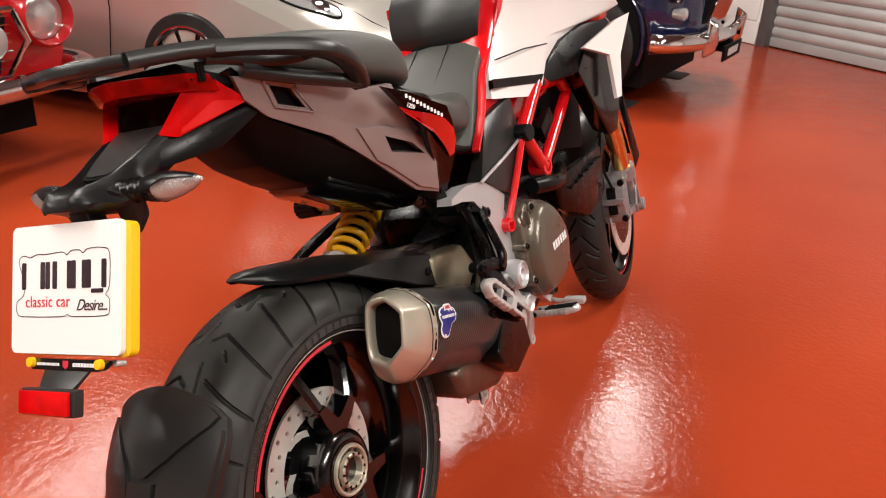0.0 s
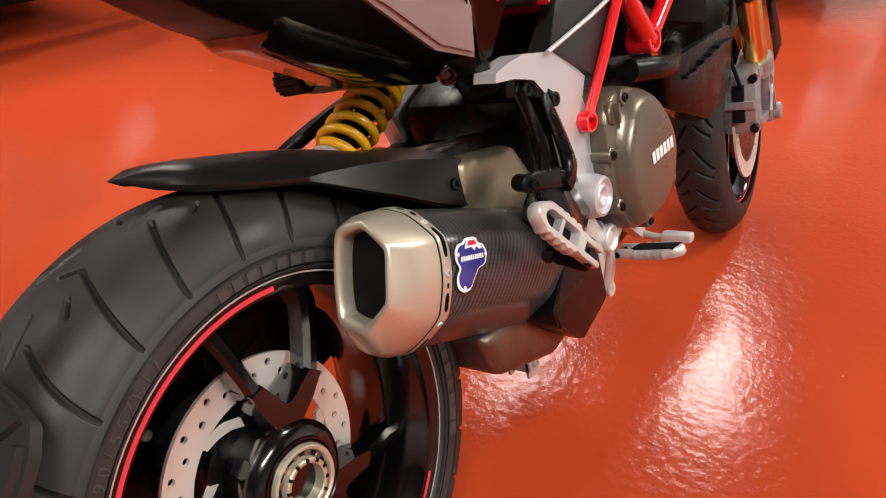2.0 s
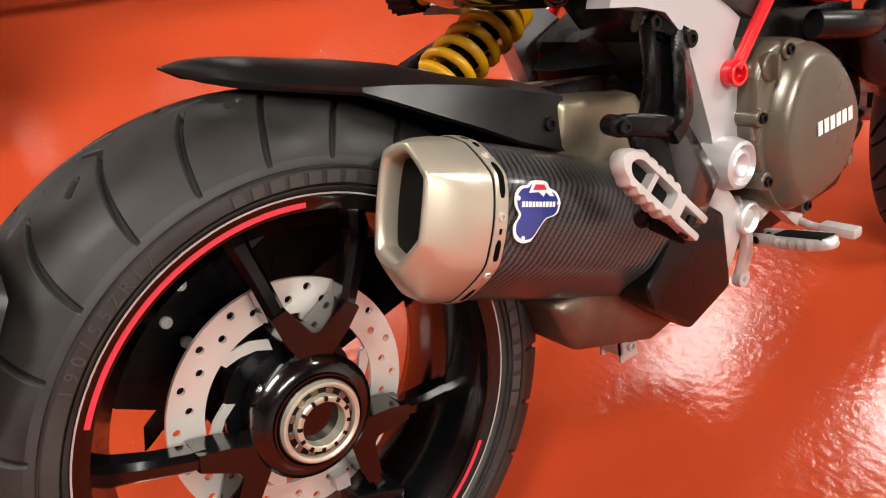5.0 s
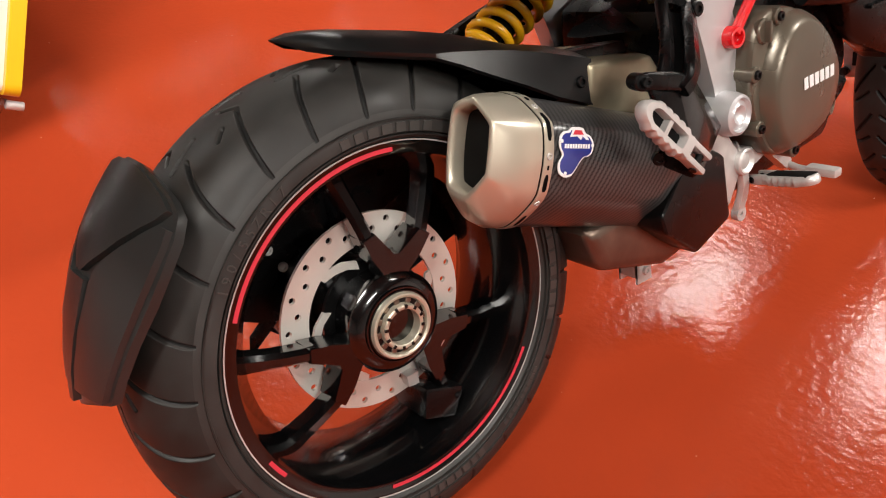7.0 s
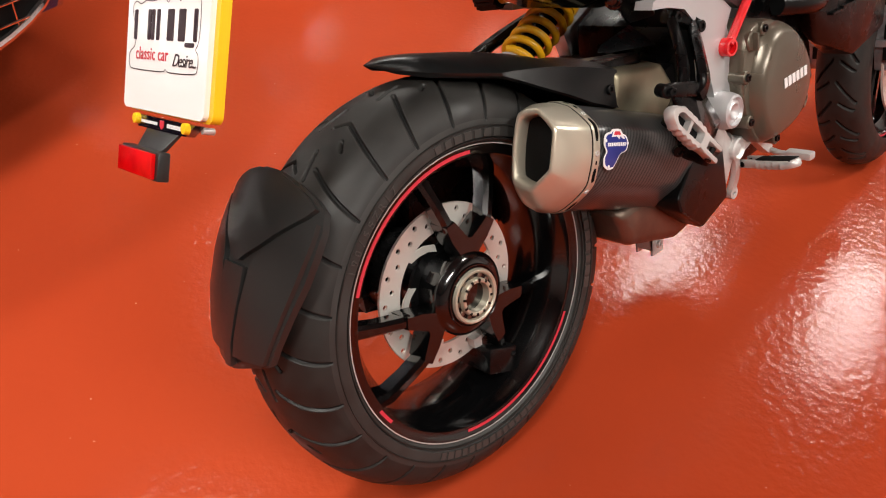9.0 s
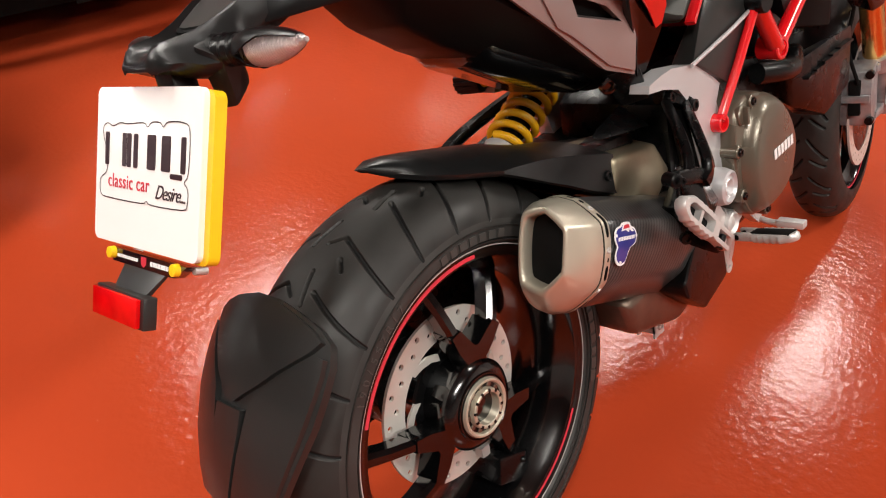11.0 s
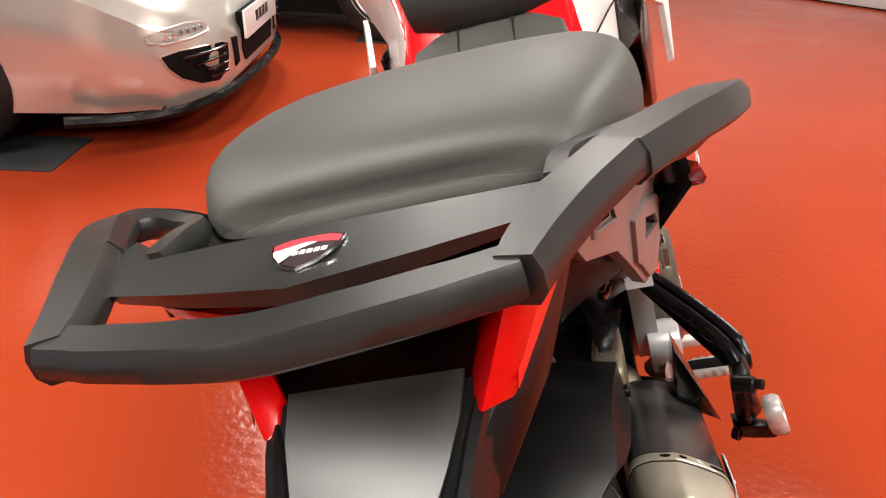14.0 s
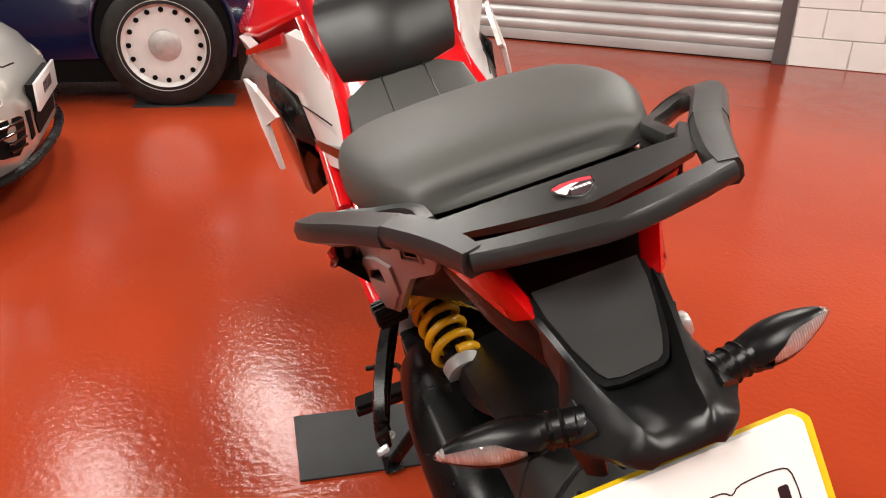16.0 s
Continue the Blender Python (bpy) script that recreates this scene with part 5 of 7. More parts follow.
# heat guard, collector box and its bracket
part("heat_guard", bevel(hull([(0.205, 0.345, 0.365), (0.205, 0.355, 0.335), (0.185, 0.445, 0.268), (0.190, 0.520, 0.300), (0.185, 0.515, 0.395), (0.190, 0.440, 0.440), (0.10, 0.36, 0.34), (0.10, 0.445, 0.268), (0.10, 0.52, 0.30), (0.10, 0.515, 0.42)]), 0.008, 3), BLACK, bike, "matt black exhaust heat guard")
col = part("collector_box", bevel(hull([(0.15, 0.26, 0.36), (0.02, 0.26, 0.36), (0.15, 0.29, 0.29), (0.02, 0.29, 0.29), (0.15, 0.42, 0.25), (0.02, 0.42, 0.25), (0.13, 0.55, 0.25), (0.02, 0.55, 0.25), (0.15, 0.50, 0.38), (0.02, 0.50, 0.40)]), 0.018, 3), PIPE, bike, "heat-stained steel collector box")
bm = bmesh.new()
box(0.075, 0.079, 0.40, 0.432, 0.214, 0.262, bm)
box(0.107, 0.111, 0.40, 0.432, 0.214, 0.262, bm)
box(0.075, 0.111, 0.40, 0.404, 0.224, 0.262, bm)
part("stand_bracket", bm, ALLOY, col, "bare steel spring bracket")
bolt((0.112, 0.418, 0.232), (1, 0, 0), 0.007, ALLOY, col)
part("link_pipe", tube(curve([(0.10, 0.42, 0.42), (0.09, 0.50, 0.42), (0.06, 0.62, 0.36), (0.02, 0.72, 0.30)], 5), 0.032, 14), PIPE, bike, "stained steel exhaust link pipe")
part("valve_cover", bevel(hull([(0.108, 0.335, 0.565), (0.108, 0.46, 0.548), (0.108, 0.50, 0.49), (0.108, 0.46, 0.455), (0.108, 0.325, 0.50), (0.0, 0.34, 0.58), (0.0, 0.47, 0.56), (0.0, 0.50, 0.47), (0.0, 0.33, 0.50)]), 0.010, 3), TITAN, bike, "dull olive titanium exhaust cover")

# silver frame casting, right and left
FR = [(0.362, 0.657), (0.366, 0.668), (0.40, 0.674), (0.43, 0.676), (0.518, 0.662), (0.585, 0.612), (0.570, 0.585), (0.598, 0.525), (0.606, 0.446), (0.590, 0.415), (0.560, 0.412), (0.540, 0.43), (0.525, 0.49), (0.505, 0.545), (0.482, 0.606), (0.448, 0.640), (0.404, 0.652)]
fr = part("frame_casting", bevel(prism(FR, 0.128, 0.160), 0.006, 3), SILVER, bike, "silver painted frame casting")
part("frame_casting", bevel(prism(FR, -0.160, -0.128), 0.006, 3), SILVER, bike, "silver painted frame casting")
part("pivot_cap", lathe([(-0.024, 0.0), (-0.024, 0.0325), (0.006, 0.0325), (0.014, 0.0305), (0.020, 0.029), (0.022, 0.025), (0.016, 0.022), (0.018, 0.016), (0.020, 0.014), (0.016, 0.007), (0.010, 0.0)], frame_of((0.168, 0.546, 0.447), (1, 0, 0)), 28), SILVER, fr, "silver swingarm pivot cap")
part("red_tube_end", lathe([(-0.02, 0.0155), (0.004, 0.0155), (0.006, 0.014), (0.006, 0.0105), (-0.004, 0.010), (-0.004, 0)], frame_of((0.172, 0.558, 0.553), (1, -0.1, 0)), 24), RED, fr, "red painted frame tube end")
# trellis frame
tb = part("trellis_frame", tube([(0.170, 0.560, 0.558), (0.176, 0.620, 0.634), (0.180, 0.682, 0.714)], 0.0080, 16), RED, bike, "red painted trellis frame")
for a, b, r in (((0.178, 0.688, 0.720), (0.174, 0.815, 0.805), 0.016), ((0.178, 0.688, 0.720), (0.170, 0.788, 0.620), 0.016), ((0.170, 0.793, 0.620), (0.165, 1.02, 0.752), 0.014),
                ((0.165, 1.02, 0.752), (0.165, 0.985, 0.79), 0.014), ((0.180, 0.84, 0.80), (0.165, 0.985, 0.79), 0.014), ((0.170, 0.788, 0.620), (0.10, 0.86, 0.60), 0.015)):
    part("frame_tube", tube([a, b], r, 12), RED, tb)
    part("frame_tube", tube([(-a[0], a[1], a[2]), (-b[0], b[1], b[2])], r, 12), RED, tb)
part("frame_tube", tube([(-0.178, 0.557, 0.558), (-0.192, 0.692, 0.705)], 0.0125, 12), RED, tb)
part("frame_bolt", lathe([(-0.02, 0.0), (-0.02, 0.019), (0.012, 0.019), (0.014, 0.017), (0.014, 0.0)], frame_of((0.186, 0.685, 0.720), (1, -0.15, 0)), 24), BLACK, tb, "dark plastic frame bolt cap")
part("red_tube_mouth", lathe([(-0.03, 0.021), (0.010, 0.021), (0.012, 0.019), (0.012, 0.014), (0.0, 0.013), (0.0, 0)], frame_of((0.172, 0.788, 0.620), (1, -0.1, 0)), 24), RED, tb)
# side cover between frame and seat
part("side_cover", bevel(hull([(0.165, 0.49, 0.672), (0.172, 0.70, 0.690), (0.168, 0.60, 0.607), (0.160, 0.70, 0.800), (0.15, 0.58, 0.78), (0.12, 0.50, 0.66), (0.12, 0.70, 0.70), (0.12, 0.60, 0.61), (0.12, 0.69, 0.80)]), 0.004), RACK, bike, "dark grey side cover")
part("cover_edge", tube([(0.168, 0.478, 0.668), (0.173, 0.60, 0.692), (0.174, 0.690, 0.712)], 0.0035, 8), SILVER, bike)

# engine: block, clutch cover, oil cap
eng = part("engine", bevel(hull([(0.11, 0.50, 0.34), (0.11, 0.50, 0.60), (0.10, 0.95, 0.66), (0.12, 0.62, 0.28), (0.12, 0.92, 0.30), (0.10, 1.02, 0.42), (0.10, 0.80, 0.74)], both=True), 0.02, 2), SATIN_BLACK, bike, "dark v-twin engine")
CV = [(0.690, 0.570), (0.764, 0.524), (0.818, 0.443), (0.785, 0.372), (0.709, 0.350), (0.635, 0.360), (0.590, 0.425), (0.577, 0.496), (0.586, 0.553), (0.620, 0.577)]
cc = (0.665, 0.46)
rim_c = rounded_loop(CV, 4)
cover = part("clutch_cover", loft([[(x, cc[0] + (y - cc[0]) * s, cc[1] + (z - cc[1]) * s) for y, z in rim_c] for x, s in ((0.10, 1.0), (0.170, 1.0), (0.176, 0.994), (0.181, 0.980), (0.184, 0.955))]), BRONZE, eng, "bronze-grey clutch cover", smooth=50)
FACE = [(0.705, 0.564), (0.765, 0.518), (0.800, 0.446), (0.760, 0.372), (0.660, 0.354), (0.612, 0.400), (0.600, 0.480), (0.640, 0.556)]
rim_f = rounded_loop(FACE, 4)
part("cover_face", loft([[(x, 0.70 + (y - 0.70) * s, 0.465 + (z - 0.465) * s) for y, z in rim_f] for x, s in ((0.180, 1.0), (0.186, 0.985), (0.196, 0.93), (0.2015, 0.885), (0.2050, 0.845), (0.2070, 0.80), (0.2090, 0.60), (0.2105, 0.35), (0.2110, 0.10))]), BRONZE, cover, smooth=60)
part("cover_plug", lathe([(0, 0.0), (0, 0.015), (0.010, 0.015), (0.012, 0.013), (0.012, 0.010), (0.009, 0.009), (0.009, 0.0)], frame_of((0.192, 0.770, 0.402), (1, 0.25, -0.1)), 24), BRONZE, cover)
for y, z in ((0.584, 0.495), (0.596, 0.412), (0.690, 0.352), (0.640, 0.566), (0.775, 0.385)):
    part("cover_boss", cyl((0.15, y, z), (0.190, y, z), 0.012, 14), BRONZE, cover)
    bolt((0.190, y, z), (1, 0, 0), 0.007, SATIN_BLACK, cover)
cap = part("oil_cap", cyl((0.15, 0.608, 0.551), (0.188, 0.608, 0.551), 0.018, 24), BRONZE, cover)
part("cap_grip", bevel(box(0.180, 0.197, 0.605, 0.611, 0.536, 0.566), 0.002), BRONZE, cap)
# plain white bars where the maker's name stands
for k in range(6):
    part("name_bar", box(-0.0003, 0.0008, -0.0052, 0.0052, -0.0088, 0.0088, None, pose(0.2118 - 0.00025 * k, 0.676 + 0.0150 * k, 0.462 + 0.0004 * k, 4, -2, 2)), INK_WHITE, cover)
part("gearbox", bevel(hull([(0.12, 0.48, 0.40), (0.12, 0.56, 0.58), (0.12, 0.62, 0.34), (-0.12, 0.48, 0.40), (-0.12, 0.56, 0.58), (-0.12, 0.62, 0.34)]), 0.012), SATIN_BLACK, eng)
part("belly_pan", bevel(hull([(0.10, 0.62, 0.36), (0.11, 0.90, 0.34), (0.07, 0.64, 0.30), (0.07, 0.95, 0.27), (0.10, 1.05, 0.38)], both=True), 0.015), BLACK, bike, "black plastic belly pan")
# radiator shroud and cylinder heads seen between wheel and engine
rs = part("radiator_shroud", bevel(hull([(0.155, 0.88, 0.56), (0.16, 1.02, 0.50), (0.15, 1.26, 0.56), (0.14, 1.28, 0.42), (0.15, 1.10, 0.40), (0.13, 0.96, 0.46), (0.08, 0.90, 0.54), (0.08, 1.26, 0.50), (0.08, 1.1, 0.40)]), 0.008), BLACK, bike, "black finned radiator shroud")
for k in range(5):
    part("shroud_fin", box(0.15, 0.165, 0.96 + 0.045 * k, 1.04 + 0.045 * k, 0.515 + 0.004 * k, 0.520 + 0.004 * k, None, pose(0, 0, 0)), BLACK, rs)
part("cylinder_head", bevel(hull([(0.13, 0.80, 0.60), (0.13, 0.95, 0.70), (0.12, 0.98, 0.60), (0.12, 0.86, 0.74), (0.05, 0.8, 0.6), (0.05, 0.96, 0.72), (0.05, 0.98, 0.6)]), 0.01), SATIN_BLACK, eng)
part("hose", tube(curve([(0.13, 0.80, 0.57), (0.15, 0.86, 0.56), (0.145, 0.93, 0.55), (0.12, 1.0, 0.56)], 4), 0.02, 12), BLACK, eng)
box_pts = [(0.16, 0.84, 0.70), (0.165, 0.90, 0.74), (0.165, 0.93, 0.68), (0.16, 0.87, 0.64), (0.11, 0.85, 0.70), (0.11, 0.92, 0.68)]
part("fuse_box", bevel(hull(box_pts), 0.004), BLACK, bike, "black plastic control box")

# pillion footpeg hanger, pegs
hg = part("footpeg_hanger", bar(curve([(0.136, 0.446, 0.628), (0.162, 0.416, 0.614), (0.200, 0.372, 0.594), (0.226, 0.338, 0.576), (0.236, 0.318, 0.558)], 5), 0.0085, 0.0075, None, (1, 0.6, 0.4)), SATIN_BLACK, bike, "black cast pillion footpeg hanger", smooth=50)
part("hanger_leg", bar(curve([(0.150, 0.484, 0.606), (0.182, 0.442, 0.596), (0.218, 0.396, 0.578), (0.242, 0.364, 0.562), (0.247, 0.350, 0.548), (0.247, 0.338, 0.540)], 5), [0.0150] * 8 + [0.0125] * 9 + [0.010] * 9, 0.0075, None, (1, 0.6, 0.4)), SATIN_BLACK, hg, smooth=50)
part("hanger_top", bar([(0.132, 0.436, 0.634), (0.144, 0.460, 0.624), (0.152, 0.490, 0.602)], 0.013, 0.012, None, (1, 0, 0)), SATIN_BLACK, hg, smooth=50)
part("hanger_web", bevel(hull([(0.150, 0.440, 0.612), (0.156, 0.474, 0.600), (0.232, 0.326, 0.560), (0.240, 0.350, 0.552), (0.142, 0.440, 0.608), (0.148, 0.474, 0.596), (0.222, 0.326, 0.554), (0.230, 0.350, 0.546)]), 0.003), UNDER, hg)
part("hanger_plate", bevel(hull([(0.243, 0.280, 0.576), (0.240, 0.276, 0.556), (0.251, 0.334, 0.541), (0.249, 0.354, 0.555), (0.240, 0.330, 0.566), (0.226, 0.282, 0.572), (0.222, 0.280, 0.552), (0.230, 0.334, 0.536), (0.228, 0.354, 0.552)]), 0.0035, 2), SATIN_BLACK, hg)
part("hanger_lug", lathe([(-0.016, 0.0), (-0.016, 0.0100), (0.006, 0.0100), (0.008, 0.008), (0.008, 0.0)], frame_of((0.238, 0.275, 0.565), (1, -0.45, 0.1)), 20), SATIN_BLACK, hg)
part("hanger_skirt", bevel(hull([(0.240, 0.288, 0.556), (0.247, 0.336, 0.541), (0.262, 0.338, 0.472), (0.240, 0.318, 0.466), (0.232, 0.292, 0.552), (0.226, 0.336, 0.536), (0.246, 0.345, 0.462), (0.226, 0.330, 0.470)]), 0.004, 2), SATIN_BLACK, hg)
part("hanger_foot", bevel(hull([(0.20, 0.355, 0.487), (0.205, 0.36, 0.455), (0.185, 0.43, 0.50), (0.19, 0.50, 0.445), (0.19, 0.46, 0.395), (0.215, 0.37, 0.435), (0.165, 0.36, 0.48), (0.165, 0.49, 0.44), (0.165, 0.46, 0.40), (0.172, 0.40, 0.535), (0.172, 0.465, 0.520)]), 0.006), GLOSS_BLACK, hg)
for p in ((0.150, 0.442, 0.630), (0.166, 0.482, 0.606)):
    bolt(p, (1, 0, 0), 0.010, SATIN_BLACK, hg)
bolt((0.250, 0.272, 0.566), (1, -0.45, 0.1), 0.006, SATIN_BLACK, hg)
bolt((0.226, 0.318, 0.459), (0.8, -0.6, 0), 0.009, SATIN_BLACK, hg)


def footpeg(a, b, up, width, thick, name, label, rubber):
    """A cast peg: a toothed plate with a round tip and two slots, or a rubber pad, and a forked hinge."""
    A, B = Vector(a), Vector(b)
    d = (B - A)
    L = d.length
    m = frame_of(A, d, up)

    def half(u):
        f = max(0.0, (u / L - 0.72) / 0.28)
        g = max(0.0, (0.34 - u / L) / 0.20)
        return width * math.sqrt(max(0.0, 1 - f * f * 0.97)) * (1 - 0.38 * min(1.0, g))
    out, count = [], 28
    for k in range(count + 1):
        u = L * (0.14 + 0.86 * k / count)
        out.append((u, half(u) + (0.0026 if k % 4 in (1, 2) and k < count - 3 else 0)))
    poly = out + [(u, -v) for u, v in out[::-1]]
    slot = [(L * 0.30 + (u - L * 0.14) * 0.66, max(-0.52 * width, min(0.52 * width, v * 0.60))) for u, v in poly]
    bm = bmesh.new()
    rings = []
    for loop_, z, f in ((slot, -thick, 1.0), (poly, -thick, 0.90), (poly, -thick * 0.6, 1.0), (poly, thick * 0.45, 1.0), (poly, thick, 0.86), (slot, thick, 1.06), (slot, thick * 0.7, 1.0)):
        rings.append([bm.verts.new(m @ Vector((L * 0.58 + (u - L * 0.58) * (1 - (1 - f) * 0.5), v * f, z))) for u, v in loop_])
    n = len(poly)
    for r0, r1 in zip(rings, rings[1:] + rings[:1]):
        for i in range(n):
            j = (i + 1) % n
            bm.faces.new((r0[i], r0[j], r1[j], r1[i]))
    box(L * 0.55, L * 0.605, -width * 0.56, width * 0.56, -thick * 0.7, thick * 0.75, bm, m)
    peg = part(name, bm, ALLOY, bike, label, smooth=45)
    if rubber:
        part("peg_pad", bevel(box(L * 0.2, L * 0.93, -width * 0.62, width * 0.62, -thick * 0.55, thick * 1.25, None, m), 0.003), DARK, peg, "black rubber pad")
    else:
        part("peg_insert", box(L * 0.26, L * 0.90, -width * 0.55, width * 0.55, -thick * 0.75, -thick * 0.45, None, m), DARK, peg)
    for s in (-1, 1):
        part("hinge_ear", bevel(box(-0.016, L * 0.26, s * width * 0.56 - 0.004, s * width * 0.56 + 0.004, -0.008, 0.008, None, m), 0.003), ALLOY, peg)
    part("hinge_pin", cyl(m @ Vector((-0.004, -width * 0.9, 0)), m @ Vector((-0.004, width * 0.9, 0)), 0.005), SATIN_BLACK, peg)
    return peg


footpeg((0.276, 0.322, 0.466), (0.256, 0.252, 0.547), (0.95, -0.15, 0.23), 0.0175, 0.009, "pillion_footpeg", "folded cast alloy pillion footpeg", False)
part("peg_mount", bevel(hull([(0.222, 0.318, 0.470), (0.274, 0.318, 0.462), (0.280, 0.335, 0.452), (0.222, 0.345, 0.470), (0.228, 0.322, 0.446), (0.272, 0.322, 0.438), (0.232, 0.350, 0.446)]), 0.004), SATIN_BLACK, bike, "black pillion peg mount")
pm = part("rider_peg_bracket", bevel(hull([(0.158, 0.505, 0.420), (0.170, 0.535, 0.430), (0.158, 0.560, 0.30), (0.17, 0.545, 0.30), (0.160, 0.60, 0.36), (0.17, 0.53, 0.39)]), 0.005), ALLOY, bike, "silver rider footpeg bracket")
part("bracket_arm", bar(curve([(0.150, 0.562, 0.390), (0.158, 0.588, 0.362), (0.156, 0.604, 0.315), (0.146, 0.604, 0.268)], 4), 0.010, 0.006, None, (1, 0, 0)), ALLOY, pm, smooth=50)
part("lever_arm", bevel(prism([(0.585, 0.352), (0.645, 0.392), (0.668, 0.392), (0.680, 0.380), (0.735, 0.318), (0.722, 0.306), (0.668, 0.350), (0.655, 0.352), (0.632, 0.344), (0.606, 0.346)], 0.142, 0.160), 0.003, 2), ALLOY, pm, "alloy brake lever casting")
part("lever_boss", lathe([(-0.012, 0.0), (-0.012, 0.021), (0.016, 0.021), (0.018, 0.018), (0.013, 0.012), (0.015, 0.008), (0.015, 0.0)], frame_of((0.156, 0.588, 0.362), (1, 0, 0)), 28), ALLOY, pm)
part("pedal_rod", tube(curve([(0.150, 0.728, 0.314), (0.175, 0.728, 0.308), (0.205, 0.722, 0.310)], 4), 0.006, 10), ALLOY, pm)
part("pedal_spring", lathe([(0, 0.0), (0, 0.014), (0.004, 0.016), (0.008, 0.013), (0.012, 0.016), (0.016, 0.013), (0.020, 0.016), (0.024, 0.013), (0.026, 0)], frame_of((0.142, 0.570, 0.376), (0.6, 0.8, 0)), 20), ALLOY, pm)
bolt((0.156, 0.563, 0.389), (1, 0, 0), 0.009, ALLOY, pm)
part("bracket_eye", lathe([(0, 0.004), (0.012, 0.004), (0.012, 0.012), (0, 0.012)], frame_of((0.142, 0.604, 0.267), (1, 0, 0)), 18, ring=True), ALLOY, pm)
footpeg((0.172, 0.628, 0.324), (0.281, 0.590, 0.352), (-0.25, 0, 1), 0.019, 0.007, "rider_footpeg", "alloy rider footpeg with black rubber pad", True)
part("brake_pedal_tip", bevel(box(0.195, 0.245, 0.710, 0.732, 0.306, 0.320), 0.004), ALLOY, pm, "alloy brake pedal tip")

# ---- the motorcycle's tail ----


# side panels: a thick sheet with two vents cut as frames round dark openings
def tail_side(s):
    n = Vector((0.935 * s, -0.282, -0.215))

    def on(y, z, lift=0.0):
        x = (-0.0918 + 0.282 * y + 0.215 * z) / 0.935 + lift
        return (s * x, y, z)
    edge = [(-0.050, 0.972), (0.185, 0.908), (0.225, 0.905), (0.256, 0.842), (0.322, 0.752), (0.328, 0.695), (0.275, 0.715), (0.19, 0.785), (0.105, 0.852), (0.0, 0.906), (-0.036, 0.938)]
    vents = [[(0.004, 0.949), (0.038, 0.938), (0.060, 0.906), (0.016, 0.921)], [(0.204, 0.828), (0.262, 0.802), (0.291, 0.776), (0.218, 0.798)]]
    bm = bmesh.new()
    # outer skin as two halves split round the vents
    def face(loop):
        vs = [bm.verts.new(on(*p)) for p in loop]
        bm.faces.new(vs if s > 0 else vs[::-1])
    E_, A, B = edge, vents[0], vents[1]
    face([E_[0], E_[1], A[1], A[0]])
    face([E_[1], E_[2], E_[3], B[1], B[0], A[2], A[1]])
    face([E_[3], E_[4], E_[5], B[2], B[1]])
    face([B[2], E_[5], E_[6], E_[7], B[3]])
    face([B[0], B[3], E_[7], E_[8], A[2]])
    face([A[3], A[2], E_[8], E_[9], E_[10]])
    face([E_[0], A[0], A[3], E_[10]])
    bmesh.ops.remove_doubles(bm, verts=bm.verts[:], dist=1e-5)
    bmesh.ops.recalc_face_normals(bm, faces=bm.faces[:])
    r = bmesh.ops.extrude_face_region(bm, geom=bm.faces[:])
    for v in [g for g in r["geom"] if isinstance(g, bmesh.types.BMVert)]:
        v.co -= n * 0.014
    bmesh.ops.recalc_face_normals(bm, faces=bm.faces[:])
    bevel(bm, 0.003, 2, 35)
    pnl = part("tail_panel", bm, PANEL, bike, "grey tail side panel with two vents, tinted by painted red reflection")
    for loop in vents:
        c = Vector(on(sum(p[0] for p in loop) / 4, sum(p[1] for p in loop) / 4)) - n * 0.017
        pts = [Vector(on(*p)) - n * 0.017 for p in loop]
        pts = [c + (p - c) * 1.15 for p in pts]
        # black sheet behind the vent, painted as the shade within
        part("vent_recess", slab(pts if s > 0 else pts[::-1], 0.004), DARK, pnl)
    for loop in vents:
        rim_ = []
        cy_, cz_ = sum(p[0] for p in loop) / 4, sum(p[1] for p in loop) / 4
        big = [(cy_ + (y - cy_) * 1.42, cz_ + (z - cz_) * 1.42) for y, z in loop]
        for y, z in big + big[:1]:
            rim_.append(on(y, z, 0.001))
        part("vent_frame", tube(rim_, 0.0028, 8), PANEL, pnl)
        # chamfer running from the frame down to the opening
        bm = bmesh.new()
        for i in range(4):
            j = (i + 1) % 4
            a, b = Vector(on(*loop[i])), Vector(on(*loop[j]))
            bm.faces.new([bm.verts.new(v) for v in (a + n * 0.0006, b + n * 0.0006, b - n * 0.0155, a - n * 0.0155)])
        bmesh.ops.solidify(bm, geom=bm.faces[:], thickness=0.0015)
        part("vent_wall", bm, BLACK, pnl)
    # raised lower front of the panel
    step = [(0.150, 0.853), (0.200, 0.846), (0.262, 0.822), (0.300, 0.792), (0.318, 0.752), (0.324, 0.703), (0.278, 0.722), (0.212, 0.776), (0.188, 0.792)]
    hole = vents[1]
    bm = bmesh.new()
    ov = [Vector(on(*p)) + n * 0.0045 for p in step]
    hv = [Vector(on(*p)) + n * 0.0045 for p in hole]
    vo, vh = [bm.verts.new(p) for p in ov], [bm.verts.new(p) for p in hv]
    for f in ((vo[0], vo[1], vh[0]), (vo[1], vo[2], vh[1], vh[0]), (vo[2], vo[3], vo[4], vh[2], vh[1]), (vo[4], vo[5], vo[6], vh[2]), (vo[6], vo[7], vh[3], vh[2]), (vo[7], vo[8], vo[0], vh[0], vh[3])):
        bm.faces.new(f if s > 0 else f[::-1])
    r = bmesh.ops.extrude_face_region(bm, geom=bm.faces[:])
    for v in [g for g in r["geom"] if isinstance(g, bmesh.types.BMVert)]:
        v.co -= n * 0.006
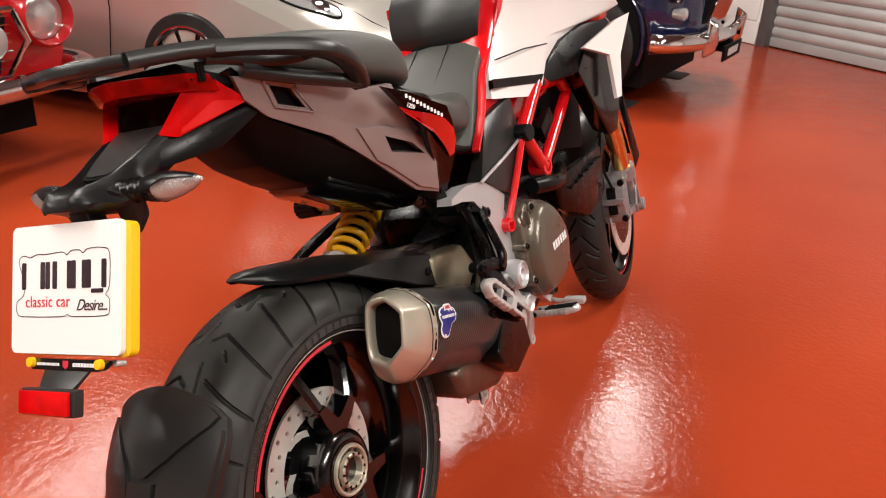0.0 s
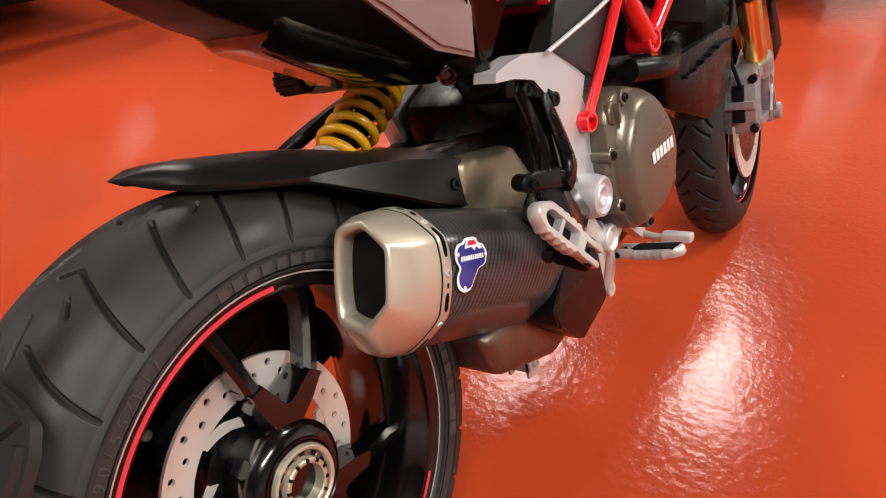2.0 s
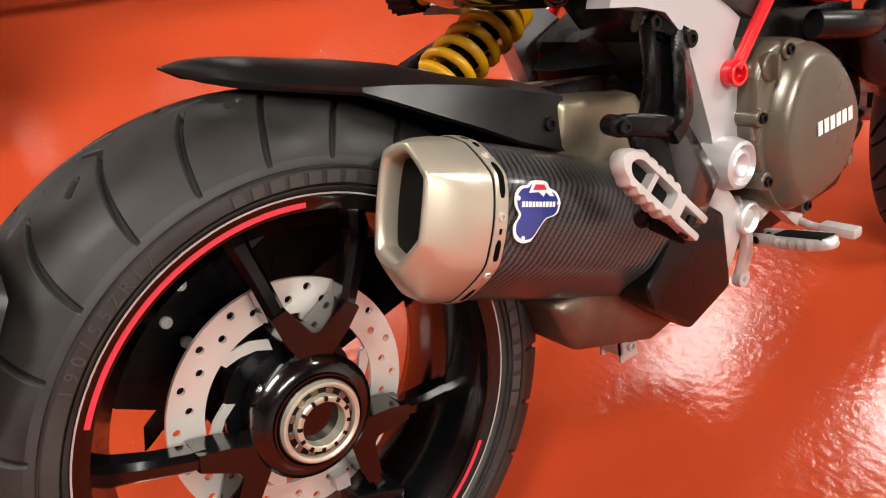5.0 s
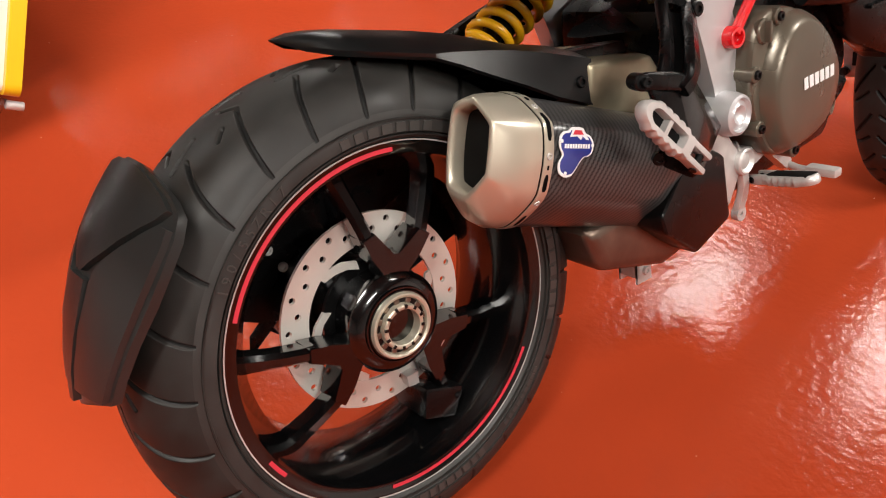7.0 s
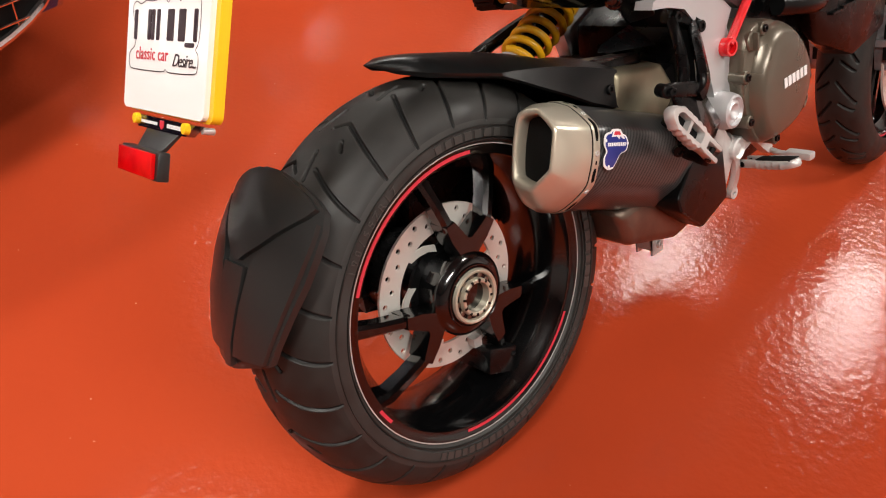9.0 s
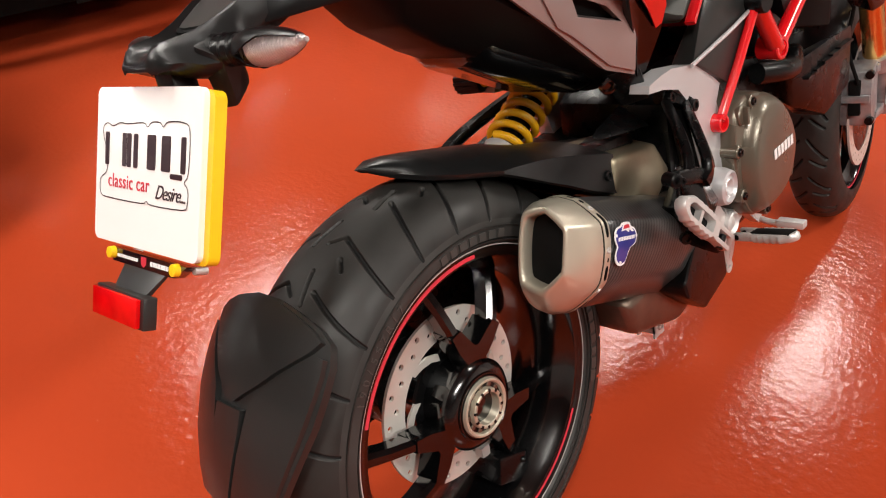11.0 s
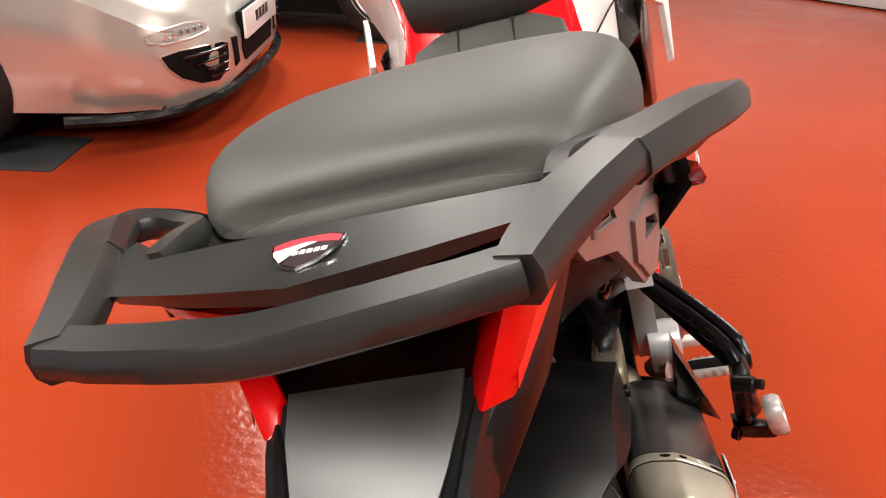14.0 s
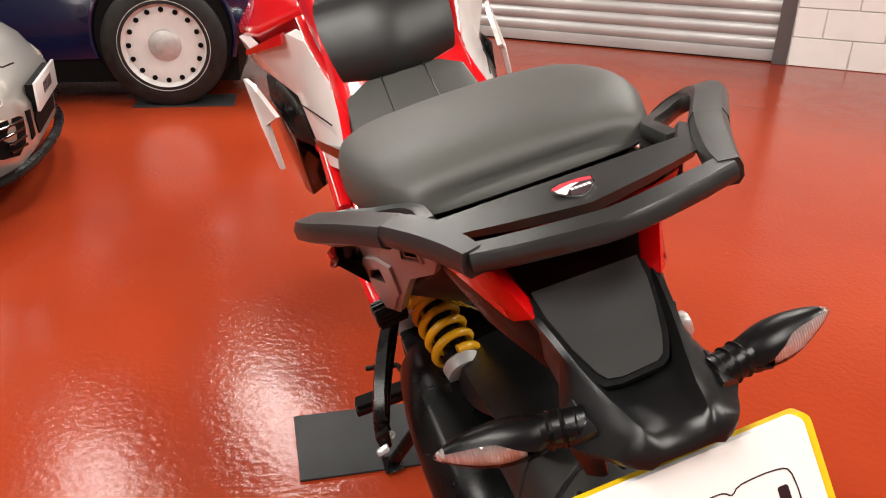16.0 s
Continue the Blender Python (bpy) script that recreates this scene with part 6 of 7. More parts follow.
    bmesh.ops.recalc_face_normals(bm, faces=bm.faces[:])
    part("panel_step", bevel(bm, 0.0022, 2, 40), PANEL, pnl, smooth=30)
    return pnl


for s in (1, -1):
    tail_side(s)
    # smoked panel with the model plate between tail and tank
    def skin_x(y, z, lift=0.0):
        return s * (0.2153 - (0.45 * (0.846 - z) if z < 0.846 else 0.35 * (z - 0.846)) + lift)
    fp = [(0.178, 0.906), (0.235, 0.886), (0.322, 0.846), (0.358, 0.812), (0.384, 0.780), (0.394, 0.740), (0.388, 0.685), (0.366, 0.682), (0.340, 0.720), (0.300, 0.768), (0.250, 0.830)]
    mp = part("model_panel", bevel(slab([(skin_x(y, z), y, z) for y, z in (fp[::-1] if s > 0 else fp)], 0.012), 0.003, 2, 40), LENS_DARK, bike, "smoked gloss panel with a red flash")
    fl = [(0.186, 0.872), (0.206, 0.862), (0.260, 0.845), (0.318, 0.826), (0.364, 0.800), (0.382, 0.776), (0.386, 0.752), (0.372, 0.748), (0.340, 0.774), (0.292, 0.806), (0.226, 0.838), (0.192, 0.860)]
    part("red_flash", slab([(skin_x(y, z, 0.0022), y, z) for y, z in (fl[::-1] if s > 0 else fl)], 0.002), RED, mp)
    if s > 0:
        R = Matrix(((0, 0, 1, 0), (1, 0, 0, 0), (0, 1, 0, 0), (0, 0, 0, 1)))
        base = Matrix.Translation((0.2075, 0.205, 0.884)) @ pose(0, 0, 0, -24, 0, -5)
        for k in range(11):
            part("name_bar", box(-0.0004, 0.0006, -0.0027, 0.0027, -0.0032, 0.0032, None, base @ Matrix.Translation((0.0022, 0.0098 * k + 0.004, -0.001 * k + 0.002)) @ pose(0, 0, 0, 14, 0, 0)), INK_WHITE, mp)
        text("model_number", "1200", 0.011, base @ Matrix.Translation((0.0022, 0.016, -0.0115)) @ R, INK_WHITE, mp, 0.25)

# under-tail tray and inner tail
part("undertail", bevel(hull([(0.088, -0.03, 0.955), (0.105, 0.0, 0.905), (0.12, 0.12, 0.86), (0.14, 0.28, 0.74), (0.130, 0.40, 0.67), (0.05, 0.23, 0.722), (0.05, 0.38, 0.655), (0.05, 0.08, 0.797), (0.05, 0.025, 0.832), (0.05, -0.02, 0.880), (0.12, 0.40, 0.80), (0.06, -0.06, 0.975)], both=True), 0.010, 2), UNDER, bike, "black plastic under-tail tray")
part("tool_tray", bevel(hull([(0.085, 0.12, 0.80), (0.10, 0.30, 0.705), (0.055, 0.14, 0.755), (0.06, 0.33, 0.665), (0.09, 0.36, 0.68)], both=True), 0.012, 2), GLOSS_BLACK, bike)
bolt((0.105, 0.345, 0.675), (0.9, -0.4, -0.2), 0.014, GLOSS_BLACK, bike, "tray_screw")
part("subframe_end", bevel(hull([(0.10, 0.33, 0.69), (0.15, 0.36, 0.70), (0.14, 0.40, 0.64), (0.10, 0.38, 0.63), (0.10, 0.45, 0.66)]), 0.006), SATIN_BLACK, bike)

# tail lamp: a wide red band with two legs round the dark tail


legs = [(0.056, -0.154, 0.921), (0.070, -0.133, 0.912), (0.106, -0.025, 0.937), (0.100, -0.077, 0.977), (0.077, -0.106, 0.951), (0.084, -0.108, 0.978), (0.046, -0.135, 0.918), (0.060, -0.09, 0.955), (0.085, -0.04, 0.93)]
lamp = part("tail_lamp", bevel(hull([(0.0, -0.164, 0.9985), (0.050, -0.150, 0.9955), (0.100, -0.119, 0.9895), (0.112, -0.092, 0.983), (0.0, -0.158, 0.976), (0.048, -0.144, 0.973), (0.092, -0.112, 0.966), (0.108, -0.075, 0.958), (0.090, -0.065, 0.962), (0.098, -0.080, 0.978), (0.0, -0.142, 0.990)], both=True), 0.002, 2, 20), LENS_DEEP, bike, "red v-shaped tail lamp", smooth=25)
for s in (1, -1):
    part("lamp_leg", bevel(hull([(s * x, y, z) for x, y, z in legs]), 0.0015, 2, 20), LENS, lamp, smooth=25)
    part("lamp_facet", bevel(hull([(s * 0.0785, -0.1065, 0.9505), (s * 0.1062, -0.0245, 0.9365), (s * 0.0975, -0.0700, 0.9462), (s * 0.0715, -0.1345, 0.914), (s * 0.080, -0.09, 0.93)]), 0.001, 1), LENS_PALE, lamp)
    part("lamp_surround", bevel(hull([(s * 0.100, -0.016, 0.931), (s * 0.066, -0.135, 0.906), (s * 0.054, -0.157, 0.914), (s * 0.107, 0.002, 0.922), (s * 0.082, -0.078, 0.882), (s * 0.056, -0.172, 0.878), (s * 0.070, -0.03, 0.905), (s * 0.036, -0.14, 0.895), (s * 0.044, -0.162, 0.915)]), 0.004, 2), BLACK, lamp)
    part("lamp_edge_trim", bevel(hull([(s * 0.100, -0.010, 0.938), (s * 0.096, -0.062, 0.980), (s * 0.108, 0.008, 0.936), (s * 0.105, -0.042, 0.986), (s * 0.09, 0.002, 0.930), (s * 0.087, -0.048, 0.978)]), 0.003, 2), BLACK, lamp)
# smoked window; the shade under the tail is put into its near-black colour
part("shaded_lamp_window", bevel(slab([(0.066, -0.100, 0.966), (0.0, -0.112, 0.970), (-0.066, -0.100, 0.966), (-0.046, -0.136, 0.918), (0.046, -0.136, 0.918)], 0.012), 0.002), LENS_DARK, lamp)

# number-plate hanger
def hanger_ring(y, zc, xr, zr, xe, ze, under):
    """Across the hanger: hollow middle, a ridge on each side, sloping flanks and a flat underside."""
    half = [(xe, ze), (xe - (xe - xr) * 0.55, ze + (zr - ze) * 0.62), (xr + 0.0035, zr - 0.0015), (xr - 0.0015, zr), (xr * 0.70, zc + (zr - zc) * 0.36), (0.0, zc)]
    top = half + [(-x, z) for x, z in half[-2::-1]]
    return [(x, y, z) for x, z in top + [(-xe * 0.96, ze - 0.006), (-xe * 0.72, under), (xe * 0.72, under), (xe * 0.96, ze - 0.006)]]


hang = part("plate_hanger", loft([hanger_ring(*h) for h in (
    (-0.105, 0.906, 0.060, 0.925, 0.074, 0.905, 0.890), (-0.135, 0.900, 0.056, 0.925, 0.066, 0.900, 0.878), (-0.160, 0.890, 0.052, 0.919, 0.058, 0.890, 0.865), (-0.185, 0.878, 0.047, 0.909, 0.056, 0.876, 0.851),
    (-0.203, 0.873, 0.043, 0.900, 0.064, 0.868, 0.844), (-0.218, 0.872, 0.039, 0.894, 0.072, 0.862, 0.842), (-0.234, 0.871, 0.035, 0.889, 0.070, 0.858, 0.842), (-0.248, 0.872, 0.031, 0.887, 0.061, 0.859, 0.847),
    (-0.260, 0.875, 0.029, 0.886, 0.055, 0.864, 0.853), (-0.269, 0.876, 0.027, 0.885, 0.050, 0.866, 0.857), (-0.276, 0.875, 0.025, 0.882, 0.045, 0.867, 0.859), (-0.281, 0.872, 0.023, 0.876, 0.038, 0.866, 0.861), (-0.285, 0.867, 0.018, 0.870, 0.029, 0.865, 0.862))]), SATIN_PLASTIC, bike, "matt black number-plate hanger", smooth=48)
INLAY = [(0.0475, -0.126), (0.0450, -0.148), (0.0385, -0.172), (0.0300, -0.196), (0.0235, -0.2085), (0.0170, -0.2130), (-0.0130, -0.2150), (-0.0245, -0.2130), (-0.0300, -0.2060), (-0.0390, -0.182), (-0.0465, -0.150), (-0.0480, -0.126)]
part("inlay_gap", slab([(x * 1.16 - 0.0007, y - 0.003, 0.8815 + (y + 0.2155) * 0.4626 - 0.002) for x, y in INLAY], 0.006), DARK, hang)
part("hanger_inlay", bevel(slab([(x, y, 0.8845 + (y + 0.2155) * 0.4626 - 0.001) for x, y in INLAY], 0.006), 0.0015), INLAY_GREY, hang, "smooth grey inlay")
for s in (1, -1):
    part("hanger_wing", bevel(hull([(s * 0.055, -0.21, 0.885), (s * 0.072, -0.215, 0.860), (s * 0.072, -0.235, 0.862), (s * 0.050, -0.25, 0.878), (s * 0.060, -0.225, 0.812), (s * 0.045, -0.235, 0.812), (s * 0.055, -0.20, 0.83), (s * 0.04, -0.215, 0.84)]), 0.004, 2), SATIN_PLASTIC, hang)
part("plate_stay", bevel(box(-0.018, 0.018, -0.262, -0.235, 0.79, 0.86), 0.004), BLACK, hang)


# indicators
def indicator(s):
    a, b = Vector((s * 0.052, -0.226, 0.866)), Vector((s * 0.086, -0.219, 0.867))
    st = part("indicator", tube([a, a.lerp(b, 0.3), b, (s * 0.092, -0.217, 0.868)], [0.017, 0.0145, 0.0140, 0.014], 16), BLACK, bike, "black-stalked indicator with a clear lens")
    for t in (0.2, 0.5, 0.8):
        p = a.lerp(b, t)
        part("stalk_rib", lathe([(-0.0025, 0.014), (0, 0.0158), (0.0025, 0.014)], frame_of(p, b - a), 20), BLACK, st)
    shell, glassy, inner = [], [], []
    for x, cz, h, w in ((0.080, 0.866, 0.0130, 0.0125), (0.092, 0.866, 0.0160, 0.0160), (0.102, 0.866, 0.0175, 0.0180), (0.112, 0.8655, 0.0182, 0.0188), (0.122, 0.8655, 0.0178, 0.0182), (0.132, 0.8660, 0.0160, 0.0165), (0.142, 0.8668, 0.0135, 0.0140), (0.152, 0.8676, 0.0102, 0.0105), (0.160, 0.8682, 0.0068, 0.0070), (0.166, 0.8685, 0.0035, 0.0035), (0.169, 0.8685, 0.0010, 0.0010)):
        c = Vector((s * x, -0.218 + 0.16 * max(0.0, x - 0.09), cz))
        turn = [2 * math.pi * k / 28 for k in range(28)]
        if x >= 0.100:
            glassy.append([c + Vector((0, w * 0.97 * math.cos(q), h * 0.97 * math.sin(q))) for q in turn])
            if x < 0.168:
                inner.append([c + Vector((0, w * 0.68 * math.cos(q) + 0.002, h * 0.70 * math.sin(q))) for q in turn])
        # the black shell wraps the root, then draws back over the front and top towards the tip
        f = min(1.0, max(0.0, (x - 0.094) / 0.030))
        q0, q1 = radians(-168 + 105 * f), radians(188 - 55 * f)
        arc = [q0 + (q1 - q0) * k / 20 for k in range(21)]
        if x < 0.161:
            shell.append([c + Vector((0, w * 1.03 * math.cos(q), h * 1.03 * math.sin(q))) for q in arc] + [c + Vector((0, w * 0.9 * math.cos(q), h * 0.9 * math.sin(q))) for q in arc[::-1]])
    part("indicator_shell", loft(shell), BLACK, st, smooth=50)
    ln = part("indicator_lens", loft(glassy), CLEAR, st, "clear ribbed indicator lens")
    part("lens_reflector", loft(inner), RIBBED, ln)


indicator(1)
indicator(-1)

# show plate: yellow backing, white front, raked forward at its top
PL = Matrix.Translation((-0.009, -0.306, 0.772)) @ pose(0, 0, 0, 90 - 22.5, 0, 1.5) @ pose(0, 0, -0.006)     # local x right, y up the plate, z back towards the viewer


def rounded(w, h, r, cx=0.0, cy=0.0, n=5):
    out = []
    for qx, qy, a in ((1, 1, 0), (-1, 1, 90), (-1, -1, 180), (1, -1, 270)):
        for k in range(n + 1):
            t = radians(a + 90 * k / n)
            out.append((cx + qx * (w / 2 - r) + r * math.cos(t), cy + qy * (h / 2 - r) + r * math.sin(t)))
    return out


plate = thing("show_plate", "white and yellow show plate with a sticker", "show plate", BIKE @ PL)
part("backing", bevel(prism(rounded(0.214, 0.160, 0.010, 0.007, -0.002), -0.012, 0.0, "z"), 0.0015), PLATE_YELLOW, plate, "yellow acrylic backing")
part("front", bevel(prism(rounded(0.210, 0.160, 0.009), 0.0, 0.006, "z"), 0.0012), PLATE_WHITE, plate, "white acrylic front")


def outline(pts, w, z, bm=None):
    """A thin raised line along a closed loop."""
    bm = bm or bmesh.new()
    n = len(pts)
    P = [Vector((x, y, z)) for x, y in pts]
    ins, outs = [], []
    for i in range(n):
        d = (P[(i + 1) % n] - P[i - 1]).normalized()
        q = Vector((-d.y, d.x, 0)) * w / 2
        ins.append(bm.verts.new(P[i] + q))
        outs.append(bm.verts.new(P[i] - q))
    for i in range(n):
        j = (i + 1) % n
        bm.faces.new((ins[i], ins[j], outs[j], outs[i]))
    return bm


cloud = [(-0.079, 0.034), (-0.070, 0.042), (-0.058, 0.039), (-0.044, 0.043), (-0.030, 0.042), (0.000, 0.044), (0.008, 0.040), (0.016, 0.045), (0.030, 0.045), (0.036, 0.041), (0.044, 0.046), (0.070, 0.046), (0.080, 0.038),
         (0.080, 0.000), (0.074, -0.010), (0.080, -0.016), (0.080, -0.030), (0.072, -0.036), (0.020, -0.037), (0.010, -0.034), (0.0, -0.037), (-0.060, -0.037), (-0.080, -0.034), (-0.082, -0.018), (-0.070, -0.010), (-0.068, 0.006)]
cloud = rounded_loop([(x * 1.10 - 0.004, y * 0.98 + 0.002) for x, y in cloud], 3)
part("sticker_outline", outline(cloud, 0.0012, 0.0064), INK, plate, "dark outline of the sticker")
# the maker's word as five plain dark blocks
for x0, x1 in ((-0.084, -0.046), (-0.036, None), (-0.022, 0.006), (0.014, 0.034), (0.042, 0.070)):
    for x in (x0, x1):
        if x is not None:
            part("logo_block", prism(rounded(0.0085, 0.034, 0.002, x + 0.004, 0.017), 0.006, 0.0066, "z"), INK, plate)
part("tag_bar", prism(rounded(0.022, 0.0050, 0.002, 0.062, -0.0035), 0.006, 0.0066, "z"), INK, plate)
text("tag_line", "classic car", 0.0205, Matrix.Translation((-0.032, -0.016, 0.0065)), INK_RED, plate, 0.0, 0.0002, 1.05)
text("tag_line", "Desire...", 0.0195, Matrix.Translation((0.052, -0.021, 0.0065)), INK, plate, 0.45, 0.0002, 0.9)
part("dealer_strip", bevel(prism([(-0.072, -0.086), (-0.066, -0.100), (0.06, -0.100), (0.082, -0.086)], -0.008, 0.003, "z"), 0.001), GLOSS_BLACK, plate, "black dealer strip with two yellow screws")
for k in range(9):
    part("strip_bar", box(-0.056 + 0.0050 * k, -0.0525 + 0.0050 * k, -0.0945, -0.0912, 0.003, 0.0036), INK_WHITE, plate)
    part("strip_bar", box(0.014 + 0.0052 * k, 0.0178 + 0.0052 * k, -0.0950, -0.0905, 0.003, 0.0036), INK_WHITE, plate)
part("strip_shield", prism([(-0.005, -0.088), (0.005, -0.088), (0.005, -0.095), (0, -0.0985), (-0.005, -0.095)], 0.003, 0.0036, "z"), INK_RED, plate)
for x in (-0.064, 0.066):
    part("screw_cap", lathe([(0, 0), (0, 0.0065), (0.006, 0.006), (0.007, 0.0)], Matrix.Translation((x, -0.091, 0.003)) @ pose(0, 0, 0, 0, -90, 0), 16), PLATE_YELLOW, plate)
    part("screw_thread", cyl((x + 0.01, -0.091, -0.022), (x + 0.01, -0.091, -0.008), 0.004, 10), ALLOY, plate)
part("reflector_bracket", bevel(hull([(-0.045, -0.094, -0.002), (0.045, -0.094, -0.002), (-0.045, -0.094, -0.006), (0.045, -0.094, -0.006), (-0.030, -0.125, 0.020), (0.030, -0.125, 0.020), (-0.030, -0.128, 0.015), (0.030, -0.128, 0.015)]), 0.001), RACK, plate, "dark reflector bracket")
part("reflector_body", bevel(box(-0.052, 0.048, -0.152, -0.120, 0.012, 0.026), 0.002), RACK, plate)
part("reflector", bevel(box(-0.050, 0.042, -0.150, -0.122, 0.0262, 0.031), 0.001), LENS, plate, "red rear reflector")

# grab rail
rail = part("grab_rail", bar(curve([(-0.097, -0.198, 1.017), (-0.070, -0.207, 1.018), (-0.036, -0.216, 1.019), (0.0, -0.222, 1.0195), (0.036, -0.216, 1.019), (0.070, -0.207, 1.018), (0.097, -0.198, 1.017)], 4), [0.0115] * 4 + [0.0125] * 4 + [0.0130] * 9 + [0.0125] * 4 + [0.0115] * 4, 0.0085), RACK, bike, "dark grey moulded grab rail with a shield badge", smooth=50)
for s in (1, -1):
    T = curve([(s * 0.097, -0.202, 1.016), (s * 0.105, -0.176, 1.016), (s * 0.121, -0.138, 1.015), (s * 0.139, -0.101, 1.012)], 4)
    U = curve([(s * 0.139, -0.101, 1.011), (s * 0.170, -0.048, 1.002), (s * 0.198, 0.004, 0.990), (s * 0.209, 0.050, 0.975), (s * 0.203, 0.096, 0.950), (s * 0.188, 0.126, 0.922)], 4)
    part("rail_arm", bar(T, [0.010, 0.0105, 0.0115, 0.012, 0.0125, 0.013, 0.0135, 0.014, 0.0145, 0.015, 0.015, 0.015, 0.015], 0.0105), RACK, rail, smooth=50)
    part("rail_grip", bar(U, [0.0165] * 12 + [0.0150] * (len(U) - 12), 0.0110), RACK, rail, smooth=50)
    part("rail_lower_bar", bar(curve([(s * 0.190, 0.120, 0.925), (s * 0.168, 0.080, 0.938), (s * 0.142, 0.025, 0.956), (s * 0.115, -0.035, 0.978)], 4), 0.010, 0.010), RACK, rail, smooth=50)
    part("rail_inner_strut", bar(curve([(s * 0.200, 0.012, 0.984), (s * 0.178, 0.030, 0.980), (s * 0.150, 0.012, 0.980), (s * 0.122, -0.020, 0.988), (s * 0.112, -0.06, 0.998), (s * 0.110, -0.095, 1.002)], 4), 0.008, 0.008), RACK, rail, smooth=50)
    part("rail_foot", cyl((s * 0.105, -0.10, 0.975), (s * 0.108, -0.10, 1.000), 0.006, 12), BLACK, rail)
sh_ = [(0.130, -0.098), (0.116, -0.134), (0.103, -0.148), (0.055, -0.166), (0.0, -0.180), (-0.055, -0.166), (-0.103, -0.148), (-0.116, -0.134), (-0.130, -0.098), (-0.122, -0.082), (-0.104, -0.114), (-0.06, -0.119), (0.0, -0.122), (0.06, -0.119), (0.104, -0.114), (0.122, -0.082)]
part("rail_plate", bevel(loft([[(x * 0.97, y * 0.985, 1.0085) for x, y in sh_], [(x, y, 1.0125 + 0.006 * (1 - (x / 0.13) ** 2)) for x, y in sh_]]), 0.004, 2, 50), RACK, rail)
SB = Matrix.Translation((0.0, -0.150, 1.0180)) @ pose(0, 0, 0, 2, 0, 0) @ Matrix.Scale(0.82, 4)
shield = [(-0.0215, 0.012), (-0.012, 0.016), (0.0, 0.0165), (0.012, 0.016), (0.0215, 0.012), (0.019, 0.0), (0.010, -0.012), (0.0, -0.018), (-0.010, -0.012), (-0.019, 0.0)]
sb = part("rail_badge", prism(shield, 0.0, 0.0018, "z"), CHROME, rail, "red, white and black shield badge", at=SB)
part("badge_red", prism([(-0.0200, 0.0110), (-0.011, 0.0148), (0.0, 0.0153), (0.011, 0.0148), (0.0200, 0.0110), (0.0188, 0.0050), (0.0, 0.0098), (-0.0188, 0.0050)], 0.0018, 0.0022, "z"), INK_RED, sb)
part("badge_white", prism([(-0.0186, 0.0046), (0.0, 0.0094), (0.0060, 0.0078), (-0.0040, 0.0030), (-0.0120, -0.0080), (-0.0175, 0.0)], 0.0018, 0.0022, "z"), INK_WHITE, sb)
part("badge_black", prism([(-0.0030, 0.0026), (0.0070, 0.0074), (0.0184, 0.0044), (0.0172, 0.0), (0.0092, -0.0110), (0.0, -0.0165), (-0.0092, -0.0112)], 0.0018, 0.0023, "z"), INK, sb)
for k in range(5):
    part("badge_bar", box(-0.0055 + 0.0042 * k, -0.0024 + 0.0042 * k, -0.0040, 0.0002, 0.0023, 0.0026), INK_WHITE, sb)

part("tail_cover", bevel(hull([(0.08, -0.132, 0.992), (0.09, -0.122, 1.0035), (0.10, -0.112, 0.978), (0.10, -0.112, 0.984), (0.10, -0.02, 0.955), (0.10, -0.02, 0.966)], both=True), 0.002), DARK, bike)

# pillion seat
def seat_ring(y, w, zb, zt, crown=0.012, n=20, lean=0.0):
    out = []
    for k in range(n):
        q = 2 * math.pi * k / n
        c, si = math.cos(q), math.sin(q)
        x = (w + 0.004) * math.copysign(abs(c) ** 0.36, c)
        h = math.copysign(abs(si) ** 0.46, si)
        z = zb + (zt - zb) * (h + 1) / 2 + (crown * max(0, 1 - (x / w) ** 2) if si > 0 else 0)
        x *= 1 + 0.05 * (1 - h) / 2
        out.append((x + 0.003, y + lean * (z - zb), z))
    return out


part("pillion_seat", loft([seat_ring(-0.016, 0.088, 0.985, 0.992, 0.0), seat_ring(-0.028, 0.108, 0.976, 1.004, 0.003, lean=0.35), seat_ring(-0.008, 0.121, 0.966, 1.013, 0.006, lean=0.3), seat_ring(0.05, 0.144, 0.950, 1.018, 0.006),
                           seat_ring(0.13, 0.160, 0.932, 1.012, 0.008), seat_ring(0.22, 0.163, 0.912, 1.000, 0.008), seat_ring(0.31, 0.152, 0.892, 0.982, 0.007), seat_ring(0.356, 0.124, 0.88, 0.956, 0.005), seat_ring(0.370, 0.08, 0.89, 0.92, 0.0)]), SEAT, bike, "grey-black vinyl pillion seat", sub=1, smooth=80)
part("seat_base", bevel(hull([(0.120, -0.02, 0.965), (0.130, 0.10, 0.945), (0.125, 0.30, 0.90), (0.16, 0.38, 0.86), (0.12, 0.36, 0.80), (0.10, -0.04, 0.97)], both=True), 0.006), BLACK, bike)
# rider's seat and its front panel climbing the tank
part("rider_seat", loft([seat_ring(0.34, 0.120, 0.82, 0.875, 0.006), seat_ring(0.38, 0.150, 0.80, 0.868, 0.008), seat_ring(0.46, 0.150, 0.775, 0.84, 0.008), seat_ring(0.54, 0.125, 0.76, 0.825, 0.006), seat_ring(0.62, 0.108, 0.76, 0.86, 0.004)]), SEAT, bike, "black vinyl rider seat", sub=1, smooth=80)
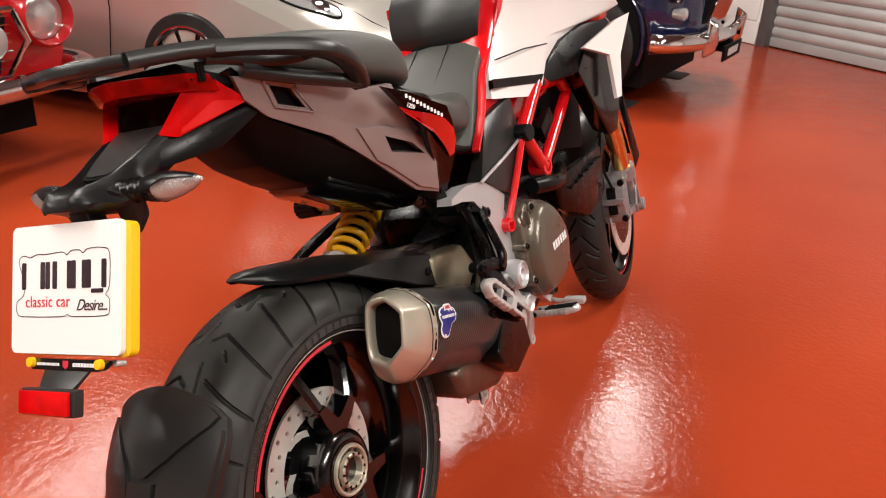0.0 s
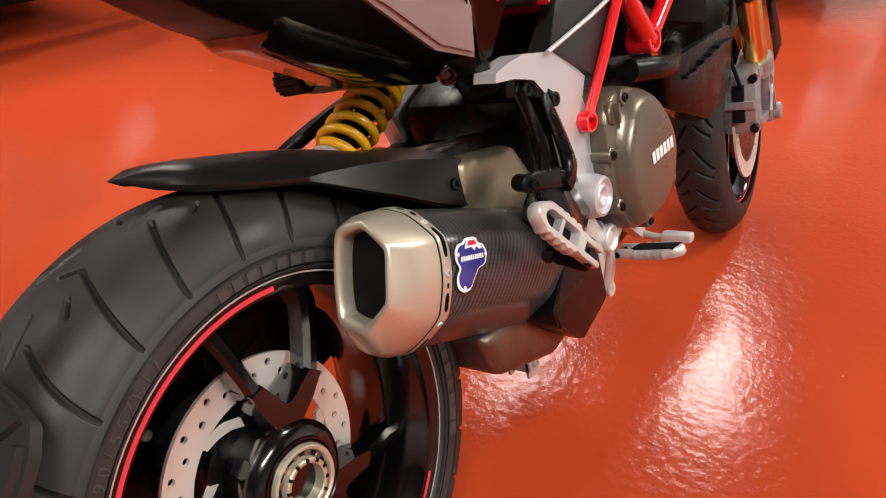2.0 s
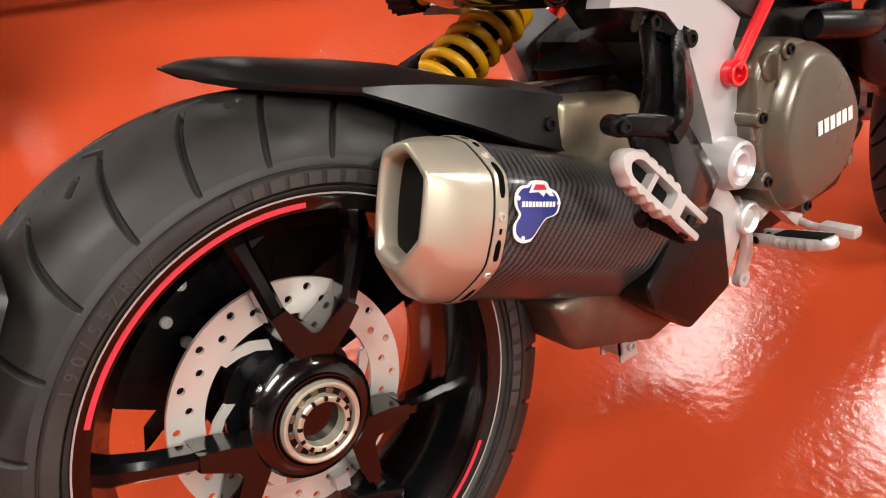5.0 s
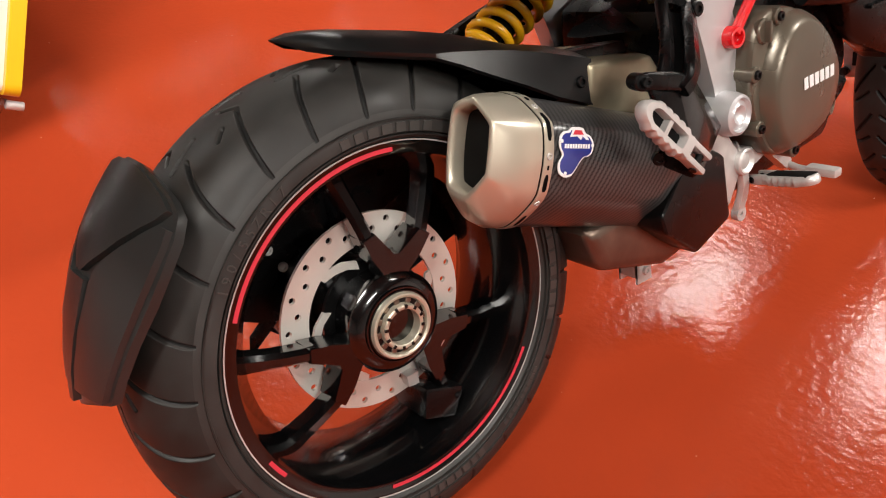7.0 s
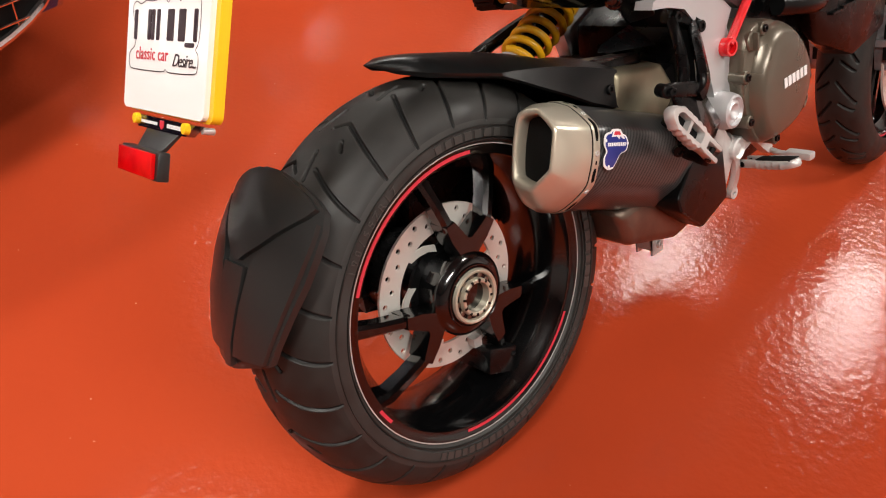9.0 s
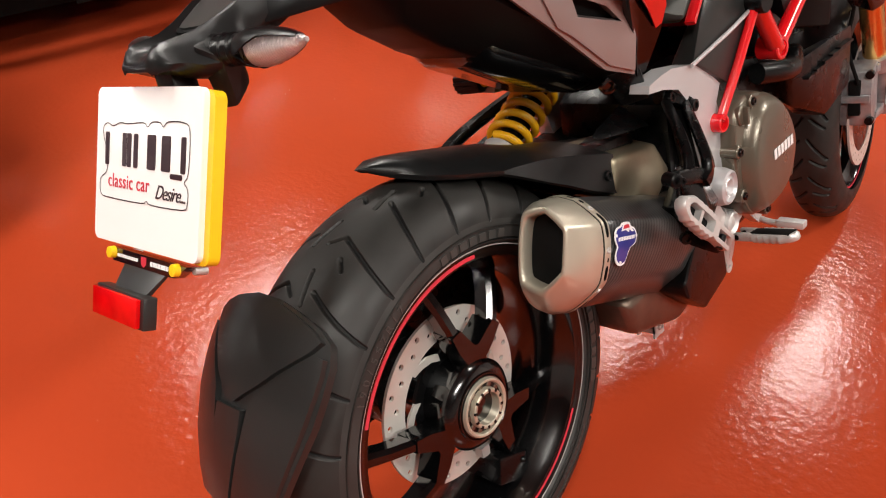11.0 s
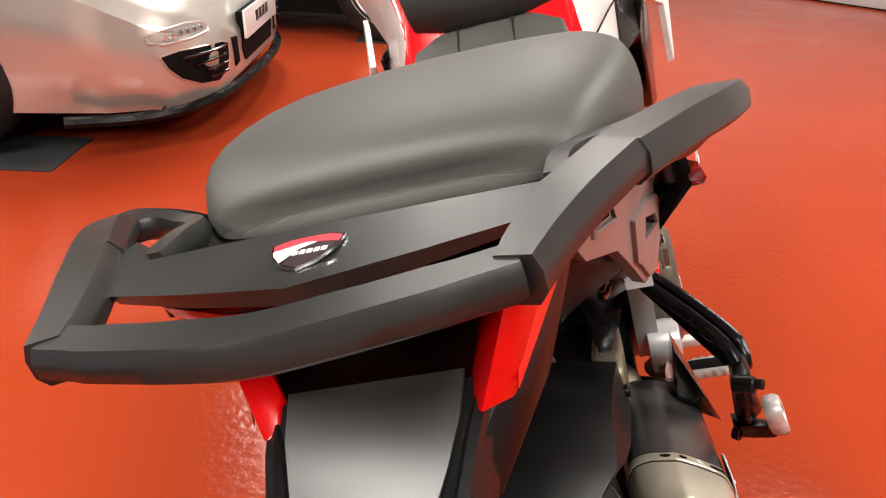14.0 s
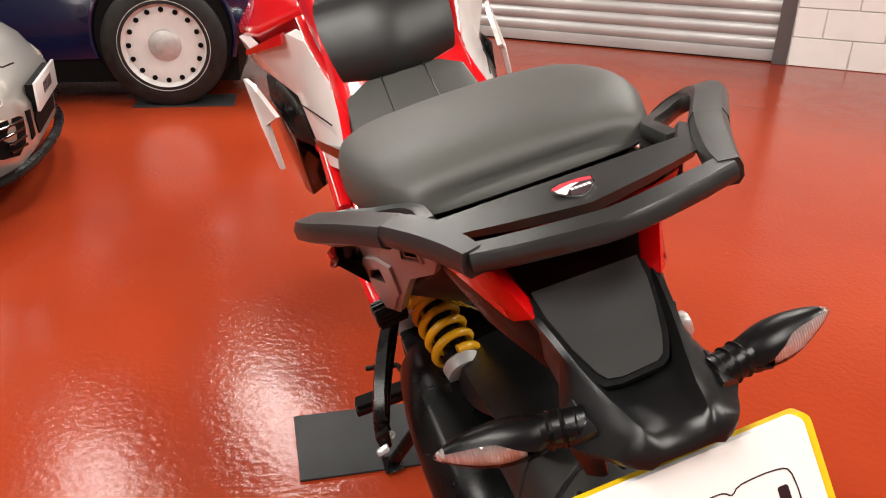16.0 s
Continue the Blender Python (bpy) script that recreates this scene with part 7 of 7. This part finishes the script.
tp = part("tank_pad", bevel(hull([(0.150, 0.500, 0.735), (0.136, 0.62, 0.815), (0.122, 0.625, 0.868), (0.108, 0.722, 0.928), (0.0, 0.690, 0.935), (0.0, 0.585, 0.855), (0.0, 0.48, 0.79), (0.12, 0.54, 0.72), (0.10, 0.78, 0.90)], both=True), 0.006, 2), SEAT, bike, "grey vinyl tank pad with stitched seams")
for s in (1, -1):
    part("pad_stitch", tube([(s * 0.048, 0.488, 0.780), (s * 0.042, 0.600, 0.864), (s * 0.040, 0.700, 0.936)], 0.0012, 5), SEAT_DARK, tp)
part("tank_cushion", loft([[(x * w, y + 0.03 * (1 - abs(x)) * f, z) for x, f in ((1, 0), (0.8, -0.6), (0.4, -1), (0, -1.1), (-0.4, -1), (-0.8, -0.6), (-1, 0), (-0.9, 2.6), (0, 3.0), (0.9, 2.6))]
                           for y, z, w in ((0.735, 0.918, 0.100), (0.708, 0.938, 0.112), (0.715, 0.985, 0.122), (0.740, 1.035, 0.128), (0.775, 1.072, 0.122), (0.83, 1.085, 0.10))]), SEAT_DARK, bike, "padded black tank cushion", sub=1, smooth=80)

# tank and fairing
tank = part("fuel_tank", bevel(hull([(0.135, 0.560, 0.735), (0.118, 0.66, 0.850), (0.100, 0.775, 0.940), (0.118, 0.84, 1.070), (0.09, 0.84, 1.100), (0.150, 1.02, 1.10), (0.175, 1.12, 0.98), (0.145, 0.86, 0.86), (0.135, 0.66, 0.76), (0.12, 1.2, 1.12), (0.12, 0.60, 0.70), (0.14, 1.1, 0.78)], both=True), 0.014, 3), RED, bike, "gloss red fuel tank")
for s in (1, -1):
    part("tank_edge", bar(curve([(s * 0.158, 0.500, 0.727), (s * 0.150, 0.575, 0.795), (s * 0.132, 0.645, 0.860), (s * 0.121, 0.740, 0.925), (s * 0.136, 0.785, 1.00), (s * 0.140, 0.810, 1.055)], 5), 0.0045, 0.008, None, (s, 0, 0)), RED, tank, smooth=60)
for s in (1, -1):
    def q(*pts):
        L_ = [(s * x, y, z) for x, y, z in pts]
        return L_ if s > 0 else L_[::-1]
    sp = part("side_fairing", bevel(slab(q((0.148, 0.635, 0.808), (0.158, 0.660, 0.803), (0.182, 0.785, 0.782), (0.185, 0.828, 0.797), (0.188, 0.868, 0.848), (0.193, 0.948, 0.884), (0.208, 1.07, 0.906), (0.240, 1.15, 0.912), (0.268, 1.22, 0.93), (0.272, 1.10, 1.010), (0.250, 0.96, 1.000),
                                          (0.172, 0.83, 1.030), (0.146, 0.800, 1.010), (0.128, 0.740, 0.930), (0.136, 0.670, 0.868)), 0.02), 0.004, 2, 40), WHITE, bike, "white fairing side panel with a black stripe")
    part("fairing_stripe", bevel(slab(q((0.154, 0.640, 0.828), (0.188, 0.815, 0.806), (0.190, 0.838, 0.822), (0.152, 0.648, 0.846)), 0.012), 0.001), GLOSS_BLACK, sp)
    part("fairing_seam", tube(q((0.150, 0.68, 0.882), (0.174, 0.78, 0.888), (0.192, 0.88, 0.884)), 0.0015, 5), DARK, sp)
    part("fairing_flash", bevel(slab(q((0.175, 0.835, 1.034), (0.252, 0.965, 1.003), (0.256, 0.985, 0.990), (0.180, 0.840, 1.014)), 0.010), 0.001), RED, sp)
    sd = part("air_shroud", bevel(hull([(s * x, y, z) for x, y, z in ((0.186, 0.828, 0.796), (0.191, 0.866, 0.849), (0.199, 0.945, 0.886), (0.217, 1.06, 0.907), (0.250, 1.17, 0.904), (0.195, 0.965, 0.793), (0.240, 0.99, 0.800), (0.262, 1.2, 0.840), (0.14, 0.84, 0.80), (0.14, 0.95, 0.80), (0.16, 1.1, 0.89), (0.16, 1.2, 0.85))]), 0.008, 3), BLACK, bike, "dark grey air intake shroud")
    part("shroud_face", bevel(hull([(s * x, y, z) for x, y, z in ((0.228, 0.955, 0.805), (0.234, 0.995, 0.735), (0.240, 1.090, 0.614), (0.253, 1.118, 0.622), (0.264, 1.165, 0.74), (0.265, 1.20, 0.85), (0.244, 1.0, 0.858), (0.17, 1.0, 0.80), (0.19, 1.10, 0.63), (0.17, 1.18, 0.80))]), 0.006, 3), GLOSS_BLACK, sd)
    part("white_wing", bevel(slab(q((0.252, 0.950, 0.856), (0.282, 1.045, 0.822), (0.286, 1.045, 0.715), (0.291, 1.068, 0.715), (0.296, 1.088, 0.815), (0.303, 1.185, 0.905), (0.286, 1.120, 0.897)), 0.010), 0.003), WHITE, sd, "white wing-shaped intake edge")
part("front_fairing", bevel(hull([(0.135, 0.88, 1.05), (0.232, 1.0, 1.018), (0.272, 1.10, 1.025), (0.10, 0.92, 1.10), (0.20, 1.06, 1.10), (0.24, 1.20, 0.98), (0.20, 1.42, 0.95), (0.10, 1.55, 0.92), (0.12, 1.25, 1.16), (0.05, 1.50, 0.86), (0.18, 1.22, 0.84)], both=True), 0.02, 3), RED, bike, "red nose fairing")
part("inner_shroud", bevel(hull([(0.13, 0.95, 0.62), (0.14, 1.15, 0.58), (0.14, 1.2, 0.86), (0.13, 0.9, 0.85), (0.10, 1.22, 0.6)], both=True), 0.01), DARK, bike)

# front wheel turned a little to the left, fork and brakes
STEER = Matrix.Translation((0.030, 1.515, 0.300)) @ Matrix.Rotation(radians(6), 4, "Z")
FRONT_GROOVES = [[(0.0, 0.006), (0.035, 0.030), (0.06, 0.044)], [(0.055, 0.012), (0.080, 0.040)]]
fw = part("front_wheel", rim_mesh(0.231, 0.052, 0.198), GLOSS_BLACK, bike, "gloss black alloy front wheel", at=STEER)
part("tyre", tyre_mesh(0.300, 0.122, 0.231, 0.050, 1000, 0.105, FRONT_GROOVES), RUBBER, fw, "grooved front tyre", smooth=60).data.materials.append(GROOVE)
for k in range(3):
    ang = radians(40 + 120 * k)
    bm = bmesh.new()
    for s in (-1, 1):
        arm_mesh(ang + s * radians(4), 0.035, 0.016, 0.014, ang + s * radians(20), 0.200, 0.012, 0.011, 0.02, 0.02, bm)
    part("spoke", bevel(bm, 0.002), GLOSS_BLACK, fw)
part("hub", lathe([(-0.06, 0), (-0.06, 0.035), (0.06, 0.035), (0.06, 0)], Matrix(), 32), GLOSS_BLACK, fw)
part("rim_tape", lathe([(0.0500, 0.2225), (0.0500, 0.2175), (0.0508, 0.2175), (0.0508, 0.2225)], Matrix(), 96, ring=True), TAPE, fw, "red rim tape")
for s in (1, -1):
    fd = part("brake_disc", disc_mesh(0.160, 0.122, s * 0.066, 0.005, 40, 0.004), DISC, fw, "drilled front brake disc")
    part("disc_carrier", lathe([(s * 0.064 - 0.003, 0.05), (s * 0.064 + 0.003, 0.05), (s * 0.064 + 0.003, 0.124), (s * 0.064 - 0.003, 0.124)], Matrix(), 40, ring=True), SATIN_BLACK, fd)
    fk = part("fork_tube", cyl((s * 0.105, -0.06, 0.11), (s * 0.105, -0.235, 0.49), 0.0265, 24), GOLD, bike, "gold anodised fork tube", at=STEER)
    part("fork_foot", bevel(hull([(s * 0.128, 0.022, -0.030), (s * 0.128, -0.030, -0.020), (s * 0.09, 0.022, -0.03), (s * 0.09, -0.030, -0.02), (s * 0.134, -0.030, 0.145), (s * 0.134, -0.094, 0.135), (s * 0.078, -0.030, 0.145), (s * 0.078, -0.094, 0.135)]), 0.006, 2), FORGED, fk, "silver cast fork foot")
    part("fork_clamp", lathe([(-0.018, 0.0), (-0.018, 0.036), (0.020, 0.036), (0.022, 0.030), (0.022, 0.0)], frame_of((s * 0.105, -0.068, 0.128), (0, -0.42, 0.91)), 28), FORGED, fk)
    for zz in (0.005, 0.118):
        part("caliper_lug", bevel(hull([(s * 0.125, -0.05, zz + 0.012), (s * 0.125, -0.05, zz - 0.012), (s * 0.10, -0.05, zz + 0.012), (s * 0.10, -0.05, zz - 0.012), (s * 0.122, -0.128, zz + 0.012), (s * 0.122, -0.128, zz - 0.006), (s * 0.104, -0.128, zz + 0.012), (s * 0.104, -0.128, zz - 0.006)]), 0.003), FORGED, fk)
    part("foot_rib", bar([(s * 0.133, -0.010, 0.000), (s * 0.134, -0.075, 0.118)], 0.005, 0.004, None, (s, 0, 0)), FORGED, fk)
    part("foot_rib", bar([(s * 0.133, -0.075, 0.020), (s * 0.134, -0.045, 0.110)], 0.004, 0.004, None, (s, 0, 0)), FORGED, fk)
    part("axle_end", cyl((s * 0.10, 0, 0), (s * 0.145, 0, 0), 0.020, 20), FORGED, fk)
    cl = part("front_caliper", bevel(hull([(s * 0.118, -0.095, 0.140), (s * 0.118, -0.160, 0.125), (s * 0.118, -0.172, 0.06), (s * 0.118, -0.155, -0.012), (s * 0.118, -0.095, -0.015), (s * 0.045, -0.095, 0.140), (s * 0.045, -0.160, 0.125), (s * 0.045, -0.172, 0.06), (s * 0.045, -0.155, -0.012), (s * 0.045, -0.095, -0.015)]), 0.008, 2), FORGED, bike, "radial alloy front brake caliper", at=STEER)
    part("caliper_window", bevel(box(s * 0.081 - 0.013, s * 0.081 + 0.013, -0.176, -0.150, 0.020, 0.105), 0.003), DARK, cl)
    part("caliper_bridge", bevel(box(s * 0.081 - 0.034, s * 0.081 + 0.034, -0.180, -0.166, 0.052, 0.070), 0.003), FORGED, cl)
    for zz in (0.118, 0.005):
        part("caliper_bolt", cyl((s * 0.113, -0.172, zz), (s * 0.113, -0.155, zz), 0.010, 14), SATIN_BLACK, cl)
    part("brake_hose", tube(curve([(s * 0.09, -0.18, 0.10), (s * 0.07, -0.20, 0.20), (s * 0.08, -0.19, 0.30), (s * 0.06, -0.24, 0.42)], 5), 0.0045, 8), DARK, cl)
part("front_mudguard", lathe([(-0.066, 0.306), (-0.05, 0.322), (0.0, 0.330), (0.05, 0.322), (0.066, 0.306), (0.05, 0.316), (0, 0.324), (-0.05, 0.316)], Matrix(), 30, None, 20, 150, True), BLACK, bike, "black front mudguard", at=STEER)
part("fork_guard", bevel(hull([(0.135, 0.02, 0.13), (0.15, 0.0, 0.16), (0.14, -0.12, 0.42), (0.15, -0.15, 0.40), (0.135, -0.02, 0.12), (0.12, -0.11, 0.42)]), 0.004), BLACK, bike, "black fork guard", at=STEER)

# left side: footpeg hangers, side stand
lh = part("left_footpeg_hanger", bar(curve([(-0.150, 0.445, 0.632), (-0.185, 0.390, 0.605), (-0.212, 0.330, 0.575), (-0.228, 0.292, 0.545), (-0.234, 0.280, 0.515)], 5), 0.011, 0.010, None, (0.3, 0.4, 1)), SATIN_BLACK, bike, "black cast pillion footpeg hanger", smooth=50)
part("left_hanger_leg", bar(curve([(-0.160, 0.470, 0.590), (-0.205, 0.375, 0.545), (-0.232, 0.300, 0.510)], 5), 0.009, 0.008, None, (0.3, 0.4, 1)), SATIN_BLACK, lh, smooth=50)
part("left_hanger_foot", bevel(hull([(-0.222, 0.310, 0.530), (-0.222, 0.262, 0.540), (-0.246, 0.262, 0.530), (-0.246, 0.312, 0.518), (-0.224, 0.300, 0.500), (-0.244, 0.265, 0.502), (-0.226, 0.262, 0.505)]), 0.004), SATIN_BLACK, lh)
part("left_pillion_peg", bevel(hull([(-0.230, 0.256, 0.522), (-0.250, 0.254, 0.518), (-0.232, 0.280, 0.500), (-0.250, 0.278, 0.498), (-0.230, 0.246, 0.512), (-0.250, 0.246, 0.508), (-0.232, 0.268, 0.494), (-0.248, 0.266, 0.492)]), 0.004, 2), FORGED, lh, "folded alloy pillion footpeg")
bolt((-0.222, 0.272, 0.520), (0.6, -0.8, 0.2), 0.006, ALLOY, lh)
part("left_rider_peg", bevel(box(-0.29, -0.17, 0.585, 0.625, 0.335, 0.350), 0.005), SATIN_BLACK, bike, "alloy rider footpeg")
part("left_peg_pad", bevel(box(-0.285, -0.18, 0.588, 0.622, 0.352, 0.360), 0.003), DARK, bike)
part("gear_lever", tube([(-0.16, 0.60, 0.33), (-0.185, 0.72, 0.33), (-0.25, 0.74, 0.335)], 0.006, 8), SATIN_BLACK, bike, "dark gear lever")
st = part("side_stand", tube([(-0.13, 0.62, 0.28), (-0.20, 0.66, 0.19), (-0.262, 0.70, 0.105)], 0.014, 12), SATIN_BLACK, bike, "black side stand, folded out")
part("stand_foot", bevel(hull([(-0.245, 0.68, 0.088), (-0.29, 0.67, 0.100), (-0.29, 0.74, 0.100), (-0.245, 0.73, 0.088), (-0.27, 0.70, 0.118)]), 0.004), SATIN_BLACK, st)
